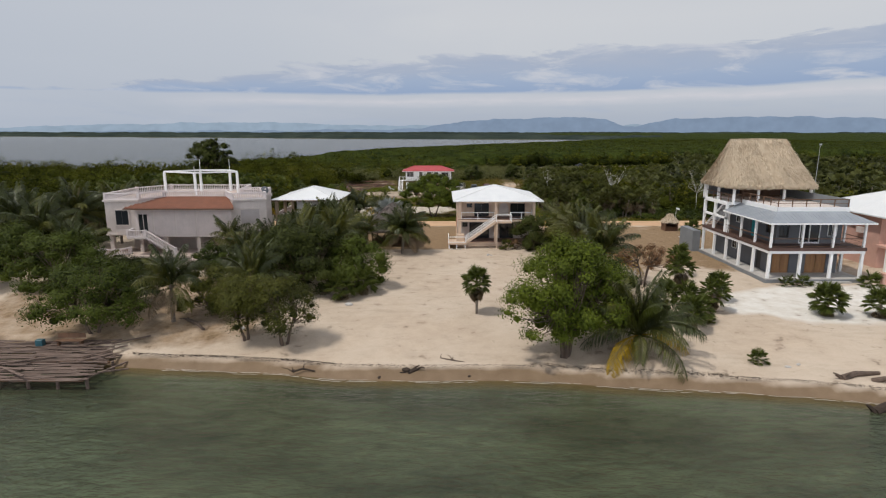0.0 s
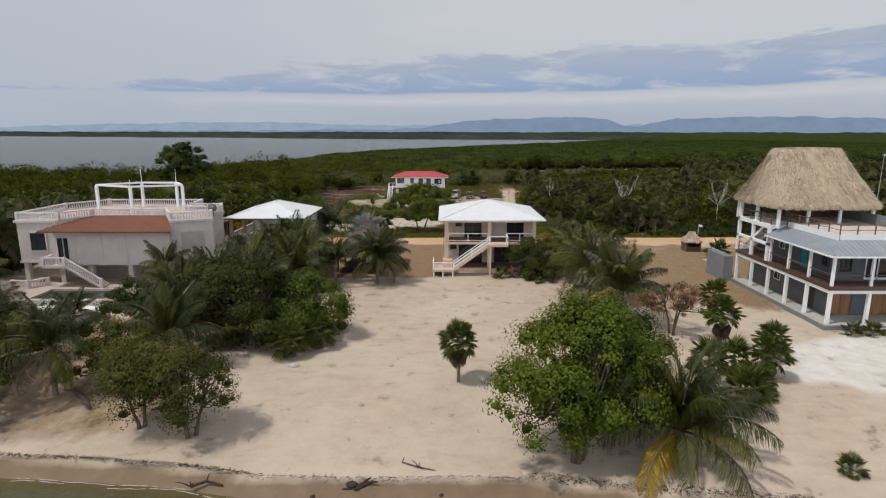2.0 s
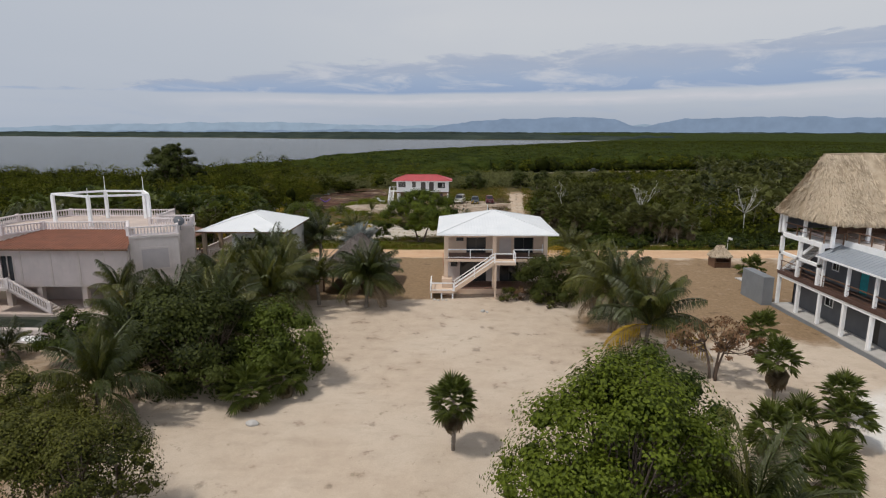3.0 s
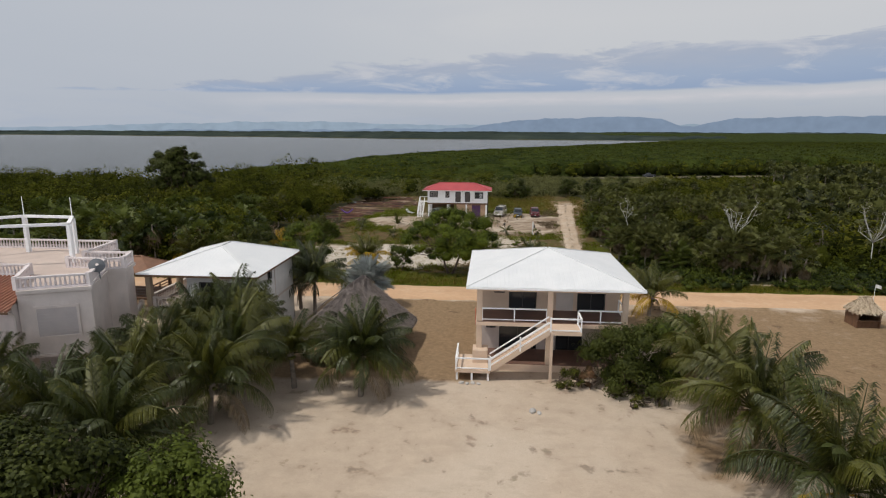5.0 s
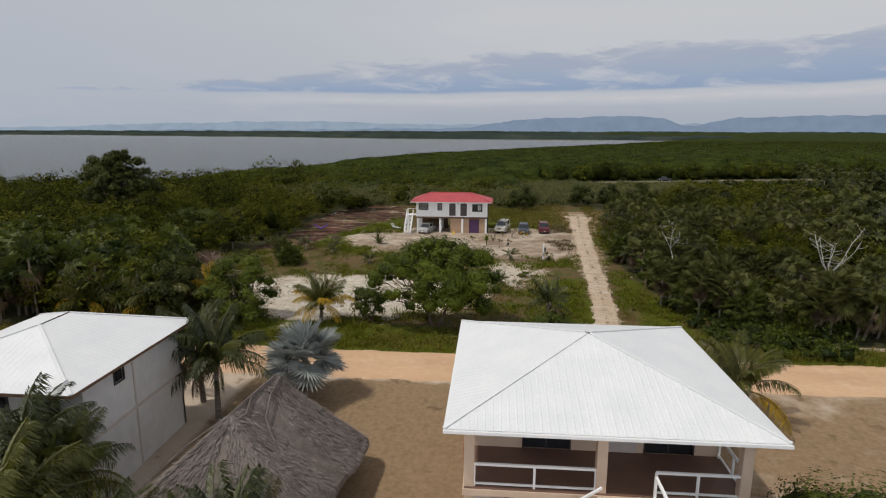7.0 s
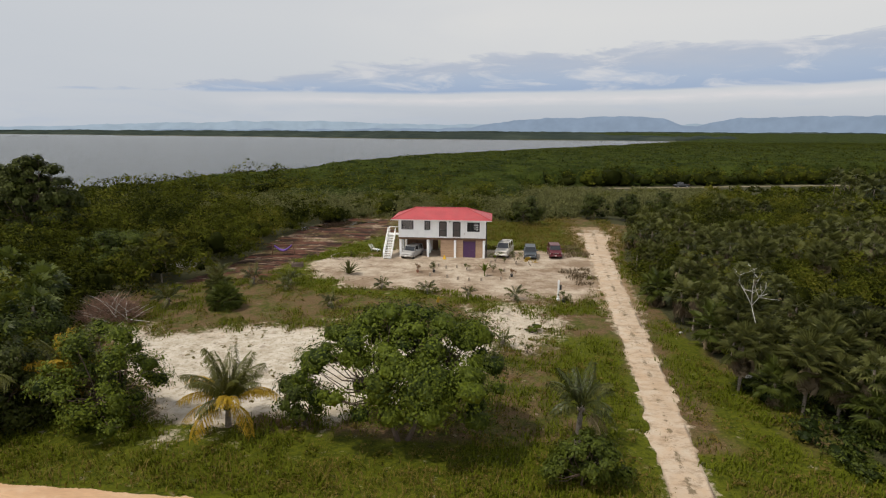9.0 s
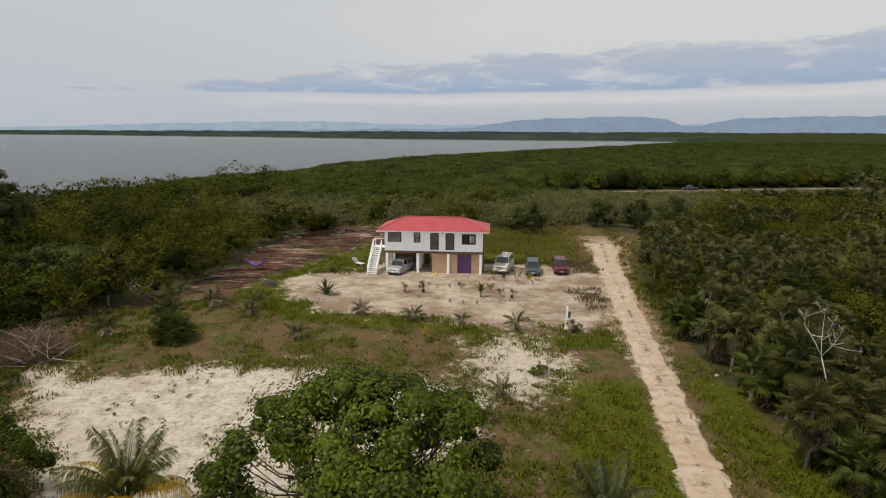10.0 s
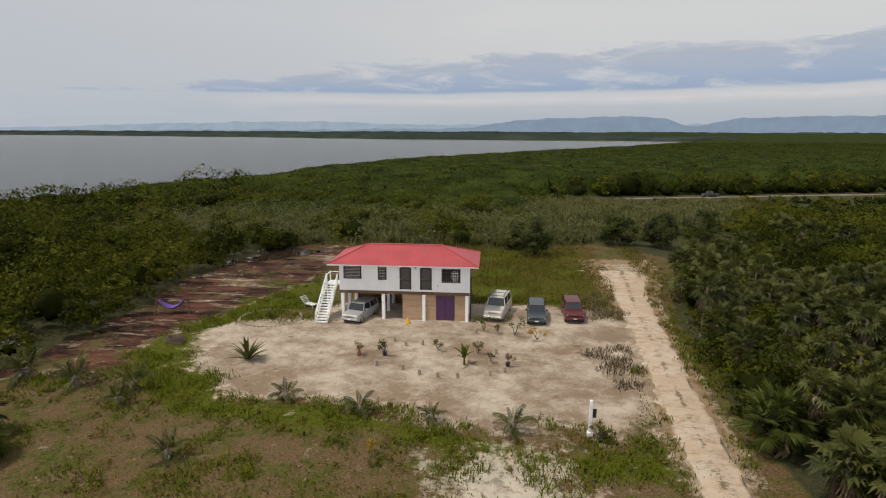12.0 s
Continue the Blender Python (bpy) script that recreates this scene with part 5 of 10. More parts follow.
def stairs_y(parent, y0, y1, x0, x1, z0, z1, n, material, name="stairs"):
    bm = bmesh.new()
    rise, go = (z1 - z0) / n, (y1 - y0) / n
    for x in (x0 + 0.025, x1 - 0.025):
        beam(bm, (x, y0, z0 + 0.06), (x, y1, z1 - 0.03), 0.05, 0.28)
    st = part(name, bm, material, parent)
    for k in range(n):
        a, b = sorted((y0 + go * k, y0 + go * (k + 1)))
        z = z0 + rise * (k + 1)
        part("step", boxes((x0 + 0.05, x1 - 0.05, a - 0.02, b + 0.02, z - 0.06, z)), material, st)
    return st


# ---------------------------------------------------------------- the house with the white pyramid roof
def middle_house():
    h = thing("beach_house", (7.6, 79.9, 1.6), "two-storey peach plaster house with a white hipped metal roof", "house")
    hip_roof(h, 1.4, 13.92, 79.55, 92.15, 8.12, 7.55, 7.75, 85.9, 86.1, 9.78, M_WHITE_ROOF, M_WHITE, 0.3)
    part("gutter", boxes((1.37, 13.95, 79.43, 79.54, 7.97, 8.09)), M_WHITE, h)
    # upper floor, lower floor
    part("upper_slab", boxes((2.1, 12.95, 79.85, 91.5, 5.15, 5.42)), M_PEACH, h)
    part("balcony_floor", boxes((2.16, 12.9, 79.9, 83.0, 5.424, 5.46)), M_FLOOR_RED, h)
    part("plinth", boxes((2.1, 12.95, 79.9, 91.5, 1.2, 2.2)), M_PEACH, h)
    part("porch_floor", boxes((2.16, 12.9, 79.95, 83.0, 2.204, 2.24)), M_FLOOR_RED, h)
    up = [(3.5, 4.15, 6.85, 7.45), (4.6, 6.6, 5.46, 7.5), (9.8, 11.8, 5.46, 7.5)]
    wall_y(h, 2.1, 12.95, 83.0, 5.46, 7.98, up, M_PEACH, name="front_wall")
    lo = [(2.9, 3.5, 4.0, 4.5), (3.9, 6.7, 2.24, 4.5), (8.3, 10.2, 2.24, 4.5)]
    wall_y(h, 2.1, 12.95, 83.0, 2.24, 5.15, lo, M_CREAM, name="lower_front_wall")
    wall_x(h, 83.16, 91.34, 2.1, 2.2, 7.98, [], M_PEACH, name="side_wall")
    wall_x(h, 83.16, 91.34, 12.79, 2.2, 7.98, [(86, 87.4, 6.2, 7.3)], M_PEACH, name="side_wall")
    window_x(h, 86, 87.4, 6.2, 7.3, 12.95, 1)
    wall_y(h, 2.1, 12.95, 91.34, 2.2, 7.98, [], M_PEACH, name="back_wall")
    window_y(h, *up[0], 83.0)
    window_y(h, *lo[0], 83.0)
    for xa, xb, za, zb in (up[1], up[2], lo[1], lo[2]):
        d = part("sliding_door", boxes((xa, xb, 83.08, 83.12, za, zb)), M_GLASS, h, "dark glazed sliding door")
        m = (xa + xb) / 2
        part("door_frame", boxes((xa - 0.05, xa, 82.96, 83.1, za, zb), (xb, xb + 0.05, 82.96, 83.1, za, zb), (xa - 0.05, xb + 0.05, 82.96, 83.1, zb, zb + 0.06), (m - 0.03, m + 0.03, 83.03, 83.078, za, zb)), M_FRAME, d)
    # arched niche and white lower panel
    bm = bmesh.new()
    arc = [(8.15, 5.47), (9.45, 5.47)] + [(8.8 + 0.65 * math.cos(a), 6.75 + 0.65 * math.sin(a)) for a in [math.pi * k / 10 for k in range(11)]]
    lo_, hi_ = [bm.verts.new((x, 82.97, z)) for x, z in arc], [bm.verts.new((x, 82.999, z)) for x, z in arc]
    bm.faces.new(lo_)
    for i in range(len(arc)):
        j = (i + 1) % len(arc)
        bm.faces.new((lo_[i], lo_[j], hi_[j], hi_[i]))
    part("arched_panel", bm, M_CREAM, h)
    bm = bmesh.new()
    tube(bm, [(4.0, 82.92, 7.6), (4.0, 82.8, 7.55), (4.0, 82.8, 7.45)], 0.04, 0.07, 6)
    part("wall_lamp", bm, M_BLACK, h)
    for x in (2.35, 7.4, 12.7):
        part("column", boxes((x - 0.2, x + 0.2, 79.95, 80.35, 5.46, 7.96), bevel=0.015), M_PEACH, h)
        part("lower_column", boxes((x - 0.2, x + 0.2, 79.95, 80.35, 2.24, 5.15), bevel=0.015), M_PEACH, h)
    part("pier", boxes((1.9, 3.0, 79.4, 80.6, 1.4, 3.4), bevel=0.02), M_PEACH, h)
    part("beam", boxes((2.15, 12.9, 79.98, 80.32, 7.72, 7.96)), M_PEACH, h)
    # railings, stairs and landings
    rail(h, [(2.55, 80.05, 5.46), (7.2, 80.05, 5.46)], 0.95, M_WHITE, 2.4)
    rail(h, [(9.45, 80.05, 5.46), (12.55, 80.05, 5.46)], 0.95, M_WHITE, 1.6)
    rail(h, [(12.85, 80.1, 5.46), (12.85, 82.9, 5.46)], 0.95, M_WHITE, 1.4)
    part("landing", boxes((7.25, 9.45, 78.05, 79.84, 5.2, 5.42)), M_PEACH, h)
    rail(h, [(7.3, 78.12, 5.42), (9.38, 78.12, 5.42), (9.38, 79.8, 5.42)], 0.95, M_WHITE, 1.4)
    part("landing_post", boxes((7.3, 7.5, 78.1, 78.3, 1.2, 5.2)), M_PEACH, h)
    stairs_x(h, 3.2, 7.25, 78.05, 79.35, 2.45, 5.42, 17, M_PEACH)
    bm = bmesh.new()
    for hh in (0.3, 0.72):
        for y in (78.1, 79.3):
            beam(bm, (3.15, y, 2.5 + hh), (7.3, y, 5.42 + hh), 0.09, 0.08)
    for k in range(3):
        x = 3.2 + 2.05 * k
        z = 2.45 + 2.97 * k / 2
        beam(bm, (x, 78.1, z), (x, 78.1, z + 1.05), 0.1, 0.1, (0, 1, 0))
    part("stair_railing", bm, M_WHITE, h)
    part("deck", boxes((0.7, 3.2, 78.0, 81.0, 2.25, 2.45)), M_PEACH, h)
    for x in (0.85, 1.9, 3.05):
        for y in (78.15, 80.8):
            part("deck_post", boxes((x - 0.07, x + 0.07, y - 0.07, y + 0.07, 1.1, 2.25)), M_WHITE, h)
    rail(h, [(3.1, 78.08, 2.45), (0.78, 78.08, 2.45), (0.78, 80.95, 2.45)], 0.85, M_WHITE, 2.4)
    # plain meter box and coiled hose on the side
    bm = bmesh.new()
    for k in range(3):
        bmesh.ops.create_cone(bm, segments=14, radius1=0.3 - 0.05 * k, radius2=0.3 - 0.05 * k, depth=0.05, matrix=pose(1.98, 84 + 0.1 * k, 4.9 - 0.5 * k, 0, 90, 0))
    part("hose_reel", bm, surface("red_hose", (0.42, 0.10, 0.05), (0.36, 0.09, 0.05), 5, 0.5, 0.1, 40), h)


middle_house()


# ---------------------------------------------------------------- the raised house with the red roof
def red_house():
    h = thing("raised_house", (-4.1, 160.7, 1.15), "raised white boarded house with a red metal roof", "house")
    hip_roof(h, -11.35, 3.1, 160.0, 167.2, 6.82, -8.1, -0.6, 163.5, 163.7, 8.15, M_RED_ROOF, M_WHITE, 0.35, 0.14)
    x0, x1, y0, y1, z0, z1 = -10.35, 2.25, 160.7, 166.5, 4.12, 6.68
    win = [(-9.85, -8.25, 5.35, 6.5), (-6.5, -5.8, 5.3, 6.5), (-0.35, 1.3, 5.15, 6.35)]
    doors = [(-4.4, -3.42, 4.3, 6.45), (-2.42, -1.44, 4.3, 6.45)]
    wall_y(h, x0, x1, y0, z0, z1, win + doors, M_WHITE, name="front_wall")
    wall_y(h, x0, x1, y1 - 0.16, z0, z1, [], M_WHITE, name="back_wall")
    wall_x(h, y0 + 0.16, y1 - 0.16, x0, z0, z1, [(161.6, 162.5, 4.3, 6.4)], M_WHITE, name="side_wall")
    wall_x(h, y0 + 0.16, y1 - 0.16, x1 - 0.16, z0, z1, [(162.2, 163.6, 5.2, 6.4)], M_WHITE, name="side_wall")
    window_x(h, 162.2, 163.6, 5.2, 6.4, x1, 1)
    part("side_door", boxes((x0 + 0.05, x0 + 0.1, 161.6, 162.5, 4.3, 6.4)), M_WOOD, h)
    # each board of the siding
    n = 12
    dz = (z1 - z0) / n
    cuts = sorted(win + doors)
    for k in range(n):
        za, zb = z0 + dz * k, z0 + dz * (k + 1) - 0.012
        xa = x0 - 0.01
        for c in [*[c for c in cuts if c[2] - 0.08 < (za + zb) / 2 < c[3] + 0.08], (x1 + 0.01, 0, 0, 0)]:
            if c[0] - xa > 0.1:
                part("siding_board", boxes((xa, c[0] - (0.08 if c[1] else 0), y0 - 0.022, y0 - 0.004, za, zb)), M_WHITE, h)
            xa = c[1] + 0.08
    for w, mull, rows in zip(win, (1, 0, 3), (6, 6, 3)):
        window_y(h, *w, y0 - 0.02, M_FRAME, mull, rows)
    for xa, xb, za, zb in win[:2]:
        for q in range(8):
            z = za + (zb - za) * (q + 0.5) / 8
            part("louvre_slat", boxes((xa + 0.07, xb - 0.07, y0 - 0.016, y0 + 0.03, z - 0.022, z + 0.022)), M_SHUTTER, h)
    for xa, xb, za, zb in ((0.5, 1.25, 5.22, 6.28),):
        for q in range(1, 4):
            x = xa + (xb - xa) * q / 4
            part("window_bar", boxes((x - 0.018, x + 0.018, y0 - 0.034, y0 - 0.012, za, zb)), M_WHITE, h)
        for q in range(1, 4):
            z = za + (zb - za) * q / 4
            part("window_bar", boxes((xa, xb, y0 - 0.05, y0 - 0.035, z - 0.018, z + 0.018)), M_WHITE, h)
    for d in doors:
        o = part("door", boxes((d[0], d[1], y0 + 0.06, y0 + 0.1, d[2], d[3])), surface("dark_screen_door", (0.09, 0.075, 0.068), (0.075, 0.062, 0.056), 2, 0.5, 0.05, 40), h, "dark brown screened door")
        xm = (d[2] + d[3]) / 2
        part("door_frame", boxes((d[0] - 0.07, d[0] + 0.06, y0 - 0.04, y0 + 0.055, d[2], d[3]), (d[1] - 0.06, d[1] + 0.07, y0 - 0.04, y0 + 0.055, d[2], d[3]), (d[0] + 0.06, d[1] - 0.06, y0 - 0.04, y0 + 0.055, d[3] - 0.08, d[3] + 0.06), (d[0] + 0.06, d[1] - 0.06, y0 - 0.03, y0 + 0.055, xm - 0.2, xm - 0.12)), M_FRAME, o)
        part("knob", boxes((d[0] + 0.08, d[0] + 0.14, y0 - 0.02, y0 + 0.055, xm - 0.08, xm)), M_METAL, o)
    bm = bmesh.new()
    box(bm, -2.98, -2.84, y0 - 0.16, y0 - 0.03, 6.42, 6.62, 0.02)
    part("wall_lamp", bm, M_BLACK, h)
    bm = bmesh.new()
    box(bm, -0.85, -0.75, y0 - 0.06, y0 - 0.024, 4.65, 4.85, 0.01)
    part("socket_box", bm, M_CREAM, h)
    part("floor_beam", boxes((x0, x1, y0, y0 + 0.2, 3.82, 4.11), (x0, x1, 163.4, 163.6, 3.82, 4.11), (x0, x1, y1 - 0.2, y1, 3.82, 4.11), (x0, x0 + 0.2, y0 + 0.2, y1 - 0.2, 3.82, 4.11)), M_WOOD, h)
    part("floor_deck", boxes((x0, x1, y0, y1, 4.06, 4.118)), M_WOOD, h)
    for x in (-10.1, -6.1, -2.15, 2.0):
        for y in (160.88, 163.5, 166.3):
            part("stilt", boxes((x - 0.16, x + 0.16, y - 0.16, y + 0.16, 0.9, 3.82), bevel=0.02), M_WHITE, h)
    # added dark sheet closing the back, standing for the deep shade under the floor
    part("rear_screen", boxes((-10.3, -6.3, y1 - 0.1, y1 - 0.04, 1.0, 3.8), (-5.9, -5.1, y1 - 0.1, y1 - 0.04, 1.0, 3.8), (-6.26, -5.94, y1 - 0.08, y1 - 0.05, 1.0, 3.8)), M_WOOD, h, "dark board screen added under the house to deepen its shade")
    # the boarded store under the house: courses of raw boards and a double purple door
    for xa, xb in ((-4.25, -2.32), (-1.98, -0.98), (0.82, 1.83)):
        n = 9
        for k in range(n):
            za = 1.2 + 2.62 * k / n
            part("raw_board", boxes((xa, xb, 160.92, 160.95, za, za + 2.62 / n - 0.012)), M_WOOD_PALE, h)
    part("store_backing", boxes((-4.25, 1.84, 160.96, 161.0, 1.1, 3.81), (-4.25, -4.21, 161.0, 166.2, 1.1, 3.81), (1.8, 1.84, 161.0, 166.2, 1.1, 3.81)), M_WOOD, h)
    for xa, xb in ((-0.96, -0.09), (-0.07, 0.8)):
        d = part("store_door", boxes((xa, xb, 160.9, 160.94, 1.25, 3.5), (xa + 0.08, xb - 0.08, 160.88, 160.9, 1.4, 2.3), (xa + 0.08, xb - 0.08, 160.88, 160.9, 2.45, 3.4)), M_PURPLE, h, "dark purple store door")
    part("store_door_head", boxes((-1.02, 0.86, 160.86, 160.94, 3.5, 3.6)), M_PURPLE, h)
    part("under_floor", boxes((-10.4, 2.2, 160.6, 166.6, 0.9, 1.2)), M_CONCRETE, h)
    # outside stair up the side
    stairs_y(h, 158.9, 163.0, -12.35, -11.2, 1.2, 4.1, 15, M_WHITE)
    part("landing", boxes((-12.35, -10.36, 163.0, 164.4, 3.98, 4.1)), M_WHITE, h)
    bm = bmesh.new()
    for x in (-12.33, -11.22):
        beam(bm, (x, 158.85, 2.15), (x, 163.05, 5.05), 0.08, 0.1)
        beam(bm, (x, 158.85, 1.75), (x, 163.05, 4.65), 0.05, 0.07)
        for k in range(4):
            y, z = 158.95 + 4.05 * k / 3, 1.2 + 2.9 * k / 3
            beam(bm, (x, y, z), (x, y, z + 1.0), 0.09, 0.09, (0, 1, 0))
    for p in ((-12.3, 163.05), (-12.3, 164.35)):
        beam(bm, (*p, 1.1), (*p, 5.05), 0.1, 0.1, (0, 1, 0))
    beam(bm, (-12.3, 163.05, 5.0), (-12.3, 164.35, 5.0), 0.08)
    beam(bm, (-12.3, 164.35, 5.0), (-10.4, 164.35, 5.0), 0.08)
    part("stair_railing", bm, M_WHITE, h)
    part("stair_pad", boxes((-12.6, -11.0, 158.1, 159.0, 1.05, 1.22)), M_CONCRETE, h)
    bm = bmesh.new()
    box(bm, 2.27, 2.42, 161.2, 161.28, 1.3, 6.6)
    part("downpipe", bm, M_FRAME, h)


red_house()


# ---------------------------------------------------------------- the three-storey house with the thatched top
def thatch_roof(parent, x0, x1, y0, y1, z, rx0, rx1, ry, rz, material, name="thatch", thick=0.45, n=9000, seed=1, size=0.55, sag=0.25, rnd=1.2, fine=1.0, tilt=0.0):
    """A hipped thatch: a thick shaggy shell, rounded at the corners, covered with hanging palm tufts."""
    rng = np.random.default_rng(seed)
    nu, nv = 96, 14

    def edge(t):
        # around a rounded rectangle
        w, d = (x1 - x0) / 2, (y1 - y0) / 2
        cx, cy = (x0 + x1) / 2, (y0 + y1) / 2
        a = 2 * math.pi * t
        e = 2 / (2 + 6 / rnd)
        c, s = math.cos(a), math.sin(a)
        return cx + w * np.sign(c) * abs(c) ** e, cy + d * np.sign(s) * abs(s) ** e

    def point(t, v):
        ex, ey = edge(t)
        hx = min(max(ex, rx0), rx1)
        f = v - 0.6 * sag * v * (1 - v)
        ez = z + tilt * max(0.0, rx1 - ex)
        return np.array([ex + (hx - ex) * v, ey + (ry - ey) * v, ez + (rz - ez) * f])
    bm = bmesh.new()
    grid = [[bm.verts.new(point(i / nu, j / nv) + np.array([0, 0, rng.normal(0, 0.03)])) for i in range(nu)] for j in range(nv + 1)]
    low = [bm.verts.new(v.co + Vector((0, 0, -thick))) for v in grid[0]]
    cx, cy = (x0 + x1) / 2, (y0 + y1) / 2
    inn = [bm.verts.new((cx + (v.co.x - cx) * 0.9, cy + (v.co.y - cy) * 0.9, v.co.z - thick * 0.4)) for v in grid[0]]
    for i in range(nu):
        k = (i + 1) % nu
        for j in range(nv):
            bm.faces.new((grid[j][i], grid[j][k], grid[j + 1][k], grid[j + 1][i]))
        bm.faces.new((low[i], low[k], grid[0][k], grid[0][i]))
        bm.faces.new((inn[i], inn[k], low[k], low[i]))
    bm.faces.new(list(reversed(inn)))
    bmesh.ops.remove_doubles(bm, verts=bm.verts, dist=1e-3)
    ob = part(name, bm, material, parent)
    # tufts: narrow blades that hang down the slope
    rim = np.array([edge(k / 720) for k in range(721)])
    run = np.concatenate([[0], np.cumsum(np.hypot(*np.diff(rim, axis=0).T))])
    t, v = np.interp(rng.random(n) * run[-1], run, np.arange(721) / 720), 1 - np.sqrt(rng.random(n))
    v[: n // 6] = rng.random(n // 6) * 0.04
    v[n // 6: n // 4] = 0.9 + 0.1 * rng.random(n // 4 - n // 6)
    P = np.array([point(a, b) for a, b in zip(t, v)])
    Q = np.array([point(a, max(0, b - 0.03)) for a, b in zip(t, v)])
    down = unit(Q - P + np.array([0, 0, -1e-3]))
    down[v < 0.03] = unit(down[v < 0.03] + np.array([0, 0, -0.9]))
    down = unit(down + rng.normal(0, 0.22, (n, 3)))
    side = unit(np.cross(down, rng.normal(0, 1, (n, 3)) * 0.25 + np.array([0, 0, 1.0])))
    outw = np.cross(side, down)
    outw *= np.sign(outw[:, 2:3] + 1e-6)
    ln, w = size * rng.uniform(0.6, 1.4, n)[:, None], rng.uniform(0.025, 0.075, n)[:, None] * fine
    a0 = P + outw * 0.02
    b0 = P + down * ln + outw * rng.uniform(0.03, 0.14, n)[:, None] * fine
    V = np.stack([a0 - side * w, a0 + side * w, b0 + side * w * 0.5, b0 - side * w * 0.5], 1).reshape(-1, 3)
    me = mesh_arrays("thatch_fringe", V - np.array(place_of(ob)), np.arange(4 * n).reshape(-1, 4), M_STRAW if material is M_THATCH else M_STRAW_OLD)
    tf = new("thatch_fringe", me)
    tf.parent = ob
    tagged(tf, kind="stuff")
    # ridge cap
    bm = bmesh.new()
    tube(bm, [(rx0 - 0.2, ry, rz - 0.06), ((rx0 + rx1) / 2, ry, rz + 0.02), (rx1 + 0.2, ry, rz - 0.06)], 0.13 * fine, 0.13 * fine, 8)
    part("ridge_cap", bm, material, ob)
    return ob


def three_storey_house():
    h = thing("three_storey_house", (39.8, 60, 1.4), "three-storey dark grey house with white posts and a thatched roof terrace", "house")
    X0, X1, Y0, Y1 = 34.7, 44.9, 60.0, 76.0
    part("plinth", boxes((X0 - 0.2, X1 + 0.2, Y0 - 0.2, Y1 + 0.2, 0.9, 1.98)), M_GREY_LIGHT, h)
    part("ground_floor", boxes((X0 - 0.15, X1 + 0.15, Y0 - 0.15, Y1 + 0.15, 1.984, 2.06)), M_CONCRETE, h)
    cols_y = [Y0 + 0.15 + k * 3.15 for k in range(6)]
    cols_x = [X0 + 0.15 + k * 3.3 for k in range(4)]
    at = [(X0 + 0.15, y) for y in cols_y] + [(x, Y0 + 0.15) for x in cols_x[1:]] + [(X1 - 0.15, y) for y in cols_y[1:]]
    for x, y in at:
        part("ground_column", boxes((x - 0.14, x + 0.14, y - 0.14, y + 0.14, 2.06, 4.78), bevel=0.015), M_WHITE, h)
    for x, y in at:
        if not (x < X0 + 1 and y > 70):
            part("upper_column", boxes((x - 0.11, x + 0.11, y - 0.11, y + 0.11, 5.42, 8.1), bevel=0.012), M_WHITE, h)
    part("floor_beam", boxes((X0 - 0.02, X1 + 0.02, Y0 - 0.02, Y0 + 0.32, 4.78, 5.08), (X0 - 0.02, X0 + 0.32, Y0 + 0.32, Y1, 4.78, 5.08), (X1 - 0.32, X1 + 0.02, Y0 + 0.32, Y1, 4.78, 5.08)), M_WHITE, h)
    part("first_floor", boxes((X0 - 0.1, X1 + 0.1, Y0 - 0.1, Y1, 5.084, 5.42)), M_DECK, h)
    # walls of the rooms, set back under the verandas
    g_holes = [(36.6, 38.5, 2.06, 4.3), (40.3, 42.6, 2.06, 4.3)]
    wall_y(h, 36.3, 43.8, 62.6, 2.06, 4.78, g_holes, M_GREY, name="ground_front_wall")
    for a, b, c, d in g_holes:
        m = (a + b) / 2
        for u, w in ((a, m - 0.02), (m + 0.02, b)):
            o = part("panelled_door", boxes((u, w, 62.68, 62.73, c, d), (u + 0.1, w - 0.1, 62.65, 62.68, c + 0.15, c + 1.0), (u + 0.1, w - 0.1, 62.65, 62.68, c + 1.15, d - 0.12)), M_WOOD_DOOR, h, "honey-brown panelled wooden door")
    wall_x(h, 62.76, 75.9, 36.3, 2.06, 4.78, [(64.3, 65.3, 2.06, 4.2), (70, 71, 3.4, 4.3)], M_GREY, name="ground_side_wall")
    part("side_door", boxes((36.38, 36.42, 64.3, 65.3, 2.06, 4.2)), M_FRAME, h)
    window_x(h, 70, 71, 3.4, 4.3, 36.3, -1, M_WHITE)
    wall_x(h, 62.76, 75.9, 43.64, 2.06, 4.78, [], M_GREY, name="ground_side_wall")
    wall_y(h, 36.3, 43.8, 75.74, 2.06, 9.0, [], M_GREY, name="back_wall")
    u_holes = [(37.0, 37.9, 6.2, 7.6), (39.2, 41.4, 5.42, 7.6), (42.3, 43.2, 6.3, 7.6)]
    wall_y(h, 36.6, 43.8, 62.4, 5.42, 8.9, u_holes, M_GREY, name="upper_front_wall")
    window_y(h, *u_holes[0], 62.4, M_FRAME)
    window_y(h, *u_holes[2], 62.4, M_WHITE)
    o = part("glazed_door", boxes((39.2, 41.4, 62.48, 62.5, 5.42, 7.6)), M_GLASS, h, "wide dark glazed door")
    part("door_frame", boxes((39.15, 39.25, 62.38, 62.47, 5.42, 7.65), (41.35, 41.45, 62.38, 62.47, 5.42, 7.65), (40.25, 40.35, 62.4, 62.47, 5.42, 7.6), (39.25, 41.35, 62.38, 62.47, 7.55, 7.65), (39.25, 41.35, 62.4, 62.47, 5.42, 5.6)), M_WHITE, o)
    s_holes = [(63.4, 64.3, 6.4, 7.4), (66.6, 67.6, 5.42, 7.5), (70.3, 71.1, 6.6, 7.5)]
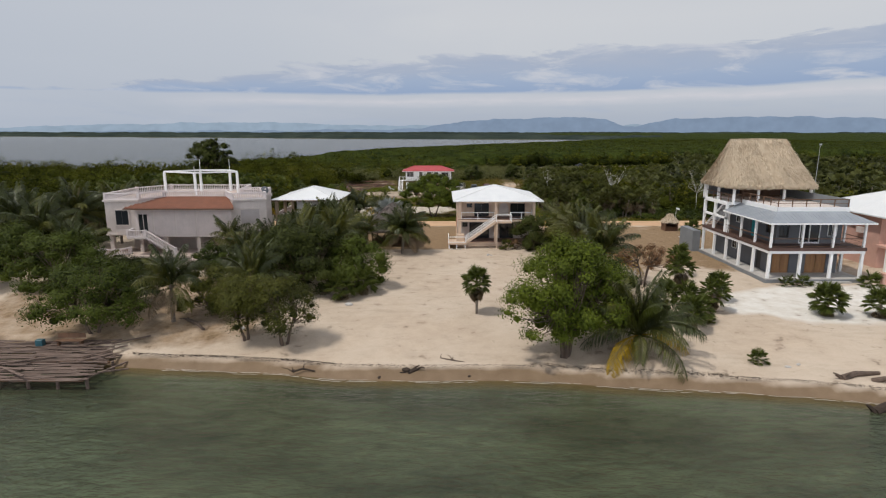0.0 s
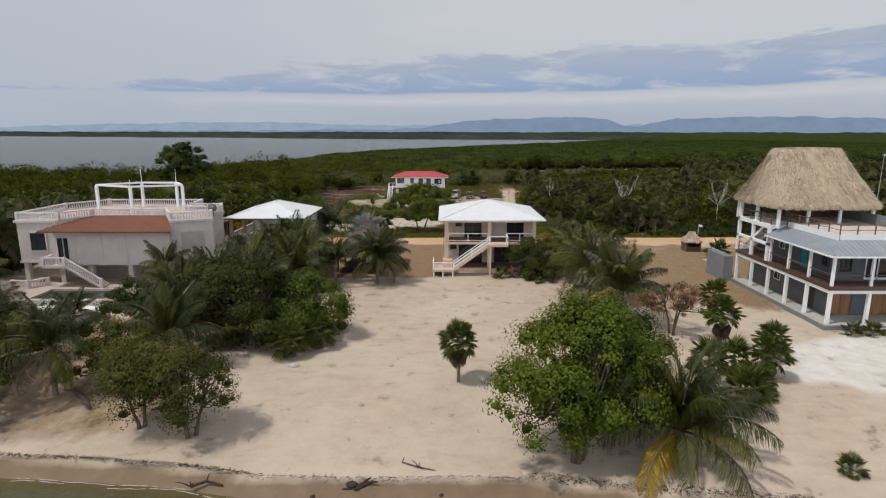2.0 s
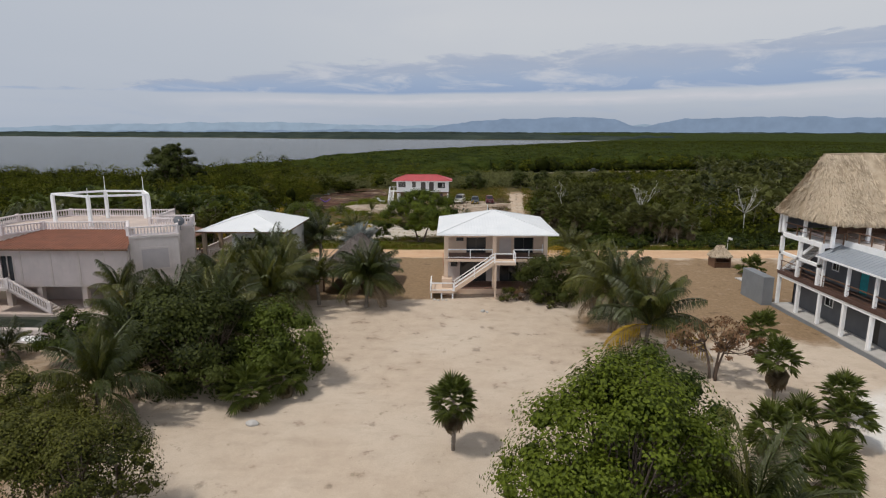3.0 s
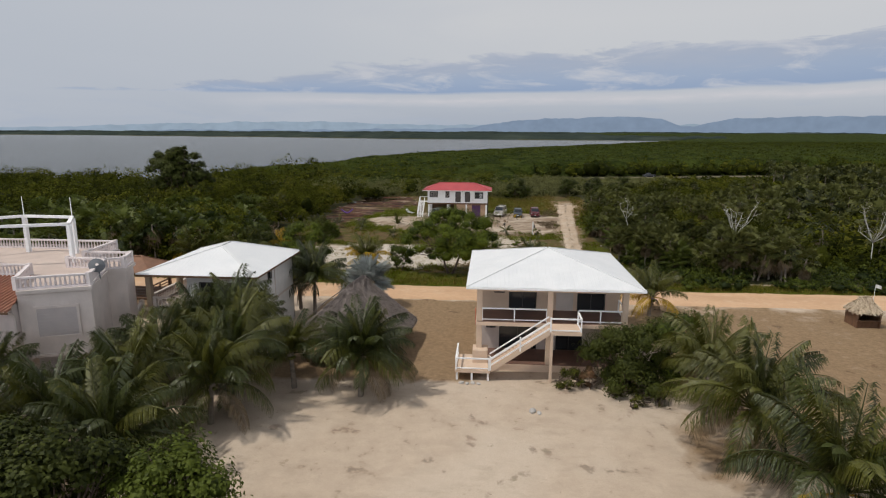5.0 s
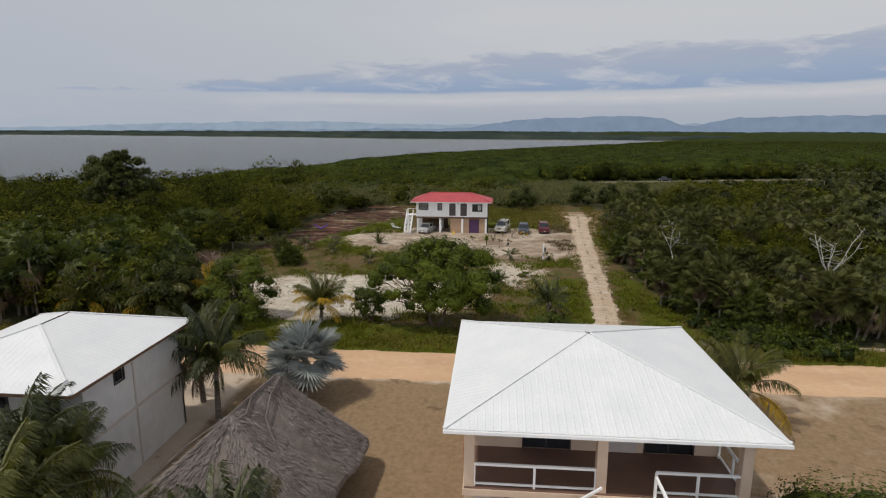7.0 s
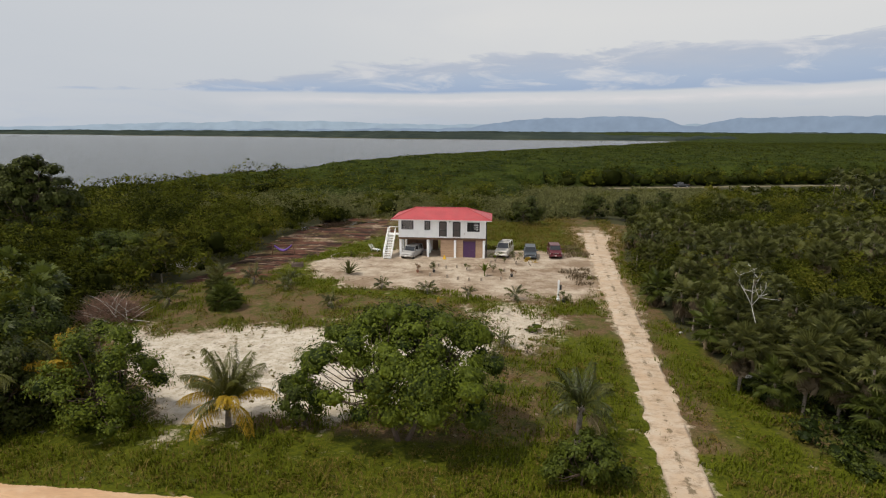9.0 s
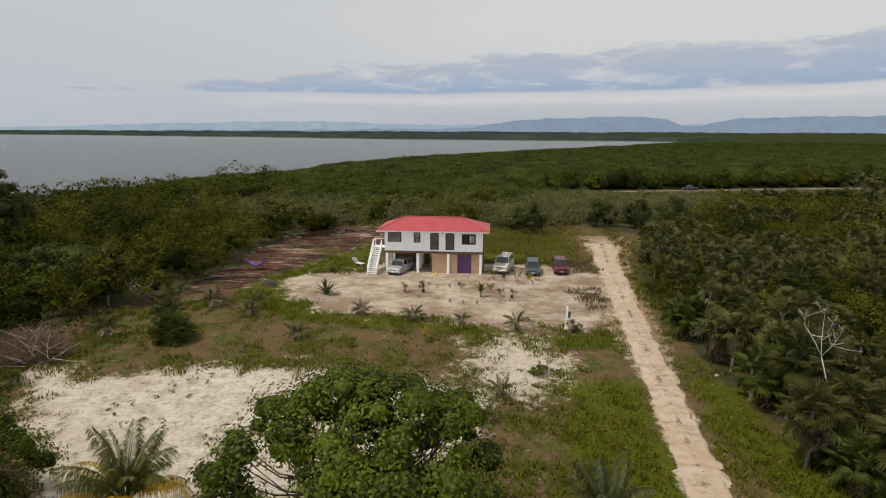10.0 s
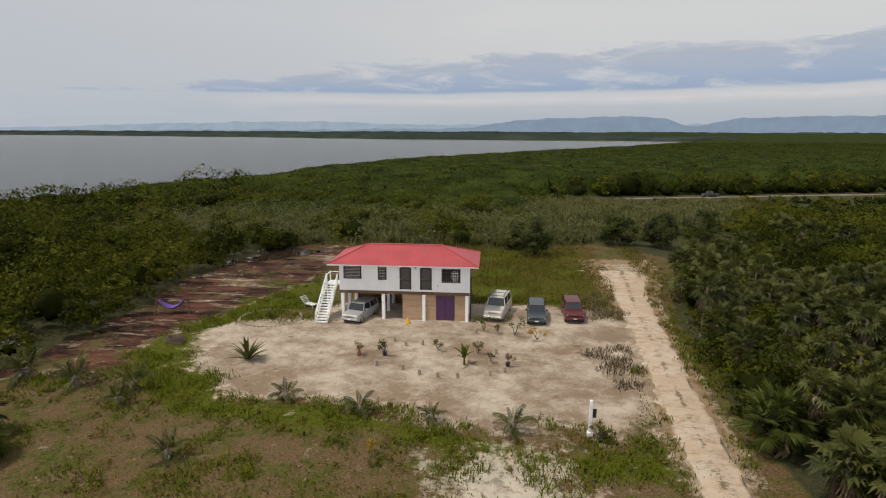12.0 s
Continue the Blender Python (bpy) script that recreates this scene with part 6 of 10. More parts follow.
    wall_x(h, 62.56, 75.7, 36.6, 5.42, 8.9, s_holes, M_GREY, name="upper_side_wall")
    window_x(h, *s_holes[0], 36.6, -1, M_FRAME)
    window_x(h, *s_holes[2], 36.6, -1, M_WHITE)
    part("turquoise_door", boxes((36.66, 36.7, 66.6, 67.6, 5.42, 7.5)), M_TURQ, h, "turquoise side door")
    wall_x(h, 62.56, 75.7, 43.64, 5.42, 8.9, [], M_GREY, name="upper_side_wall")
    # veranda railings, dark timber
    rail(h, [(X0 + 0.1, 75.8, 5.42), (X0 + 0.1, Y0 + 0.1, 5.42), (X1 - 0.1, Y0 + 0.1, 5.42), (X1 - 0.1, 68, 5.42)], 0.95, M_WOOD, 3.2, (0.12, 0.5), 0.07, bar=0.03)
    # pent roof of grey sheet round the front and one side, with ribs
    e, t = 8.12, 9.12
    o_ = [(34.3, 70.0, e), (34.3, 59.6, e), (45.5, 59.6, e), (45.5, 70.0, e)]
    i_ = [(36.5, 70.0, t), (36.5, 62.2, t), (43.6, 62.2, t), (43.6, 70.0, t)]
    bm = bmesh.new()
    for k in range(3):
        bm.faces.new([bm.verts.new(p) for p in (o_[k], o_[k + 1], i_[k + 1], i_[k])])
        bm.faces.new([bm.verts.new((p[0], p[1], p[2] - 0.06)) for p in (i_[k], i_[k + 1], o_[k + 1], o_[k])])
    part("pent_roof", bm, M_GREY_ROOF, h, "ribbed grey metal pent roof")
    for k in range(26):
        bm = bmesh.new()
        x = 34.6 + k * 0.43
        f = min(1, (x - 34.3) / 2.2, (45.5 - x) / 1.9)
        beam(bm, (x, 59.6, e + 0.01), (x, 59.6 + 2.6 * f, e + 0.01 + (t - e) * f), 0.04, 0.03)
        part("roof_rib", bm, M_GREY_ROOF, h)
    for k in range(24):
        bm = bmesh.new()
        y = 59.9 + k * 0.43
        f = min(1, (y - 59.6) / 2.6)
        beam(bm, (34.3, y, e + 0.01), (34.3 + 2.2 * f, y, e + 0.01 + (t - e) * f), 0.04, 0.03)
        part("roof_rib", bm, M_GREY_ROOF, h)
    part("pent_fascia", boxes((34.28, 45.52, 59.54, 59.6, e - 0.16, e - 0.01), (34.24, 34.3, 59.6, 70, e - 0.16, e - 0.01), (45.5, 45.56, 59.6, 70, e - 0.16, e - 0.01)), M_WHITE, h)
    part("terrace_floor", boxes((36.3, 44.0, 62.1, 76.0, 9.02, 9.38)), M_CREAM, h)
    part("terrace_edge", boxes((36.24, 44.06, 62.0, 62.1, 8.95, 9.5), (36.2, 36.3, 62.0, 69.5, 8.95, 9.5)), M_WHITE, h)
    part("side_floor", boxes((34.6, 36.3, 69.9, 76.1, 8.72, 9.1)), M_WHITE, h)
    part("side_beam", boxes((34.6, 34.9, 69.9, 76.1, 7.0, 7.25), (34.6, 34.9, 69.9, 70.2, 5.42, 8.72), (34.6, 34.9, 72.9, 73.2, 5.42, 8.72), (34.6, 34.9, 75.8, 76.1, 5.42, 11.2)), M_WHITE, h)
    rail(h, [(36.3, 69.4, 9.38), (36.35, 62.15, 9.38), (43.95, 62.15, 9.38)], 0.95, M_WOOD, 1.6, (0.5,), 0.08, bar=0.04, name="terrace_railing")
    rail(h, [(34.8, 75.9, 9.1), (34.8, 70.0, 9.1), (36.2, 69.6, 9.1)], 0.95, M_WOOD, 2.0, (0.5,), 0.08, bar=0.04, name="terrace_railing")
    part("parapet", boxes((43.95, 44.1, 62.2, 76.0, 9.38, 10.35)), M_GREY_LIGHT, h)
    for x in (35.0, 37.9, 41.0, 44.2):
        for y in (69.2, 77.0):
            part("roof_post", boxes((x - 0.13, x + 0.13, y - 0.13, y + 0.13, 8.9, 11.6), bevel=0.012), M_WHITE, h)
    part("roof_post", boxes((34.87, 35.13, 73.0, 73.26, 9.1, 11.6)), M_WHITE, h)
    part("bar_counter", boxes((38.2, 43.0, 73.5, 74.2, 9.38, 10.4), (38.0, 43.2, 73.4, 74.3, 10.4, 10.46)), M_WOOD, h, "dark bar counter in the shade")
    part("terrace_back_wall", boxes((35.4, 44.0, 76.6, 76.8, 9.38, 11.5)), M_GREY, h)
    thatch_roof(h, 34.4, 44.9, 68.2, 78.0, 11.25, 35.9, 42.6, 73.0, 16.6, M_THATCH, n=34000, seed=3, sag=0.12, size=0.42, fine=0.6)
    # back stair behind the side wall
    stairs_y(h, 75.8, 71.5, 34.95, 36.2, 5.42, 8.75, 17, M_WHITE, "back_stairs")
    part("cistern_wall", boxes((33.6, 34.6, 76.3, 80.5, 0.9, 4.5)), M_GREY_LIGHT, h)
    # front steps
    part("front_steps", boxes(*[(38.6, 43.6, 59.8 - 0.3 * (k + 1), 59.8 - 0.3 * k, 1.0, 1.98 - 0.19 * (k + 1)) for k in range(3)]), M_CONCRETE, h)
    bm = bmesh.new()
    tube(bm, [(43.9, 76.4, 9.4), (43.9, 76.4, 13.6)], 0.05, 0.03, 6)
    part("vent_pipe", bm, M_WHITE, h)
    bm = bmesh.new()
    tube(bm, [(45.3, 70.5, 1.4), (45.45, 70.5, 16.0)], 0.06, 0.03, 6)
    box(bm, 45.35, 45.6, 70.4, 70.6, 15.9, 16.1)
    solo("lamp_pole", bm, M_METAL, "slender grey metal lamp pole beside the house", "lamp pole", at=(45.3, 70.5, 1.4))


three_storey_house()


# ---------------------------------------------------------------- the salmon house beyond it
def salmon_house():
    h = thing("salmon_house", (53, 66, 1.4), "salmon plaster house with a white hipped roof", "house")
    hip_roof(h, 47.0, 60.5, 62.5, 77.0, 8.5, 52.5, 55.0, 69.5, 70.0, 11.0, M_WHITE_ROOF, M_WHITE, 0.4)
    wall_y(h, 48.0, 59.5, 65.0, 1.4, 8.35, [(49.2, 50.2, 5.9, 7.2), (52.5, 54.5, 5.4, 7.5)], M_SALMON, name="front_wall")
    window_y(h, 49.2, 50.2, 5.9, 7.2, 65.0, M_WHITE)
    window_y(h, 52.5, 54.5, 5.4, 7.5, 65.0, M_WHITE)
    wall_x(h, 65.16, 76.0, 48.0, 1.4, 8.35, [], M_SALMON, name="side_wall")
    wall_y(h, 48.0, 59.5, 75.84, 1.4, 8.35, [], M_SALMON, name="back_wall")
    wall_x(h, 65.16, 75.84, 59.34, 1.4, 8.35, [], M_SALMON, name="side_wall")
    part("veranda_floor", boxes((47.6, 59.8, 62.9, 64.99, 4.85, 5.1)), M_SALMON, h)
    for x in (47.9, 51.5, 55.5, 59.5):
        part("column", boxes((x - 0.2, x + 0.2, 63.0, 63.4, 1.4, 8.35), bevel=0.02), M_WHITE, h)
    rail(h, [(48.1, 63.1, 5.1), (59.3, 63.1, 5.1)], 0.95, M_WHITE, 2.0)
    part("air_conditioner", boxes((47.55, 47.98, 67.5, 68.4, 6.0, 6.7), bevel=0.03), M_CREAM, h)
    h.location = (56.2, 67.5, 0.85)
    bm = bmesh.new()
    box(bm, 46.3, 60, 58.0, 58.2, 0.9, 2.9)
    solo("garden_wall", bm, M_WHITE, "white rendered garden wall beside the salmon house", "wall", at=(50, 58, 1))
    bm = bmesh.new()
    box(bm, 45.7, 46.1, 58.0, 58.4, 0.9, 3.0, 0.02)
    box(bm, 45.65, 46.15, 57.95, 58.45, 3.0, 3.1, 0.02)
    solo("gate_pier", bm, M_SALMON, "salmon gate pier at the end of the wall", "pier", at=(45.9, 58.2, 1))


salmon_house()


# ---------------------------------------------------------------- the house with the roof terrace and pergola
def terrace_house():
    h = thing("terrace_house", (-33, 73, 1.8), "cream two-storey house with balustraded roof terrace and pergola", "house")
    plan = [(-42.8, 72.5), (-38.5, 72.5), (-36.6, 75.5), (-28.6, 76.0), (-26.6, 72.4), (-22.8, 74.0), (-24.6, 78.2), (-23.6, 78.9), (-24.2, 80.7), (-27.8, 80.5), (-28.3, 85.0), (-40.0, 85.0), (-42.8, 80.5)]
    bm = bmesh.new()
    poly_prism(bm, plan, 4.75, 8.9)
    part("upper_storey", bm, M_CREAM, h)
    bm = bmesh.new()
    grow = [((x + 32.7) * 1.018 - 32.7, (y - 78) * 1.03 + 78) for x, y in plan]
    poly_prism(bm, grow, 8.86, 9.08)
    poly_prism(bm, [((x + 32.7) * 1.012 - 32.7, (y - 78) * 1.02 + 78) for x, y in plan], 4.55, 4.75)
    part("cornice", bm, M_CREAM, h)
    bm = bmesh.new()
    poly_prism(bm, [((x + 32.7) * 0.985 - 32.7, (y - 78) * 0.97 + 78) for x, y in plan], 9.084, 9.12)
    part("roof_terrace", bm, M_TERRACE, h)
    # lower storey: dark openings between piers
    part("lower_core", boxes((-41.5, -27.9, 76.2, 84, 1.4, 4.55), (-27.9, -25.2, 76.2, 80.2, 1.4, 4.55)), M_MAUVE, h)
    for x, y in ((-42.5, 72.9), (-38.7, 72.9), (-35.4, 72.5), (-31.2, 72.5), (-26.7, 73.0), (-23.4, 74.3), (-24.2, 79.2), (-42.5, 80)):
        part("pier", boxes((x - 0.25, x + 0.25, y - 0.2, y + 0.3, 1.4, 4.56), bevel=0.02), M_CREAM, h)
    # the bay under its tiled roof
    holes = [(-38.4, -37.3, 4.95, 7.3)]
    wall_y(h, -38.8, -26.7, 72.0, 4.6, 8.3, holes, M_MAUVE, 0.2, "bay_wall")
    part("bay_return", boxes((-38.8, -38.6, 72.2, 75.4, 4.6, 8.3), (-26.9, -26.7, 72.2, 75.4, 4.6, 8.3)), M_MAUVE, h)
    part("bay_floor", boxes((-38.8, -26.7, 72.0, 75.6, 4.4, 4.598)), M_CREAM, h)
    for x in (-36.6, -33.8, -31.2, -28.9):
        part("pilaster", boxes((x - 0.09, x + 0.09, 71.95, 71.998, 4.6, 8.25)), M_CREAM, h)
    d = part("veranda_door", boxes((-38.4, -37.3, 72.08, 72.12, 4.95, 7.3)), M_GLASS, h, "dark glazed veranda door")
    part("door_frame", boxes((-38.48, -38.4, 71.93, 72.08, 4.95, 7.38), (-37.3, -37.22, 71.93, 72.08, 4.95, 7.38), (-38.4, -37.3, 71.93, 72.08, 7.3, 7.38), (-37.88, -37.82, 71.98, 72.078, 4.95, 7.3)), M_CREAM, d)
    bm = bmesh.new()
    e0, e1, t0, t1 = (-39.6, 70.8, 8.2), (-25.9, 70.8, 8.2), (-28.0, 75.55, 9.15), (-37.3, 75.55, 9.15)
    bm.faces.new([bm.verts.new(p) for p in (e0, e1, t0, t1)])
    bm.faces.new([bm.verts.new(p) for p in (e0, t1, (-38.6, 72.6, 8.5))])
    bm.faces.new([bm.verts.new(p) for p in (e1, (-26.8, 72.6, 8.5), t0)])
    rows = []
    for k in range(44):
        x = -39.4 + k * 0.31
        fx = min(1.0, (x + 39.6) / 2.3, (-25.9 - x) / 2.1)
        if fx > 0.05:
            rows.append((x, fx))
    tiled = part("tiled_roof", bm, M_TILE_ROOF, h, "terracotta tiled roof over the bay")
    for x, fx in rows:
        bm = bmesh.new()
        n = max(2, int(13 * fx))
        for q in range(n):
            f0, f1 = fx * q / n, fx * (q + 1.1) / n
            tube(bm, [(x, 70.8 + 4.75 * f0, 8.20 + 0.95 * f0), (x, 70.8 + 4.75 * f1, 8.225 + 0.95 * f1)], 0.085, 0.07, 6, False)
        part("barrel_tile", bm, M_TILE_ROOF, tiled)
    part("tiled_fascia", boxes((-39.62, -25.88, 70.74, 70.8, 8.05, 8.18)), M_WOOD, h)
    bm = bmesh.new()
    tube(bm, [(-26.2, 70.9, 8.1), (-26.5, 71.9, 7.7), (-26.5, 71.93, 2.0)], 0.06, 0.06, 6)
    part("downpipe", bm, M_CREAM, h)
    w = part("window", boxes((-41.5, -39.9, 72.42, 72.496, 5.9, 7.75)), M_FRAME, h)
    part("pane", boxes((-41.42, -40.74, 72.4, 72.418, 6.0, 7.65), (-40.66, -39.98, 72.4, 72.418, 6.0, 7.65)), M_GLASS, w)
    part("window_trim", boxes((-41.65, -39.75, 72.38, 72.495, 5.75, 5.9), (-41.65, -39.75, 72.38, 72.495, 7.75, 7.9), (-41.65, -41.5, 72.38, 72.495, 5.9, 7.75), (-39.9, -39.75, 72.38, 72.495, 5.9, 7.75)), M_CREAM, w)
    turn = Matrix.Translation((-26.6, 72.4, 0)) @ Matrix.Rotation(math.atan2(1.6, 3.8), 4, "Z")

    def on_corner(*rows):
        bm = boxes(*rows)
        bmesh.ops.transform(bm, matrix=turn, verts=bm.verts)
        return bm
    s = part("storm_shutter", on_corner((0.95, 3.2, -0.09, -0.004, 5.95, 7.8)), M_SHUTTER, h, "closed grey storm shutter")
    part("shutter_trim", on_corner((0.8, 3.35, -0.12, -0.005, 7.8, 7.95), (0.8, 0.95, -0.12, -0.005, 5.95, 7.8), (3.2, 3.35, -0.12, -0.005, 5.95, 7.8), (0.8, 3.35, -0.12, -0.005, 5.82, 5.95)), M_CREAM, s)
    for k in range(1, 9):
        part("shutter_lath", on_corner((0.97, 3.18, -0.1, -0.09, 5.95 + 0.205 * k, 5.965 + 0.205 * k)), M_SHUTTER, s)
    # parapet balustrades round the terrace
    z = 9.09
    ins = [((x + 32.7) * 0.99 - 32.7, (y - 78) * 0.98 + 78, z) for x, y in plan]
    for a, b in zip(ins, ins[1:] + ins[:1]):
        balustrade(h, [a, b], 0.82, M_RAIL, first=False)
    balustrade(h, [(-27.7, 78.5, z), (-24.8, 78.3, z)], 0.82, M_RAIL)
    # pergola frame
    ps = [(-38.5, 80.1), (-33.4, 77.9), (-28.4, 79.9), (-30.6, 83.2), (-34.9, 83.4)]
    for x, y in ps:
        part("pergola_post", boxes((x - 0.15, x + 0.15, y - 0.15, y + 0.15, 9.1, 12.0), bevel=0.02), M_WHITE, h)
    bm = bmesh.new()
    for a, b in zip(ps, ps[1:] + ps[:1]):
        beam(bm, (*a, 12.1), (*b, 12.1), 0.26, 0.2)
    part("pergola_beam", bm, M_WHITE, h)
    for x, y in ((-34.9, 83.4), (-30.6, 83.2), (-33.4, 77.9)):
        bm = bmesh.new()
        tube(bm, [(x, y, 12.2), (x, y, 13.7 if y > 80 else 12.9)], 0.04, 0.03, 5)
        part("rebar_rod", bm, M_WHITE, h)
    bm = bmesh.new()
    bmesh.ops.create_cone(bm, segments=16, radius1=0.5, radius2=0.1, depth=0.16, matrix=pose(-23.3, 75.5, 10.1, 60, 0, 40))
    tube(bm, [(-23.3, 75.7, 9.1), (-23.3, 75.6, 10.05)], 0.04, 0.04, 6)
    part("satellite_dish", bm, M_GREY, h, "round grey satellite dish")
    # outer stair from the bay's door
    part("stair_landing", boxes((-39.3, -37.0, 70.5, 71.95, 4.4, 4.62)), M_CREAM, h)
    stairs_x(h, -33.4, -37.0, 70.55, 71.85, 2.3, 4.6, 13, M_CREAM)
    balustrade(h, [(-39.2, 71.9, 4.62), (-39.2, 70.6, 4.62), (-37.0, 70.6, 4.62)], 0.9, M_RAIL)
    bm = bmesh.new()
    n = 16
    for k in range(n + 1):
        x, zz = -37.0 + 3.6 * k / n, 4.62 - 2.3 * k / n
        beam(bm, (x, 70.6, zz + 0.1), (x, 70.6, zz + 0.82), 0.1, 0.1, (0, 1, 0))
    beam(bm, (-37.0, 70.6, 5.5), (-33.4, 70.6, 3.2), 0.2, 0.12)
    beam(bm, (-37.0, 70.6, 4.66), (-33.4, 70.6, 2.36), 0.2, 0.12)
    beam(bm, (-33.4, 70.6, 2.2), (-33.4, 70.6, 3.35), 0.25, 0.25, (0, 1, 0))
    part("stair_balustrade", bm, M_RAIL, h)
    # pool terrace
    part("pool_deck", boxes((-43.0, -38.3, 66.3, 75.0, 1.2, 2.3), (-38.3, -27.0, 70.2, 75.0, 1.2, 2.3), (-31.0, -27.0, 66.3, 70.2, 1.2, 2.3)), M_TERRACE, h)
    part("pool_wall", boxes((-38.3, -31.0, 66.2, 66.9, 1.2, 2.24), (-38.3, -31.0, 66.9, 70.2, 1.2, 1.3)), M_CREAM, h)
    w = water_material("dark_pool_water", (0.025, 0.035, 0.03), (0.03, 0.04, 0.03), 0.05, False)
    part("pool_water", boxes((-38.28, -31.02, 66.92, 70.18, 1.31, 2.1)), w, h, "dark green pool water")
    part("pool_ledge", boxes((-38.9, -30.6, 65.0, 66.15, 1.0, 1.75)), M_WHITE, h)
    balustrade(h, [(-42.9, 66.8, 2.3), (-42.6, 70.5, 2.3), (-40.9, 70.3, 2.3), (-39.6, 71.6, 2.3)], 0.85, M_RAIL)
    balustrade(h, [(-28.6, 71.0, 2.3), (-27.1, 71.0, 2.3), (-27.1, 74.0, 2.3)], 0.85, M_RAIL)


terrace_house()


# ---------------------------------------------------------------- the white house with the porch
def porch_house():
    h = thing("porch_house", (-19, 82, 1.6), "white raised house with a white sheet roof and porch", "house")
    hip_roof(h, -24.3, -14.6, 81.0, 91.2, 8.05, -19.55, -19.4, 85.4, 87.5, 9.5, M_WHITE_ROOF, M_WOOD, 0.3, 0.18)
    wall_y(h, -21.0, -15.2, 82.4, 1.6, 7.9, [(-19.9, -18.9, 5.9, 7.1), (-17.6, -16.4, 5.9, 7.1)], M_OFFWHITE, name="front_wall")
    window_y(h, -19.9, -18.9, 5.9, 7.1, 82.4)
    window_y(h, -17.6, -16.4, 5.9, 7.1, 82.4)
    wall_x(h, 82.56, 90.5, -15.36, 1.6, 7.9, [(84.6, 85.3, 6.9, 7.6)], M_OFFWHITE, name="side_wall")
    window_x(h, 84.6, 85.3, 6.9, 7.6, -15.2, 1)
    part("wall_band", boxes((-15.2, -15.15, 86.0, 86.1, 1.6, 7.9), (-15.2, -15.14, 82.5, 90.5, 4.9, 5.05)), M_CREAM, h)
    wall_x(h, 82.56, 90.5, -21.0, 1.6, 7.9, [(84, 85, 5.25, 7.3)], M_OFFWHITE, name="porch_wall")
    part("porch_door", boxes((-20.95, -20.9, 84, 85, 5.25, 7.3)), M_WOOD, h)
    wall_y(h, -21.0, -15.2, 90.34, 1.6, 7.9, [], M_OFFWHITE, name="back_wall")
    part("porch_floor", boxes((-24.1, -21.01, 81.4, 90.5, 5.0, 5.2), (-21.01, -19.8, 81.4, 82.39, 5.0, 5.2)), M_TERRACE, h)
    for y in (81.6, 86, 90.2):
        part("porch_column", boxes((-23.85, -23.45, y - 0.18, y + 0.22, 1.5, 7.88), bevel=0.02), surface("tan_column_%d" % y, (0.40, 0.31, 0.22), (0.36, 0.28, 0.2), 1, 0.8, 0.1, 30), h)
    balustrade(h, [(-23.9, 82.2, 5.2), (-23.9, 90.0, 5.2)], 0.9, M_CREAM)
    balustrade(h, [(-23.2, 81.5, 5.2), (-20.0, 81.5, 5.2)], 0.9, M_CREAM)
    stairs_y(h, 77.6, 81.4, -25.3, -24.1, 1.7, 5.2, 18, M_TERRACE, "porch_stairs")
    balustrade(h, [(-24.2, 81.3, 5.0), (-24.2, 80.0, 4.0)], 0.85, M_CREAM)
    part("stair_wall", boxes((-25.3, -24.1, 79.5, 81.4, 1.5, 3.4)), M_TERRACE, h)


porch_house()


def kiosk():
    k = thing("garden_kiosk", (-30.4, 90.6, 1.6), "open timber kiosk with a brown sheet roof", "kiosk")
    hip_roof(k, -33.2, -27.8, 88.4, 92.8, 6.2, -31.2, -29.8, 90.5, 90.7, 7.3, M_BROWN_ROOF, M_WOOD, 0.35)
    for x in (-32.7, -28.3):
        for y in (88.9, 92.3):
            part("post", boxes((x - 0.12, x + 0.12, y - 0.12, y + 0.12, 1.4, 6.1)), M_WOOD, k)
    part("deck", boxes((-33.0, -28.0, 88.6, 92.6, 3.6, 3.8)), M_WOOD, k)
    rail(k, [(-32.7, 92.3, 3.8), (-32.7, 88.9, 3.8), (-28.3, 88.9, 3.8), (-28.3, 92.3, 3.8)], 0.95, M_WOOD, 2.0, (0.15, 0.4, 0.65), 0.1)


kiosk()


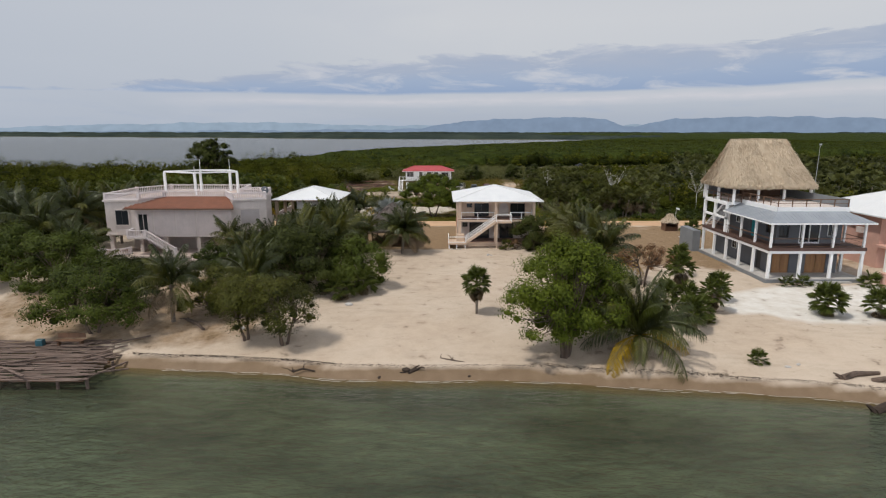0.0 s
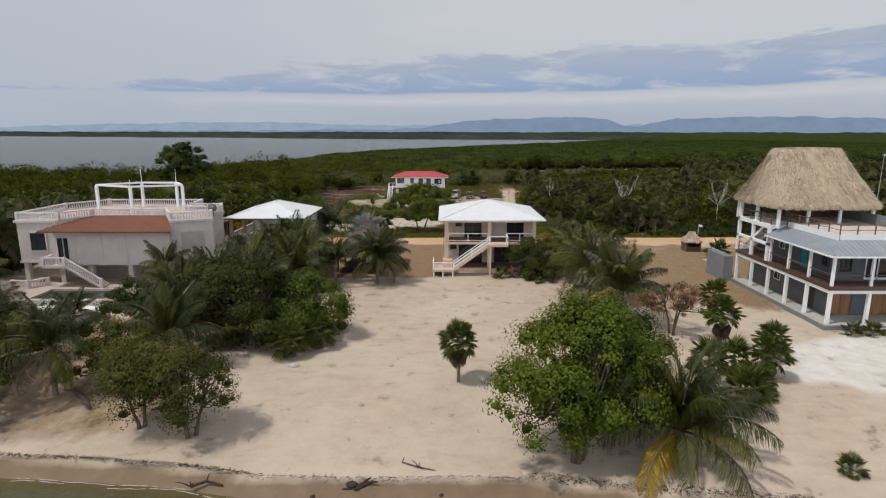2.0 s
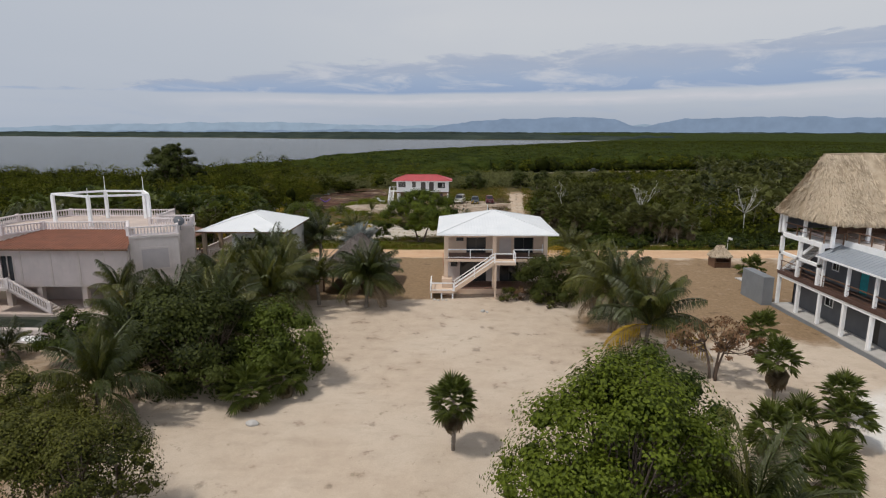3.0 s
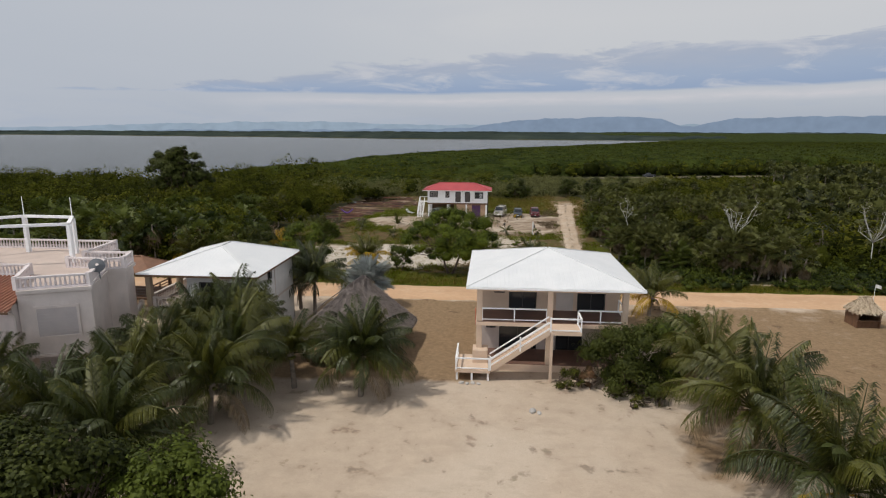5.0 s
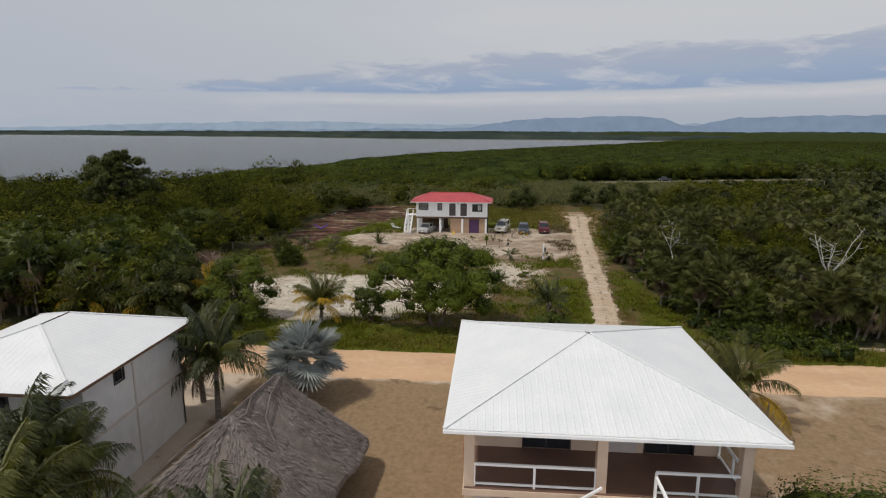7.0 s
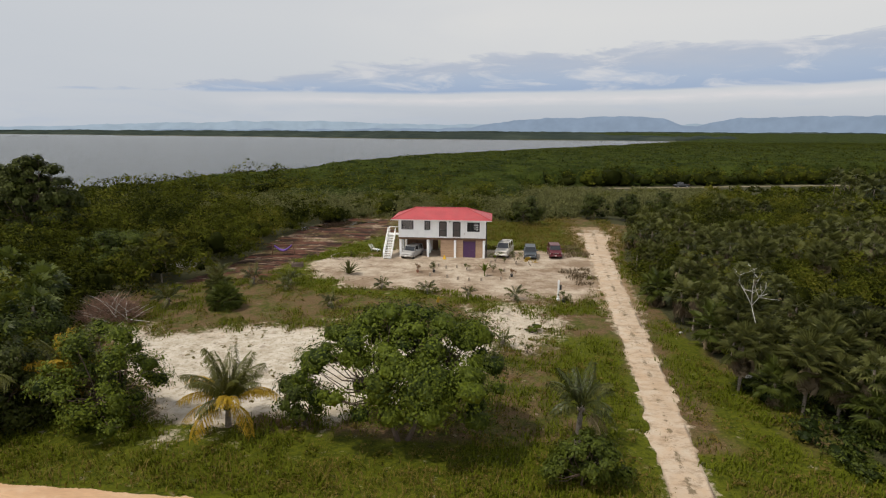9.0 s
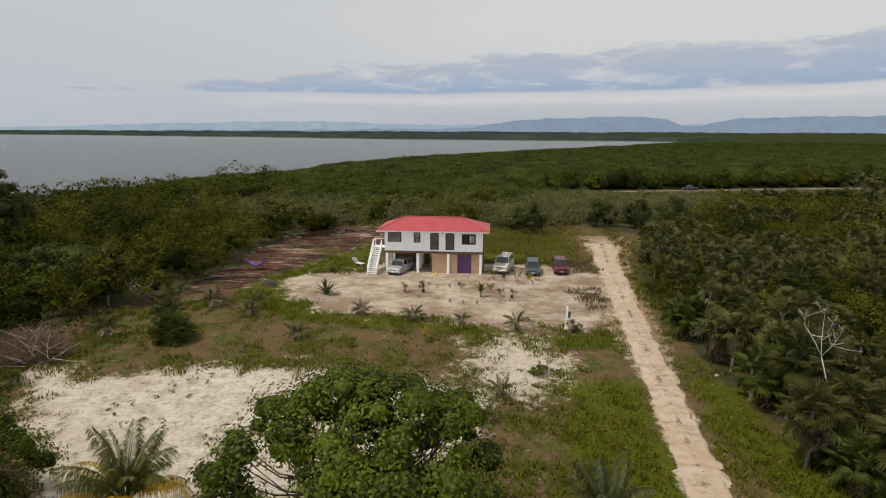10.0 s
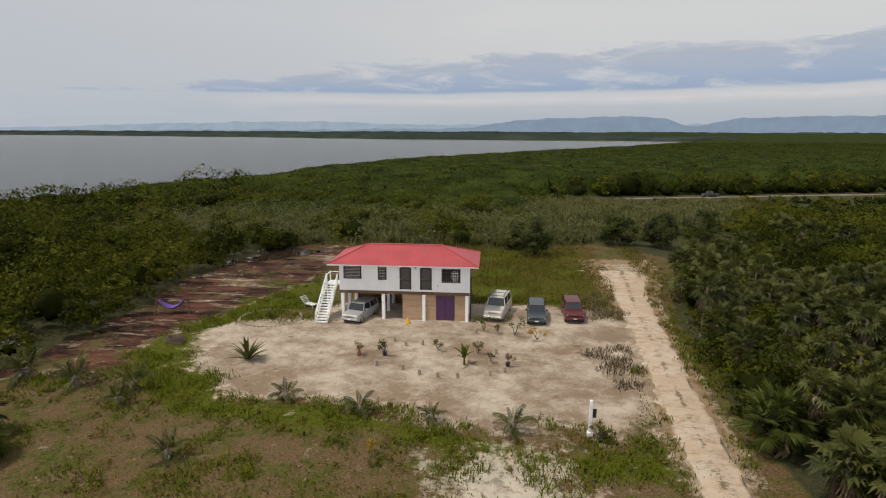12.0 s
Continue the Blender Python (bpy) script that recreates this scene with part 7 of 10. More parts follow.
def palapa():
    """Built square to its own ridge, then turned: the ridge runs from the front end to the peak."""
    px, py = -7.41, 85.6
    p = thing("palapa", (px, py, 1.6), "open shelter with a steep hipped roof of weathered grey palm thatch", "palapa")
    p.rotation_euler = (0, 0, radians(84))
    thatch_roof(p, px - 7.0, px + 2.1, py - 4.2, py + 3.5, 3.3, px - 4.2, px - 0.1, py, 7.2, M_THATCH_OLD, thick=0.34, n=52000, seed=8, size=0.26, rnd=0.9, sag=0.05, fine=0.4, tilt=0.12)
    for dx in (-5.6, -2.4, 0.9):
        for dy in (-3.2, 2.7):
            bm = bmesh.new()
            tube(bm, [(px + dx, py + dy, 1.2), (px + dx, py + dy, 4.0)], 0.11, 0.1, 8)
            part("post", bm, M_WOOD, p)
    # bound stems laid over the ridge and down the near slope
    for pts in ([(0.9, -0.7, 6.3), (0.0, -0.2, 7.16), (-1.6, -0.5, 6.95), (-3.0, -0.95, 6.55), (-3.7, -1.7, 5.9)], [(-0.2, 0, 7.24), (-2.2, 0.0, 7.28), (-4.2, 0.05, 7.22), (-5.4, 1.3, 6.35), (-6.5, 2.6, 5.1)],
                [(-2.4, 0.0, 7.26), (-3.6, -0.4, 7.0), (-4.6, -0.1, 7.0), (-5.3, 0.6, 6.5)]):
        bm = bmesh.new()
        tube(bm, [(px + a, py + b, c + 0.04) for a, b, c in pts], 0.045, 0.03, 6)
        part("binding_stem", bm, M_THATCH_OLD, p)
    part("table", boxes((px - 3.2, px - 1.2, py - 0.6, py + 0.6, 2.3, 2.36), (px - 3.1, px - 3.0, py - 0.5, py - 0.4, 1.5, 2.3), (px - 1.4, px - 1.3, py - 0.5, py - 0.4, 1.5, 2.3), (px - 3.1, px - 3.0, py + 0.4, py + 0.5, 1.5, 2.3), (px - 1.4, px - 1.3, py + 0.4, py + 0.5, 1.5, 2.3)), M_WOOD, p)


palapa()


def hut():
    x, y = 37.1, 93.3
    h = thing("roadside_hut", (x, y, 1.5), "tiny timber hut with a pointed palm thatch", "hut")
    part("wall", boxes((x - 1.0, x - 0.9, y - 0.9, y + 0.9, 1.4, 3.2), (x + 0.9, x + 1.0, y - 0.9, y + 0.9, 1.4, 3.2), (x - 0.9, x + 0.9, y + 0.8, y + 0.9, 1.4, 3.2), (x - 0.9, x + 0.9, y - 0.9, y - 0.8, 1.4, 2.3)), M_WOOD, h)
    for dx in (-0.95, 0.95):
        part("post", boxes((x + dx - 0.07, x + dx + 0.07, y - 0.97, y - 0.83, 1.4, 3.3)), M_WOOD, h)
    part("counter", boxes((x - 1.05, x + 1.05, y - 1.1, y - 0.75, 2.3, 2.36)), M_WOOD, h)
    thatch_roof(h, x - 1.15, x + 1.15, y - 1.1, y + 1.1, 3.2, x - 0.35, x + 0.35, y, 4.35, M_THATCH, thick=0.2, n=1800, seed=11, size=0.3, rnd=2, fine=0.7)
    bm = bmesh.new()
    tube(bm, [(x + 1.2, y + 0.8, 1.5), (x + 1.25, y + 0.8, 5.3)], 0.03, 0.02, 5)
    for k in range(4):
        a, b = x + 1.26 + 0.14 * k, x + 1.26 + 0.14 * (k + 1)
        bm.faces.new([bm.verts.new(p) for p in ((a, y + 0.8 + 0.05 * math.sin(k * 2), 5.0 - 0.04 * k), (b, y + 0.8 + 0.05 * math.sin(k * 2 + 2), 4.96 - 0.04 * k), (b, y + 0.8 + 0.05 * math.sin(k * 2 + 2), 5.3 - 0.05 * k), (a, y + 0.8 + 0.05 * math.sin(k * 2), 5.3 - 0.04 * k))])
    part("flag", bm, M_WHITE, h, "small white flag on a pole")


hut()


# ---------------------------------------------------------------- the broken jetty
def jetty():
    rng = random.Random(5)
    j = thing("broken_jetty", (-29.5, 41, 0), "collapsed weathered wooden jetty at the water's edge", "jetty")
    for k in range(46):
        u = k / 45
        y = 37.0 + 7.6 * u
        left, right = -37.0 - 1.5 * u, -24.6 - 1.2 * u * (1 if u > 0.4 else 0.4) + rng.uniform(-0.8, 0.5)
        x = left
        while x < right - 1:
            ln = min(rng.uniform(2.5, 4.5), right - x)
            bm = bmesh.new()
            z = 0.75 + 0.012 * (x + 31) * 0 + 0.05 * math.sin(x * 0.9 + u * 5) + rng.uniform(-0.03, 0.05)
            tilt = rng.uniform(-0.09, 0.09) + (0.25 if rng.random() < 0.08 else 0)
            beam(bm, (x, y - 0.06 * ln * tilt * 8, z), (x + ln - 0.05, y + rng.uniform(-0.05, 0.05) + 0.3 * tilt, z + rng.uniform(-0.06, 0.10)), 0.15, 0.04)
            if rng.random() > 0.06:
                part("plank", bm, M_WOOD_GREY, j)
            else:
                bm.free()
            x += ln
    for k in range(9):
        bm = bmesh.new()
        x, y, a = rng.uniform(-36, -25), rng.uniform(38, 44), rng.uniform(-0.6, 0.9)
        ln = rng.uniform(2, 4)
        beam(bm, (x, y, 0.95), (x + ln * math.cos(a), y + ln * math.sin(a), 0.95 + rng.uniform(-0.1, 0.2)), 0.2, 0.06)
        part("loose_plank", bm, M_WOOD_GREY, j)
    for k in range(7):
        for y in (37.3, 40.5, 43.8):
            x = -37 + k * 2.05
            bm = bmesh.new()
            tube(bm, [(x, y, -1.4), (x + 0.03, y, 0.72)], 0.12, 0.11, 7)
            part("pile", bm, M_WOOD_GREY, j)
    for y in (37.3, 40.5, 43.8):
        bm = bmesh.new()
        beam(bm, (-37.5, y, 0.62), (-24.9, y, 0.62), 0.14, 0.16)
        part("bearer", bm, M_WOOD, j)
    for k, (a, b) in enumerate((((-25.0, 37.2), (-24.2, 41.5)), ((-24.6, 38.5), (-23.4, 40.2)), ((-25.3, 41.5), (-23.8, 43.5)))):
        bm = bmesh.new()
        beam(bm, (*a, 0.7), (*b, 0.25), 0.16, 0.08)
        part("fallen_beam", bm, M_WOOD_GREY, j)
    # a cooler and an upturned bench on it
    b = thing("bench", (-29.8, 43.5, 0.8), "dark painted bench on the broken jetty", "bench")
    part("seat", boxes((-30.8, -28.6, 43.3, 43.75, 1.2, 1.27)), M_WOOD, b)
    for x in (-30.6, -28.8):
        part("leg", boxes((x - 0.06, x + 0.06, 43.35, 43.7, 0.78, 1.2)), M_WOOD, b)
    part("backrest", boxes((-30.8, -28.6, 43.78, 43.84, 1.35, 1.75)), M_WOOD, b)
    bm = bmesh.new()
    box(bm, -32.4, -31.8, 43.3, 43.75, 0.78, 1.3, 0.04)
    solo("cooler_box", bm, surface("blue_green_plastic", (0.03, 0.10, 0.12), (0.03, 0.08, 0.1), 4, 0.4, 0.05, 40), "dark blue-green cooler box on the jetty", "box", at=(-32.1, 43.5, 0.78))


jetty()


# ---------------------------------------------------------------- trees
def gz(x, y):
    return float(ground_z(x, y))


def broadleaf(name, label, category, x, y, h, rx, ry, lo, material, leaf=0.24, n=6000, clumps=26, stems=2, seed=0, off=(0, 0), bark=None, group="", spread=0.35, bare=False, ragged=1.0, core=0.48):
    """A tree with forking stems, limbs out to every clump and thousands of single leaves. lo: the crown's lowest leaves."""
    rng = np.random.default_rng(seed)
    r = random.Random(seed)
    z0 = gz(x, y) - 0.05
    t = thing(name, (x, y, z0), label, category, group)
    clumps, n = int(clumps * (1 if bare else 1.35)), int(n * (1 if bare else 1.1))
    rz = (h - lo) / 2
    # clumps spread over an uneven egg, some standing out of it
    f = rng.uniform(0.04, 0.97, clumps) ** 0.9
    a = np.arange(clumps) * 2.39996 + rng.uniform(-0.5, 0.5, clumps)
    lobes = 1 + ragged * (0.22 * np.sin(2 * a + seed) + 0.16 * np.sin(3 * a + seed * 2.1 + 3 * f))
    wide = (0.38 + 0.62 * np.sin(np.pi * np.clip(f * 0.86 + 0.12, 0, 1)) ** 0.8) * lobes
    q = np.sqrt(rng.uniform(0.0, 1.0, clumps)) * 0.85
    cen = np.stack([off[0] * (0.3 + f) + np.cos(a) * rx * wide * q, off[1] * (0.3 + f) + np.sin(a) * ry * wide * q, lo + f * (h - lo) * (1 - 0.22 * q ** 2) - 0.1], 1)
    cen[:, 2] += rng.normal(0, 0.05 * rz, clumps)
    cr = np.clip(min(rx, rz * 1.2) * 0.34, 0.12, 1.0) * rng.uniform(0.5, 1.35, clumps)
    # stems and limbs
    bark = bark or M_BARK
    heads = []
    bm = bmesh.new()
    for k in range(stems):
        an = 2 * math.pi * (k + r.random() * 0.6) / stems
        s = spread * (1 if stems > 1 else 0.3)
        b0 = Vector((0.22 * math.cos(an) * (stems > 1), 0.22 * math.sin(an) * (stems > 1), -0.15))
        p1 = Vector((s * math.cos(an) * 1.2 + off[0] * 0.2, s * math.sin(an) * 1.2 + off[1] * 0.2, lo * 0.55 + 0.25))
        p2 = Vector((s * 2.6 * math.cos(an) + off[0] * 0.55, s * 2.6 * math.sin(an) + off[1] * 0.55, lo + rz * 0.7))
        rad = 0.05 + 0.016 * h
        tube(bm, [b0, (b0 + p1) / 2 + Vector((r.uniform(-0.1, 0.1), r.uniform(-0.1, 0.1), 0)), p1, p2], rad, rad * 0.5, 7)
        heads.append((p1, p2))
    part("trunk", bm, bark, t, world=False, smooth=True)
    for k in range(clumps):
        e = Vector(cen[k])
        p1, p2 = min(heads, key=lambda q: (q[1] - e).length)
        s = p1 + (p2 - p1) * r.uniform(0.35, 1.0)
        m = (s + e) / 2 + Vector((r.uniform(-0.2, 0.2), r.uniform(-0.2, 0.2), -0.12 * (e - s).length))
        bm = bmesh.new()
        tube(bm, [s, m, e], 0.022 + 0.005 * h, 0.015, 5)
        for _ in range(3 if bare else 1):
            tip = e + Vector((r.gauss(0, 1), r.gauss(0, 1), r.gauss(0, 0.7))).normalized() * float(cr[k]) * 0.9
            tube(bm, [m + (e - m) * 0.6, (e + tip) / 2 + Vector((0, 0, 0.06)), tip], 0.018, 0.008, 4)
        part("branch", bm, bark, t, world=False, smooth=True)
    per = rng.choice(clumps, n, p=cr ** 2 / (cr ** 2).sum())
    dd = ball_points(rng, n)
    dd[:, 2] = np.where(dd[:, 2] < -0.5, -dd[:, 2], dd[:, 2])
    ph = rng.uniform(0, 6.28, (clumps, 3))[per]
    wob = 1 + 0.20 * np.sin(3 * dd[:, 0] + ph[:, 0]) * np.sin(3 * dd[:, 1] + ph[:, 1]) + 0.12 * np.sin(5 * dd[:, 2] + ph[:, 2])
    P = cen[per] + dd * (cr[per] * wob * rng.uniform(0.15, 1.0, n) ** 0.55)[:, None] * np.array([1.12, 1.12, 0.85])
    ok = P[:, 2] > 0.08
    P, dd, per = P[ok], dd[ok], per[ok]
    tone_c = rng.uniform(-0.30, 0.06, clumps)
    out = unit(P - np.array([off[0], off[1], lo + rz * 0.7])) * 0.6 + dd * 0.8
    V, F = leaves(rng, P, out * 1.2, leaf, 0.62, 0.30, 0.65)
    pieces = [(V, F, np.repeat(tone_c[per], 4))]
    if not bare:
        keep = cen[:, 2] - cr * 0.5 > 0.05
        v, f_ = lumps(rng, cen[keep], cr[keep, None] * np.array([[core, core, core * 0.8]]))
        # inner lumps slightly darker than the leaves, painting shade inside the crown
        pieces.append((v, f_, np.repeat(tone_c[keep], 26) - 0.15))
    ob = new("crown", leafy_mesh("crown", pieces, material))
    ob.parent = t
    return t


def frond_mesh(name, length, rise, droop, leaflet, material, seed, pairs=36, dead=False):
    """A coconut frond along +x: it leaves at rise degrees and bends down by droop; two rows of narrow leaflets sweep forward and hang."""
    r = random.Random(seed)
    pts, p, n = [], Vector((0, 0, 0)), 12
    side = r.uniform(-0.25, 0.25)
    for k in range(n + 1):
        a = radians(rise - droop * (k / n) ** 1.35)
        pts.append(p + Vector((0, side * (k / n) ** 2, 0)))
        p = p + Vector((math.cos(a), 0, math.sin(a))) * (length / n)
    bm = bmesh.new()
    tube(bm, pts, 0.05, 0.010, 4, False)
    twist = r.uniform(-0.5, 0.5)
    for k in range(pairs):
        s = 0.16 + 0.84 * (k + r.uniform(-0.4, 0.4)) / pairs
        f = max(0.0, min(n - 0.001, s * n))
        i = int(f)
        c = pts[i].lerp(pts[i + 1], f - i)
        d = (pts[i + 1] - pts[i]).normalized()
        across = Vector((0, 1, 0))
        up = d.cross(across) * -1
        ln = leaflet * (0.35 + 0.75 * math.sin(math.pi * min(1, (s * 0.78 + 0.16)))) * r.uniform(0.8, 1.12)
        for sd in (-1, 1):
            if r.random() < 0.06:
                continue
            out = (across * sd * r.uniform(0.5, 0.72) + d * r.uniform(0.5, 0.85) + up * (0.30 + twist * sd * 0.4)).normalized()
            m = c + out * ln * 0.45
            e = m + (out * 0.55 + Vector((0, 0, -1)) * r.uniform(0.45, 1.3) * (1.5 if dead else 1)).normalized() * ln * 0.6
            w = d * 0.024 + up * 0.013
            v = [bm.verts.new(q) for q in (c, m + w, m - w, e)]
            bm.faces.new((v[0], v[1], v[2]))
            bm.faces.new((v[2], v[1], v[3]))
    return mesh_of(name, bm, material)


FRONDS = {}
for key, mt in (("green", M_FROND), ("bright", M_FROND_BRIGHT), ("yellow", M_FROND_YELLOW), ("dead", M_FROND_DEAD)):
    FRONDS[key] = [frond_mesh("frond_%s" % key, 3.6, ri, dr, 1.05, mt, 10 + q, 92, key == "dead") for q, (ri, dr) in enumerate(((86, 44), (72, 76), (50, 90), (24, 84)))]


def coconut(x, y, trunk, size, n=18, seed=0, lean=(0, 0), label="", kinds=("green",), dead=2, group="coconut palms", yellow=0, name="coconut_palm"):
    r = random.Random(seed)
    trunk, size, n = trunk * 0.86, size * 1.16, n + 5
    z0 = gz(x, y) - 0.1
    t = thing(name, (x, y, z0), label or "coconut palm with long arching green fronds on a grey trunk", "palm", group)
    bm = bmesh.new()
    k = 9
    pts = [(lean[0] * (i / k) ** 1.6, lean[1] * (i / k) ** 1.6, trunk * i / k) for i in range(k + 1)]
    tube(bm, pts, 0.19, 0.13, 9)
    for i in range(k * 3):
        f = i / (k * 3)
        px, py = lean[0] * f ** 1.6, lean[1] * f ** 1.6
        tube(bm, [(px, py, trunk * f), (px, py, trunk * f + 0.05)], 0.205 - 0.06 * f, 0.195 - 0.06 * f, 9, False)
    bmesh.ops.create_icosphere(bm, subdivisions=1, radius=0.26, matrix=pose(pts[-1][0], pts[-1][1], trunk))
    part("trunk", bm, M_PALM_TRUNK, t, world=False)
    for i in range(r.randint(2, 6)):
        bm = bmesh.new()
        a = r.uniform(0, 6.28)
        bmesh.ops.create_icosphere(bm, subdivisions=1, radius=0.12, matrix=pose(pts[-1][0] + 0.26 * math.cos(a), pts[-1][1] + 0.26 * math.sin(a), trunk - 0.2) @ Matrix.Diagonal((1, 1, 1.25, 1)))
        part("coconut", bm, M_FROND_BRIGHT, t, world=False, smooth=True)
    for i in range(n):
        f = i / (n - 1)
        shape = min(3, int(f * 3.6 + r.uniform(-0.3, 0.3)) if f * 3.6 > 0.3 else 0)
        key = r.choice(kinds)
        if key == "green" and r.random() < 0.22:
            key = "bright"
        if f > 0.72 and r.random() < 0.4:
            key = "bright"
        if i >= n - yellow:
            key = "yellow"
        m = pose(pts[-1][0], pts[-1][1], trunk + 0.08, 0, 0, i * 137.5 + r.uniform(-14, 14)) @ pose(0.1, 0, 0, r.uniform(-14, 14), r.uniform(-8, 8) + (10 if f > 0.85 else 0), 0)
        s = size / 3.6 * r.uniform(0.86, 1.1) * (0.8 if i < 3 else 1)
        alike("frond", FRONDS[key][shape], t, m @ Matrix.Diagonal((s, s, s, 1)))
    for i in range(dead):
        m = pose(pts[-1][0], pts[-1][1], trunk - 0.05, 0, 0, r.uniform(0, 360)) @ pose(0.1, 0, 0, r.uniform(-20, 20), r.uniform(25, 50), 0)
        s = size / 3.6 * 0.85
        alike("dry_frond", FRONDS["dead"][3], t, m @ Matrix.Diagonal((s, s, s, 1)), "drooping dry brown frond")
    return t


def fan_mesh(name, material, seed, stalk=0.9, blade=0.8, rays=20, spread=250, fold=0.25, droop=0.25):
    """A palmate leaf on its stalk, along +x."""
    r = random.Random(seed)
    bm = bmesh.new()
    c = Vector((stalk, 0, 0))
    tube(bm, [(0, 0, 0), (stalk * 0.5, 0, 0.05), (stalk, 0, 0)], 0.018, 0.012, 4, False)
    for k in range(rays):
        a = radians(-spread / 2 + spread * (k + 0.5) / rays)
        d = Vector((math.cos(a), math.sin(a), 0))
        s = Vector((-math.sin(a), math.cos(a), 0))
        ln = blade * (0.75 + 0.3 * math.cos(a / 1.6)) * r.uniform(0.92, 1.08)
        up = Vector((0, 0, fold * (1 - math.cos(a)) * 0.3))
        m = c + d * ln * 0.6 + up * ln
        e = c + d * ln + up * ln * 0.6 + Vector((0, 0, -droop * ln * r.uniform(0.4, 1.2)))
        w = s * ln * math.tan(radians(spread / rays / 2)) * 0.5
        v = [bm.verts.new(q) for q in (c, m + w, e, m - w)]
        bm.faces.new((v[0], v[1], v[2]))
        bm.faces.new((v[0], v[2], v[3]))
    return mesh_of(name, bm, material)


FANS = {"green": fan_mesh("fan_green", M_FAN, 1), "olive": fan_mesh("fan_olive", M_FAN_OLIVE, 2), "silver": fan_mesh("fan_silver", M_FAN_SILVER, 3, 1.1, 1.15, 26, 290, 0.5, 0.08),
        "dead": fan_mesh("fan_dead", M_FROND_DEAD, 4, 0.8, 0.75, 14, 200, 0.2, 0.9)}


def fan_palm(x, y, trunk, size, n=26, seed=0, key="green", label="", skirt=6, group="thatch palms", name="thatch_palm", r0=0.09):
    r = random.Random(seed)
    z0 = gz(x, y) - 0.05
    t = thing(name, (x, y, z0), label or "small fan-leaved thatch palm standing in the sand", "palm", group)
    bm = bmesh.new()
    tube(bm, [(0, 0, -0.1), (r.uniform(-0.1, 0.1), r.uniform(-0.1, 0.1), trunk * 0.5), (0, 0, trunk)], r0 * 1.2, r0, 8)
    for i in range(int(trunk / 0.18)):
        tube(bm, [(0, 0, 0.18 * i), (0, 0, 0.18 * i + 0.06)], r0 * 1.35, r0 * 1.15, 8, False)
    part("trunk", bm, M_PALM_TRUNK, t, world=False)
    for i in range(n):
        f = i / max(1, n - 1)
        el = 78 - 105 * f + r.uniform(-10, 10)
        m = pose(0, 0, trunk + 0.1 - 0.25 * f, 0, 0, i * 137.5 + r.uniform(-12, 12)) @ pose(0.03, 0, 0, r.uniform(-25, 25), -el, 0)
        s = size * r.uniform(0.85, 1.1)
        alike("leaf", FANS[key], t, m @ Matrix.Diagonal((s, s, s, 1)))
    for i in range(skirt):
        m = pose(0, 0, trunk - 0.2 - 0.06 * i, 0, 0, i * 111 + r.uniform(-20, 20)) @ pose(0.05, 0, 0, 0, r.uniform(50, 78), 0)
        s = size * 0.9
        alike("dry_leaf", FANS["dead"], t, m @ Matrix.Diagonal((s, s, s, 1)), "hanging dry brown leaf")
    return t


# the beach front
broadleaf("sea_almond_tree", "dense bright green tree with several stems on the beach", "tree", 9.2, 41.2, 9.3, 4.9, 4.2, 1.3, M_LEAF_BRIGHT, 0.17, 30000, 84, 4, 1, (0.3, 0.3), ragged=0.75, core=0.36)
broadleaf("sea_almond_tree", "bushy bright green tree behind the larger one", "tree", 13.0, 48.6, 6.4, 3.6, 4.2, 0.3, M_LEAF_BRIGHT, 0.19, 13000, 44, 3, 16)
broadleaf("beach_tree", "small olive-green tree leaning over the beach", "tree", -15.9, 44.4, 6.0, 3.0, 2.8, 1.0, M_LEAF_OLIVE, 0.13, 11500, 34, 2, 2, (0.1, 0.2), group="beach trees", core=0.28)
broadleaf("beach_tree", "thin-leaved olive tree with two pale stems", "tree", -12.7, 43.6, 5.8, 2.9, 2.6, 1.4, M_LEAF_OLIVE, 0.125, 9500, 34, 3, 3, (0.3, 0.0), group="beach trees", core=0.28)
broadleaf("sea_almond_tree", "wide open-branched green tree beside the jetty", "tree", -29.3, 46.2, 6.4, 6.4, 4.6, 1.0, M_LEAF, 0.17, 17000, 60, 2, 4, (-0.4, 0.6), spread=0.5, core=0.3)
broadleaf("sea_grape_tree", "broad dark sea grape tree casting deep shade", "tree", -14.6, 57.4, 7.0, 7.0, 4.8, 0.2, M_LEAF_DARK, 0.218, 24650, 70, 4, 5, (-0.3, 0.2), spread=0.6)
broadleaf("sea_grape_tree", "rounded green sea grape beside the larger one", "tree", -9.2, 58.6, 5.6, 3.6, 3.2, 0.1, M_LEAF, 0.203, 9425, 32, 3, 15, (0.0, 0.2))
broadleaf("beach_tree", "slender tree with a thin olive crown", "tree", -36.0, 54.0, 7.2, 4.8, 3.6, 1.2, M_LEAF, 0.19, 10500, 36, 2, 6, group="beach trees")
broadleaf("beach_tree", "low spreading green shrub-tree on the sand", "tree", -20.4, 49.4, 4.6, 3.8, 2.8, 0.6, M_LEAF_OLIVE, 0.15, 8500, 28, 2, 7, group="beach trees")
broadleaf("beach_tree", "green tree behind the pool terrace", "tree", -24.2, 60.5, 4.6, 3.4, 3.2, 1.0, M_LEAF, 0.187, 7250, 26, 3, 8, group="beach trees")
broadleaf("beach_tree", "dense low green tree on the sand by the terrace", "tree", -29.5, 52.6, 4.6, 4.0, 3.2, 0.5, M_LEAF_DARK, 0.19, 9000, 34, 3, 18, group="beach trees")
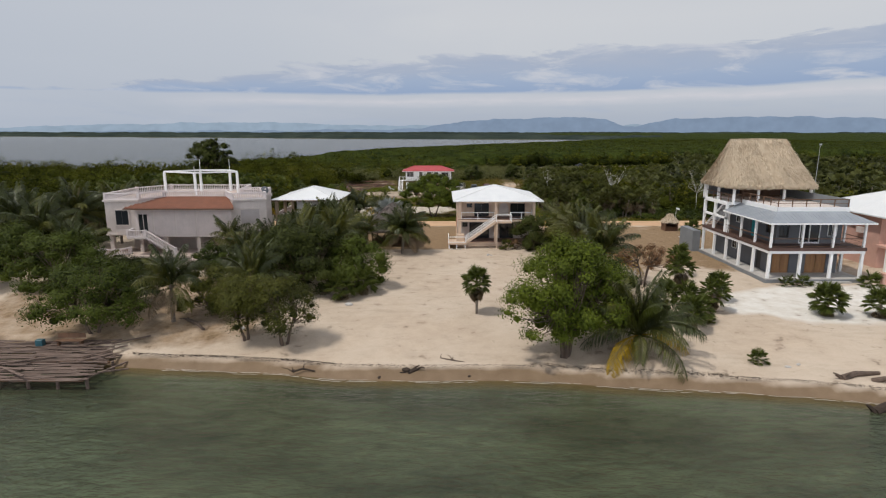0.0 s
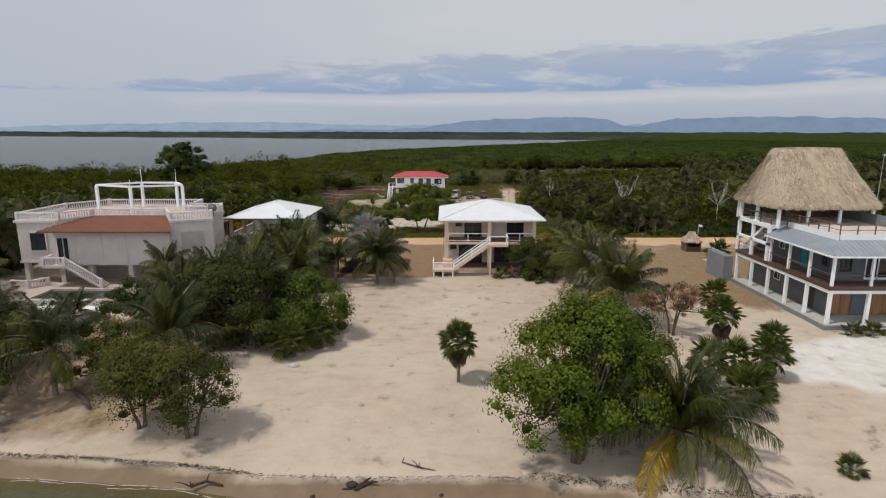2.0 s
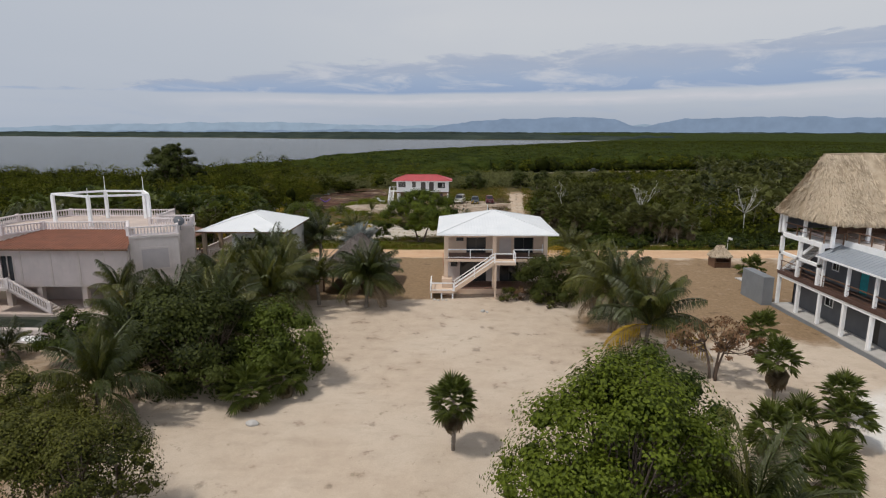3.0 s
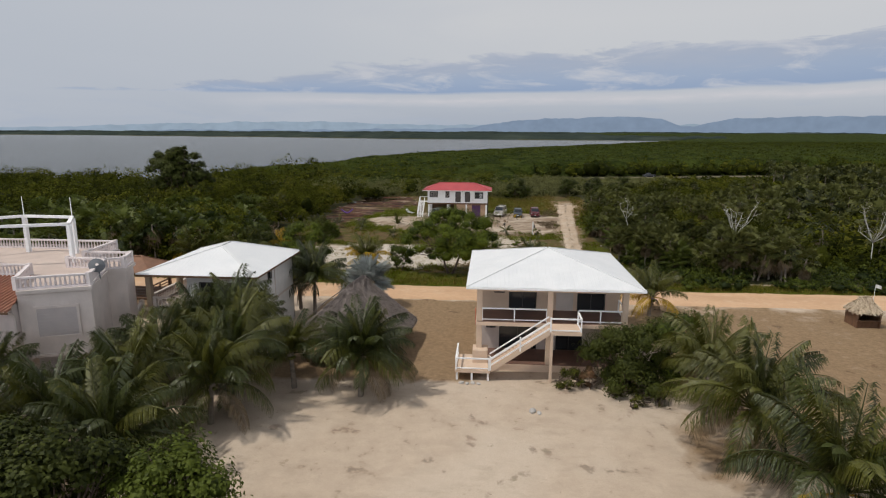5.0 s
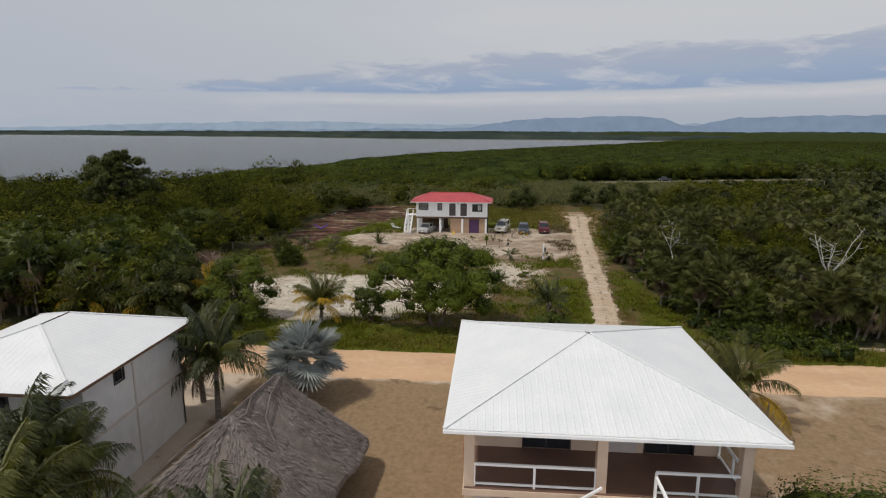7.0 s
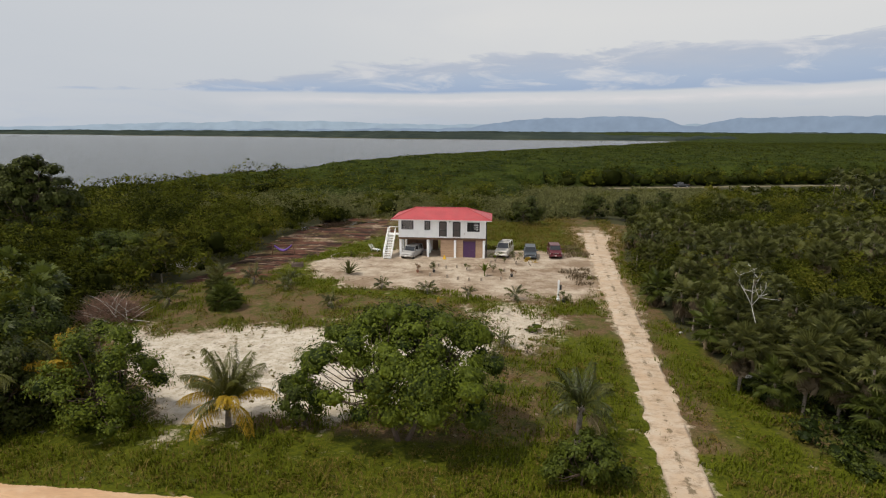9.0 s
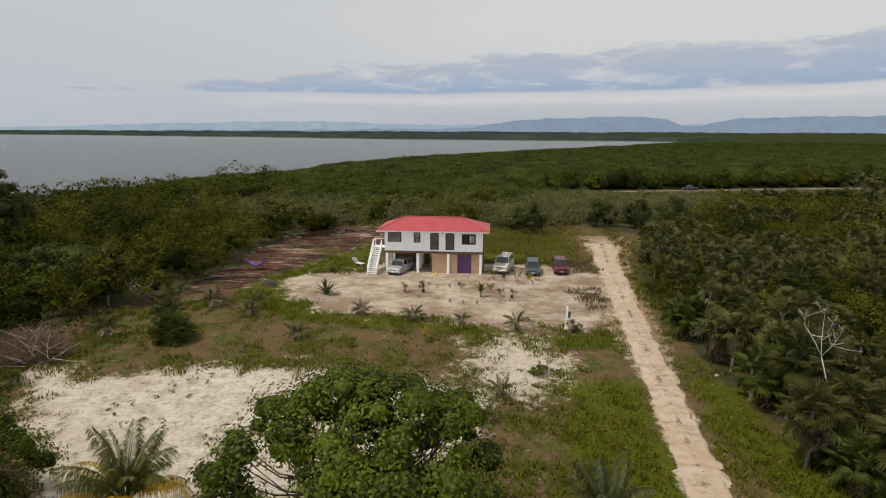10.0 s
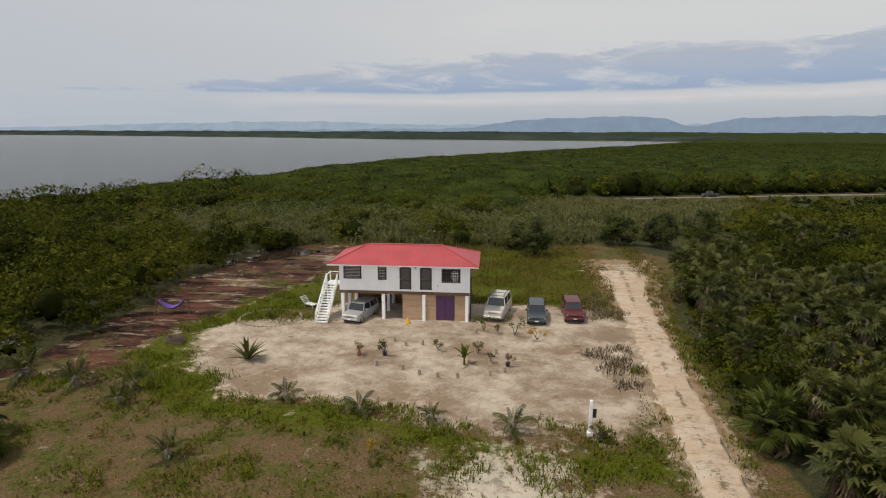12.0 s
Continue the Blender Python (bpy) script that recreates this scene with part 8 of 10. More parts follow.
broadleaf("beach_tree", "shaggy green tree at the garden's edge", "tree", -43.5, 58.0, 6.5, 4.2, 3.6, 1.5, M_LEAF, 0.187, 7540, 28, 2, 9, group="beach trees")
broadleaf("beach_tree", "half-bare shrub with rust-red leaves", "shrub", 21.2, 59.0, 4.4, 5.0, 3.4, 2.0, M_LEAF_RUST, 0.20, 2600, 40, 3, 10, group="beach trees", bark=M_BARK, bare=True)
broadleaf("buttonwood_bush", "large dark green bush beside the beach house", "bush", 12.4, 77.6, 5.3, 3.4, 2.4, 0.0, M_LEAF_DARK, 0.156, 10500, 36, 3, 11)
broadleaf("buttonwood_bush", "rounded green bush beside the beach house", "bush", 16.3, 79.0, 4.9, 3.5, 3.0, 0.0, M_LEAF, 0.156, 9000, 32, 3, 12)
broadleaf("buttonwood_bush", "grey-green clipped shrub below the stairs", "bush", 8.6, 77.4, 1.5, 1.1, 0.8, 0.1, M_LEAF_OLIVE, 0.109, 1885, 14, 3, 13)
broadleaf("buttonwood_bush", "dark red-leaved shrub below the stairs", "bush", 9.9, 77.6, 1.7, 0.6, 0.6, 0.1, M_LEAF_RUST, 0.2, 500, 10, 3, 14)
for k, (x, y, s) in enumerate(((11.6, 76.6, 0.9), (14.0, 75.6, 0.8), (12.7, 76.9, 0.6), (12.6, 75.0, 0.7), (22.8, 46.8, 0.5))):
    broadleaf("low_shrub", "low olive-green shrub in the sand", "shrub", x, y, 0.9 * s + 0.3, 0.9 * s, 0.8 * s, 0.05, M_LEAF_OLIVE, 0.101, 652, 9, 2, 40 + k, group="low shrubs")

coconut(14.6, 41.6, 1.7, 4.3, 30, 21, (0.3, 0.1), "short coconut palm with sweeping fronds at the water", ("green", "green", "bright"), 1, yellow=2)
coconut(-23.6, 48.2, 3.9, 3.5, 16, 22, (0.1, 0))
coconut(-18.0, 52.0, 2.4, 3.9, 16, 23, (0.2, 0.2), kinds=("green",))
coconut(-5.4, 75.2, 3.2, 3.5, 18, 24, (0.1, 0.1), kinds=("green", "green", "bright"))
coconut(-10.2, 75.8, 2.9, 2.7, 18, 25, (-0.2, 0.1), kinds=("green", "bright"))
coconut(-17.2, 68.2, 3.1, 4.1, 22, 26, (0, 0.2), kinds=("green", "green", "bright"))
coconut(-13.4, 73.2, 3.5, 3.7, 22, 21, (0.1, 0.1), kinds=("green", "bright"))
coconut(-17.4, 77.2, 3.9, 3.5, 20, 22, (0.0, 0.2), kinds=("green",))
coconut(-14.2, 76.0, 3.7, 3.6, 20, 27, (0.2, 0), kinds=("green",))
coconut(-15.9, 79.2, 4.6, 3.0, 20, 28, (0.1, 0.2), kinds=("green",))
coconut(-14.4, 79.8, 3.3, 2.9, 18, 29, (-0.2, 0.2), kinds=("green", "bright"))
coconut(-23.0, 65.0, 2.2, 3.4, 18, 30, (0.2, 0), kinds=("green", "bright"))
coconut(-13.4, 91.0, 4.2, 3.4, 18, 31, (0.1, 0), kinds=("green",))
coconut(-15.5, 93.2, 4.0, 3.2, 16, 32, (-0.2, 0), kinds=("green",))
coconut(16.5, 68.3, 4.1, 4.0, 22, 33, (0.1, 0), kinds=("bright", "green", "bright"))
coconut(17.5, 62.6, 3.2, 4.4, 22, 34, (0.3, 0), "coconut palm with yellow-green lower fronds", ("bright", "green"), 1, yellow=2)
coconut(16.2, 73.4, 4.0, 3.4, 20, 35, (0.2, 0.2), kinds=("bright",), yellow=1)
coconut(18.3, 94.2, 2.2, 3.2, 16, 36, (0.2, 0), "coconut palm with yellowing fronds beside the road", ("bright",), 1, yellow=4)
coconut(-37.5, 61.0, 1.4, 2.8, 16, 37, (0, 0), kinds=("green",))
coconut(-31.0, 62.0, 0.9, 2.2, 14, 38, (0, 0), kinds=("green",))
coconut(-26.0, 69.2, 3.8, 2.6, 14, 39, (0, 0), kinds=("bright", "green"), yellow=1)
for k, (x, y, t, s) in enumerate(((-15.4, 63.8, 2.8, 4.0), (-20.0, 66.2, 2.4, 3.8), (-13.6, 70.6, 3.0, 3.8), (-18.8, 74.2, 3.0, 3.7), (-5.4, 75.0, 3.3, 3.3), (-21.0, 61.6, 2.0, 3.4), (-47, 66, 5.2, 4.2), (-52, 70, 5.6, 4.4), (-49, 76, 6.0, 4.2), (-55, 63, 4.5, 4.4), (-46.5, 82, 5.5, 4.0), (-58, 74, 6.2, 4.4), (-50, 58, 4.2, 4.2), (-41, 62, 3.6, 3.8), (-60, 66, 5.0, 4.2), (-47, 90, 5.0, 3.8), (-38, 92, 4.0, 3.4), (-62, 80, 5.0, 4.0))):
    coconut(x, y, t, s, 20, 60 + k, (0.2, 0.1), kinds=("green",))
coconut(-12.7, 110.2, 1.9, 2.8, 24, 50, (0.1, 0), "small coconut palm with golden yellow lower fronds", ("bright",), 0, yellow=12)
coconut(8.2, 109.9, 2.8, 2.2, 10, 51, (0.1, 0), "thin young coconut palm with sparse fronds", ("green",), 2)
fan_palm(-9.0, 94.4, 2.7, 1.25, 34, 52, "silver", "silver-blue fan palm beside the road", 5, "ornamental palms", "silver_fan_palm", 0.18)
coconut(-27.5, 108.5, 2.6, 3.6, 16, 53, (0, 0), kinds=("bright",), yellow=2)
coconut(-33.5, 107.5, 2.4, 3.2, 14, 54, (0, 0), kinds=("bright",), yellow=2)
coconut(-24.0, 112.0, 2.2, 3.2, 14, 55, (0, 0), kinds=("bright", "yellow"), yellow=2)

fan_palm(3.0, 49.6, 3.0, 0.86, 34, 70, "green", "lone fan-leaved thatch palm on the open sand", 9)
fan_palm(26.5, 63.2, 2.3, 0.9, 26, 71)
fan_palm(23.8, 56.0, 2.8, 0.95, 28, 72, skirt=12)
fan_palm(26.4, 53.6, 1.6, 0.85, 24, 73)
fan_palm(20.3, 45.4, 1.6, 0.95, 26, 74)
fan_palm(21.8, 47.2, 1.2, 0.9, 22, 75)
fan_palm(23.2, 40.0, 0.2, 0.52, 20, 76, label="low fan palm seedling in the beach sand", skirt=0)
fan_palm(34.2, 49.2, 1.4, 1.05, 34, 77, skirt=4)
fan_palm(38.4, 48.6, 1.3, 0.95, 30, 78, skirt=4)
fan_palm(22.3, 50.8, 1.4, 0.9, 22, 79)
fan_palm(24.6, 50.4, 1.8, 0.9, 24, 86)
fan_palm(19.4, 48.4, 2.2, 0.9, 26, 87)
fan_palm(-9.9, 54.3, 1.3, 1.0, 30, 80, "green", skirt=3)
fan_palm(-8.0, 56.0, 1.5, 1.0, 30, 81, "green", skirt=3)
fan_palm(38.7, 88.4, 0.9, 1.1, 16, 82, label="spiky green palm beside the dirt lot", skirt=0)
fan_palm(36.3, 58.9, 0.1, 0.7, 14, 83, label="low green plant bed beside the steps", skirt=0)
fan_palm(38.0, 58.9, 0.1, 0.7, 14, 84, label="low green plant bed beside the steps", skirt=0)
fan_palm(44.8, 58.4, 0.3, 0.9, 16, 85, label="low green shrub palm beside the gate pier", skirt=0)

# beyond the road
broadleaf("yard_tree", "spreading green yard tree with a leaning trunk", "tree", -1.9, 109.6, 8.1, 6.1, 5.0, 1.7, M_LEAF_BRIGHT, 0.18, 27000, 92, 2, 190, (0.3, 0.4), spread=0.6, core=0.56)
broadleaf("yard_bush", "small dark green bush beside the yard tree", "bush", -8.4, 110.8, 3.6, 1.7, 1.6, 0.4, M_LEAF, 0.172, 3190, 16, 2, 91)
broadleaf("yard_tree", "rounded bright green tree at the road's edge", "tree", -20.6, 110.2, 6.4, 4.2, 3.8, 0.0, M_LEAF_BRIGHT, 0.187, 12325, 40, 3, 92)
broadleaf("clearing_tree", "dark spreading tree casting shade over the verge", "tree", -26.5, 108.6, 5.0, 4.2, 3.4, 0.2, M_LEAF_DARK, 0.21, 8500, 34, 3, 113)
broadleaf("yard_bush", "rounded green roadside bush with long leaves", "bush", 8.0, 106.3, 2.6, 2.9, 2.2, 0.3, M_LEAF, 0.203, 5220, 26, 3, 93)
fan_palm(-24.2, 134.1, 0.9, 1.15, 60, 94, "green", "dense dark palm bush in the rough grass", 0, "yard palm bushes", "palm_bush")
fan_palm(-26.0, 136.6, 1.7, 0.95, 26, 98, "olive", "small fan palm behind the palm bush", 4, "yard palm bushes", "palm_bush")
broadleaf("tall_tree", "tall dark tree rising above the mangrove", "tree", -61.5, 154.5, 15.6, 7.2, 6.2, 2.0, M_LEAF_DARK, 0.40, 22000, 96, 2, 95, bark=M_BARK, core=0.62, ragged=0.7)
for k, (x, y, h, rx) in enumerate(((24.1, 201, 5.5, 2.8), (30.8, 199.5, 5.4, 2.8), (39.8, 207.5, 5.3, 3.0), (9.7, 191.5, 6.2, 3.9))):
    broadleaf("round_tree", "dark rounded tree at the edge of the mangrove", "tree", x, y, h, rx, rx, 0.6, M_LEAF_DARK, 0.281, 4640, 28, 2, 96 + k, group="round dark trees")
broadleaf("yard_bush", "bright green low bush in pale sand", "bush", 7.1, 130.0, 0.8, 1.0, 0.9, 0.05, M_LEAF_BRIGHT, 0.125, 1305, 12, 3, 101)


broadleaf("clearing_tree", "broad bright green tree at the clearing's edge", "tree", -43.5, 146.0, 6.4, 6.5, 5.5, 0.3, M_LEAF, 0.25, 12000, 50, 3, 111)
broadleaf("clearing_tree", "broad green tree beside the roadside woods", "tree", -29.5, 113.5, 5.6, 5.2, 4.6, 0.1, M_LEAF, 0.22, 12000, 46, 3, 112)


def bare_tree(x, y, h, r_, seed, label, fork=0.5, limbs=7, lean=(0.0, 0.0)):
    """A nearly leafless pale tree: limbs sweep out from one fork and turn up, with thin twigs at their ends."""
    r = random.Random(seed)
    z0 = gz(x, y) - 0.1
    t = thing("bare_tree", (x, y, z0), label, "tree", "bare trees")
    top = Vector((lean[0], lean[1], h * fork))
    slim = min(1.0, 0.25 + r_ / 3.2)
    bm = bmesh.new()
    tube(bm, [(0, 0, 0), top * 0.5 + Vector((0.08, 0, 0)), top], 0.012 * h ** 0.75 * slim, 0.009 * h ** 0.7 * slim, 7)
    part("trunk", bm, M_BARK_PALE, t, world=False, smooth=True)
    for k in range(limbs):
        a = k * 2.4 + r.uniform(-0.3, 0.3)
        out = Vector((math.cos(a), math.sin(a), 0))
        w = r_ * r.uniform(0.35, 1.0)
        e = top + out * w + Vector((0, 0, (h - h * fork) * r.uniform(0.35, 1.0)))
        p1, p2 = top + out * w * 0.42 + Vector((r.gauss(0, 0.12), r.gauss(0, 0.12), (e.z - top.z) * 0.3)), top + out * w * 0.75 + Vector((r.gauss(0, 0.15), r.gauss(0, 0.15), (e.z - top.z) * 0.68))
        bm = bmesh.new()
        tube(bm, [top, p1, p2, e], 0.046 * slim, 0.014 * slim, 5)
        for q in range(5):
            g = p1.lerp(p2, r.random()) if q < 2 else p2.lerp(e, r.uniform(0.1, 1.0))
            tip = g + Vector((r.gauss(0, 0.5), r.gauss(0, 0.5), r.uniform(0.1, 0.6)))
            tube(bm, [g, (g + tip) / 2 + Vector((0, 0, -0.05)), tip], 0.02, 0.008, 4)
        limb = part("limb", bm, M_BARK_PALE, t, world=False, smooth=True)
        rng = np.random.default_rng(seed * 50 + k)
        P = np.array(e) + rng.normal(0, 0.4, (26, 3)) * np.array([1, 1, 0.4])
        V, F = leaves(rng, P, np.zeros((26, 3)), 0.26, 0.6, 1.0, 0.6)
        ob = new("leaf_tuft", mesh_arrays("leaf_tuft", V, F, M_LEAF_OLIVE))
        ob.parent = t


bare_tree(33.2, 112.6, 10.3, 2.5, 1, "nearly leafless white-limbed tree above the scrub", 0.5, 8)
bare_tree(50.3, 114.2, 9.4, 3.2, 2, "leafless pale tree with a wide top", 0.45, 9)
bare_tree(23.2, 120.0, 8.4, 1.2, 3, "thin white dead tree leaning over the palms", 0.7, 4, (-1.5, 0.5))


# ---------------------------------------------------------------- woods near at hand
def scatter(rng, x0, x1, y0, y1, gap, ok):
    xs, ys = np.meshgrid(np.arange(x0, x1, gap), np.arange(y0, y1, gap))
    p = np.stack([xs.ravel(), ys.ravel()], 1) + rng.uniform(-0.5, 0.5, (xs.size, 2)) * gap
    return p[ok(p[:, 0], p[:, 1])]


def thicket(name, label, pts, hts, wide, per, size, material, seed, lobes=10, dark=(-0.32, 0.10), low=0.25, core=3, tight=(0.38, 0.32)):
    """Many leafy crowns as one mass: each is an uneven heap of lobes, with single leaves all over them."""
    rng = np.random.default_rng(seed)
    m = len(pts)
    if not m:
        return None
    base = ground_z(pts[:, 0], pts[:, 1])
    rr = wide * (0.45 + 0.55 * hts / np.median(hts)) * rng.uniform(0.8, 1.2, m)
    top = np.stack([pts[:, 0], pts[:, 1], base + hts * 0.60], 1)
    tone_b = rng.uniform(dark[0], dark[1], m) + 0.75 * (fbm(pts[:, 0] / 12, pts[:, 1] / 12, seed + 40) - 0.5)
    i = np.repeat(np.arange(m), lobes)
    a = (np.tile(np.arange(lobes), m) * 2.39996 + np.repeat(rng.uniform(0, 6.28, m), lobes) + rng.uniform(-0.5, 0.5, m * lobes))
    el = np.tile(np.linspace(1.0, -1.45, lobes), m) + rng.uniform(-0.22, 0.22, m * lobes)
    q = np.where(el > 0, np.sqrt(np.clip(1 - el ** 2, 0, 1)), 1.0) * rng.uniform(0.55, 0.92, m * lobes)
    lc = np.stack([top[i, 0] + np.cos(a) * q * rr[i], top[i, 1] + np.sin(a) * q * rr[i], top[i, 2] + el * hts[i] * 0.30], 1)
    lr = rr[i] * rng.uniform(0.36, 0.62, m * lobes)
    lt = tone_b[i] + rng.uniform(-0.13, 0.10, m * lobes)
    pl = max(6, int(per * 2.1) // lobes)
    j = np.repeat(np.arange(m * lobes), pl)
    d = ball_points(rng, len(j))
    d[:, 2] = np.where(d[:, 2] < -low, -d[:, 2], d[:, 2])
    P = lc[j] + d * (lr[j] * rng.uniform(0.35, 1.06, len(j)))[:, None] * np.array([1, 1, 0.85])
    V, F = sprigs(rng, P, d * 1.3 + unit(P - top[i[j]]) * 0.5, size * 0.8, 0.2, 0.8)
    pieces = [(V, F, np.repeat(lt[j] + 0.03, 3))]
    if not core:
        return tagged(new(name, leafy_mesh(name, pieces, material)), label, "weeds", kind="stuff")
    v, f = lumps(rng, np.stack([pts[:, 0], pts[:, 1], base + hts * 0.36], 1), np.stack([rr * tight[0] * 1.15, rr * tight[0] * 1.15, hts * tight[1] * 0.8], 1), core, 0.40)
    # cores toned well below the leaves: the crown's inner shade, put into colour
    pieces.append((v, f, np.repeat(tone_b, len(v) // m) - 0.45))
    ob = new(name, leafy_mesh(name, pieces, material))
    return tagged(ob, label, "woods", kind="stuff")


rng_w = np.random.default_rng(12)


def height_of(p, a, b, seed):
    """Some tall crowns stand over lower growth."""
    n = len(p)
    big = rng_w.random(n) < 0.33
    h = np.where(big, b * rng_w.uniform(0.68, 1.05, n), a + (b - a) * rng_w.uniform(0.0, 0.42, n))
    h = h * (0.62 + 0.7 * fbm(p[:, 0] / 11, p[:, 1] / 11, seed))
    h = h * (1 - 0.72 * marsh(p[:, 0], p[:, 1]))
    # low growth in front of the far road
    d = far_road_y(p[:, 0]) - p[:, 1]
    return np.where((d > 0) & (p[:, 0] > 26) & (p[:, 0] < 150), np.minimum(h, np.maximum(0.35, (d - 3) * 0.095)), h)


def road_side(x, y):
    """Past the far road the woods stand close along it."""
    d = y - far_road_y(x)
    return (x > 26) & (x < 262) & (d > 5) & (d < 22)


def palm_share(x, y):
    """Where fan palms stand in clumps and push the scrub aside."""
    return fbm(np.asarray(x) / 7.5, np.asarray(y) / 7.5, 71, 3)


def palm_thicket(name, label, pts, hts, size, n, rays, material, seed, skirt=6):
    """Fan palms too many to count: crowns of folded palmate leaves, hanging dry skirts and bare trunks, one mass of each."""
    rng = np.random.default_rng(seed)
    m = len(pts)
    base = ground_z(pts[:, 0], pts[:, 1])
    lean = rng.normal(0, 0.35, (m, 2))
    top = np.stack([pts[:, 0] + lean[:, 0], pts[:, 1] + lean[:, 1], base + hts], 1)
    sz = size * rng.uniform(0.78, 1.22, m)

    def crown(count, hi, lo, drop, spread, blade, droop):
        i, k = np.repeat(np.arange(m), count), np.tile(np.arange(count), m)
        f = k / max(1, count - 1)
        az = k * 2.39996 + rng.uniform(0, 6.28, m)[i] + rng.normal(0, 0.2, len(i))
        el = np.radians(hi + (lo - hi) * f + rng.normal(0, 10, len(i)))
        d = np.stack([np.cos(el) * np.cos(az), np.cos(el) * np.sin(az), np.sin(el)], 1)
        s = np.stack([-np.sin(az), np.cos(az), np.zeros(len(i))], 1)
        u = np.cross(d, s)
        roll = rng.normal(0, 0.45, len(i))[:, None]
        s, u = s * np.cos(roll) + u * np.sin(roll), u * np.cos(roll) - s * np.sin(roll)
        c = top[i] + d * (0.85 * sz[i])[:, None] - np.array([0, 0, 1]) * (drop * f)[:, None]
        q = np.radians(np.linspace(-spread / 2, spread / 2, rays))[None, :, None]
        out = d[:, None] * np.cos(q) + s[:, None] * np.sin(q)
        per = s[:, None] * np.cos(q) - d[:, None] * np.sin(q)
        ln = blade * sz[i][:, None, None] * (0.75 + 0.3 * np.cos(q / 1.6)) * rng.uniform(0.85, 1.12, (len(i), rays, 1))
        mid = c[:, None] + out * ln * 0.6 + u[:, None] * ln * 0.16 * (1 - np.cos(q))
        tip = c[:, None] + out * ln + np.array([0, 0, -1.0]) * ln * droop * rng.uniform(0.3, 1.3, (len(i), rays, 1))
        w = per * ln * math.tan(math.radians(spread / rays / 2)) * 0.62
        V = np.stack([np.broadcast_to(c[:, None], mid.shape), mid + w, tip, mid - w], 2).reshape(-1, 3)
        # lower leaves of each crown get a darker tone
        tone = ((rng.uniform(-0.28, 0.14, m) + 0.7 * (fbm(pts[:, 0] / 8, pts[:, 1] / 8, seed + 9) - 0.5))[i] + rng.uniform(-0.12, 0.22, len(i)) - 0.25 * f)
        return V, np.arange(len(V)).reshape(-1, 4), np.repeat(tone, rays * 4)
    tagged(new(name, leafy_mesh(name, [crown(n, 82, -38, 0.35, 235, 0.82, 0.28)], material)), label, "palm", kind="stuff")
    if skirt:
        tagged(new("dry_palm_skirts", leafy_mesh("dry_palm_skirts", [crown(skirt, -48, -84, 0.9, 170, 0.7, 0.7)], M_FROND_DEAD)), "hanging dry brown fans under the wild palms", "palm", kind="stuff")
    a = np.arange(6) * math.pi / 3
    ring = np.stack([np.cos(a), np.sin(a), np.zeros(6)], 1)
    lo_ = np.stack([pts[:, 0], pts[:, 1], base - 0.2], 1)
    V = np.concatenate([lo_[:, None] + ring * 0.13, top[:, None] + ring * 0.09], 1).reshape(-1, 3)
    o = np.arange(m)[:, None, None] * 12
    k = np.arange(6)
    F = (o + np.stack([k, (k + 1) % 6, (k + 1) % 6 + 6, k + 6], 1)[None]).reshape(-1, 4)
    tagged(new("palm_trunks", mesh_arrays("palm_trunks", V, F, M_PALM_TRUNK, True)), "thin grey trunks of wild palms in the scrub", "palm", kind="stuff")


near_r = scatter(rng_w, 17, 75, 106, 210, 2.6, lambda x, y: wooded(x, y) & (x < woods_right(y) + 24 + (y - 106) * 0.35) & ((y < 192) | (x > 46)) & (area(x, y, [(29, 103), (52, 103), (52, 112.5), (40, 113.5), (30, 112)], 0.5, 0.6, 68) < 0.5) & (area(x, y, [(18, 108), (28.5, 109), (29.5, 120), (20, 121.5)], 0.5, 0.6, 69) < 0.5) & (palm_share(x, y) < 0.56))
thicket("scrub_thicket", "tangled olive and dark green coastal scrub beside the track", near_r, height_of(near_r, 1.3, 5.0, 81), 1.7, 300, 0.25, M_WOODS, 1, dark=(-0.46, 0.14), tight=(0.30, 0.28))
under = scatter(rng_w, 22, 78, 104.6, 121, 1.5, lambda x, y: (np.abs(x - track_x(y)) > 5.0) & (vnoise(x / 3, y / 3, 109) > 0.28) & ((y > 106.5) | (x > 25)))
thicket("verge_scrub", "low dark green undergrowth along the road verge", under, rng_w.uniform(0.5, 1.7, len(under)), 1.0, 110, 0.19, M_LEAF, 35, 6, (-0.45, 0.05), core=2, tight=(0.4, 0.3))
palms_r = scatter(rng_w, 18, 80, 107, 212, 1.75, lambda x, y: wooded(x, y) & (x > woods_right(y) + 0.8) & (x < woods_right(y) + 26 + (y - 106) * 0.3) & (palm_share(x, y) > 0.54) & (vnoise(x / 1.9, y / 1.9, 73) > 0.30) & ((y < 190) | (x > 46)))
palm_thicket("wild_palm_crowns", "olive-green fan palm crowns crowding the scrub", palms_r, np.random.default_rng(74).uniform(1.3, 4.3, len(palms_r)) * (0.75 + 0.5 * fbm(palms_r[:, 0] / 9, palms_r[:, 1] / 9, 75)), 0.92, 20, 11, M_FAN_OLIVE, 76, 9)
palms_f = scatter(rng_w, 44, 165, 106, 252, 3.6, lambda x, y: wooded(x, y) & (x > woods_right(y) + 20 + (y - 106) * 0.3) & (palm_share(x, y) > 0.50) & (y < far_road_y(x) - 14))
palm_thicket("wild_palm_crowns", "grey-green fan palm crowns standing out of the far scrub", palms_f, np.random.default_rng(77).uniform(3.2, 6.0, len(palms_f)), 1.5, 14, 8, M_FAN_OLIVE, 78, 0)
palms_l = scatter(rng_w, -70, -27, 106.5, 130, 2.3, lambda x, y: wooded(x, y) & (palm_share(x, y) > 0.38))
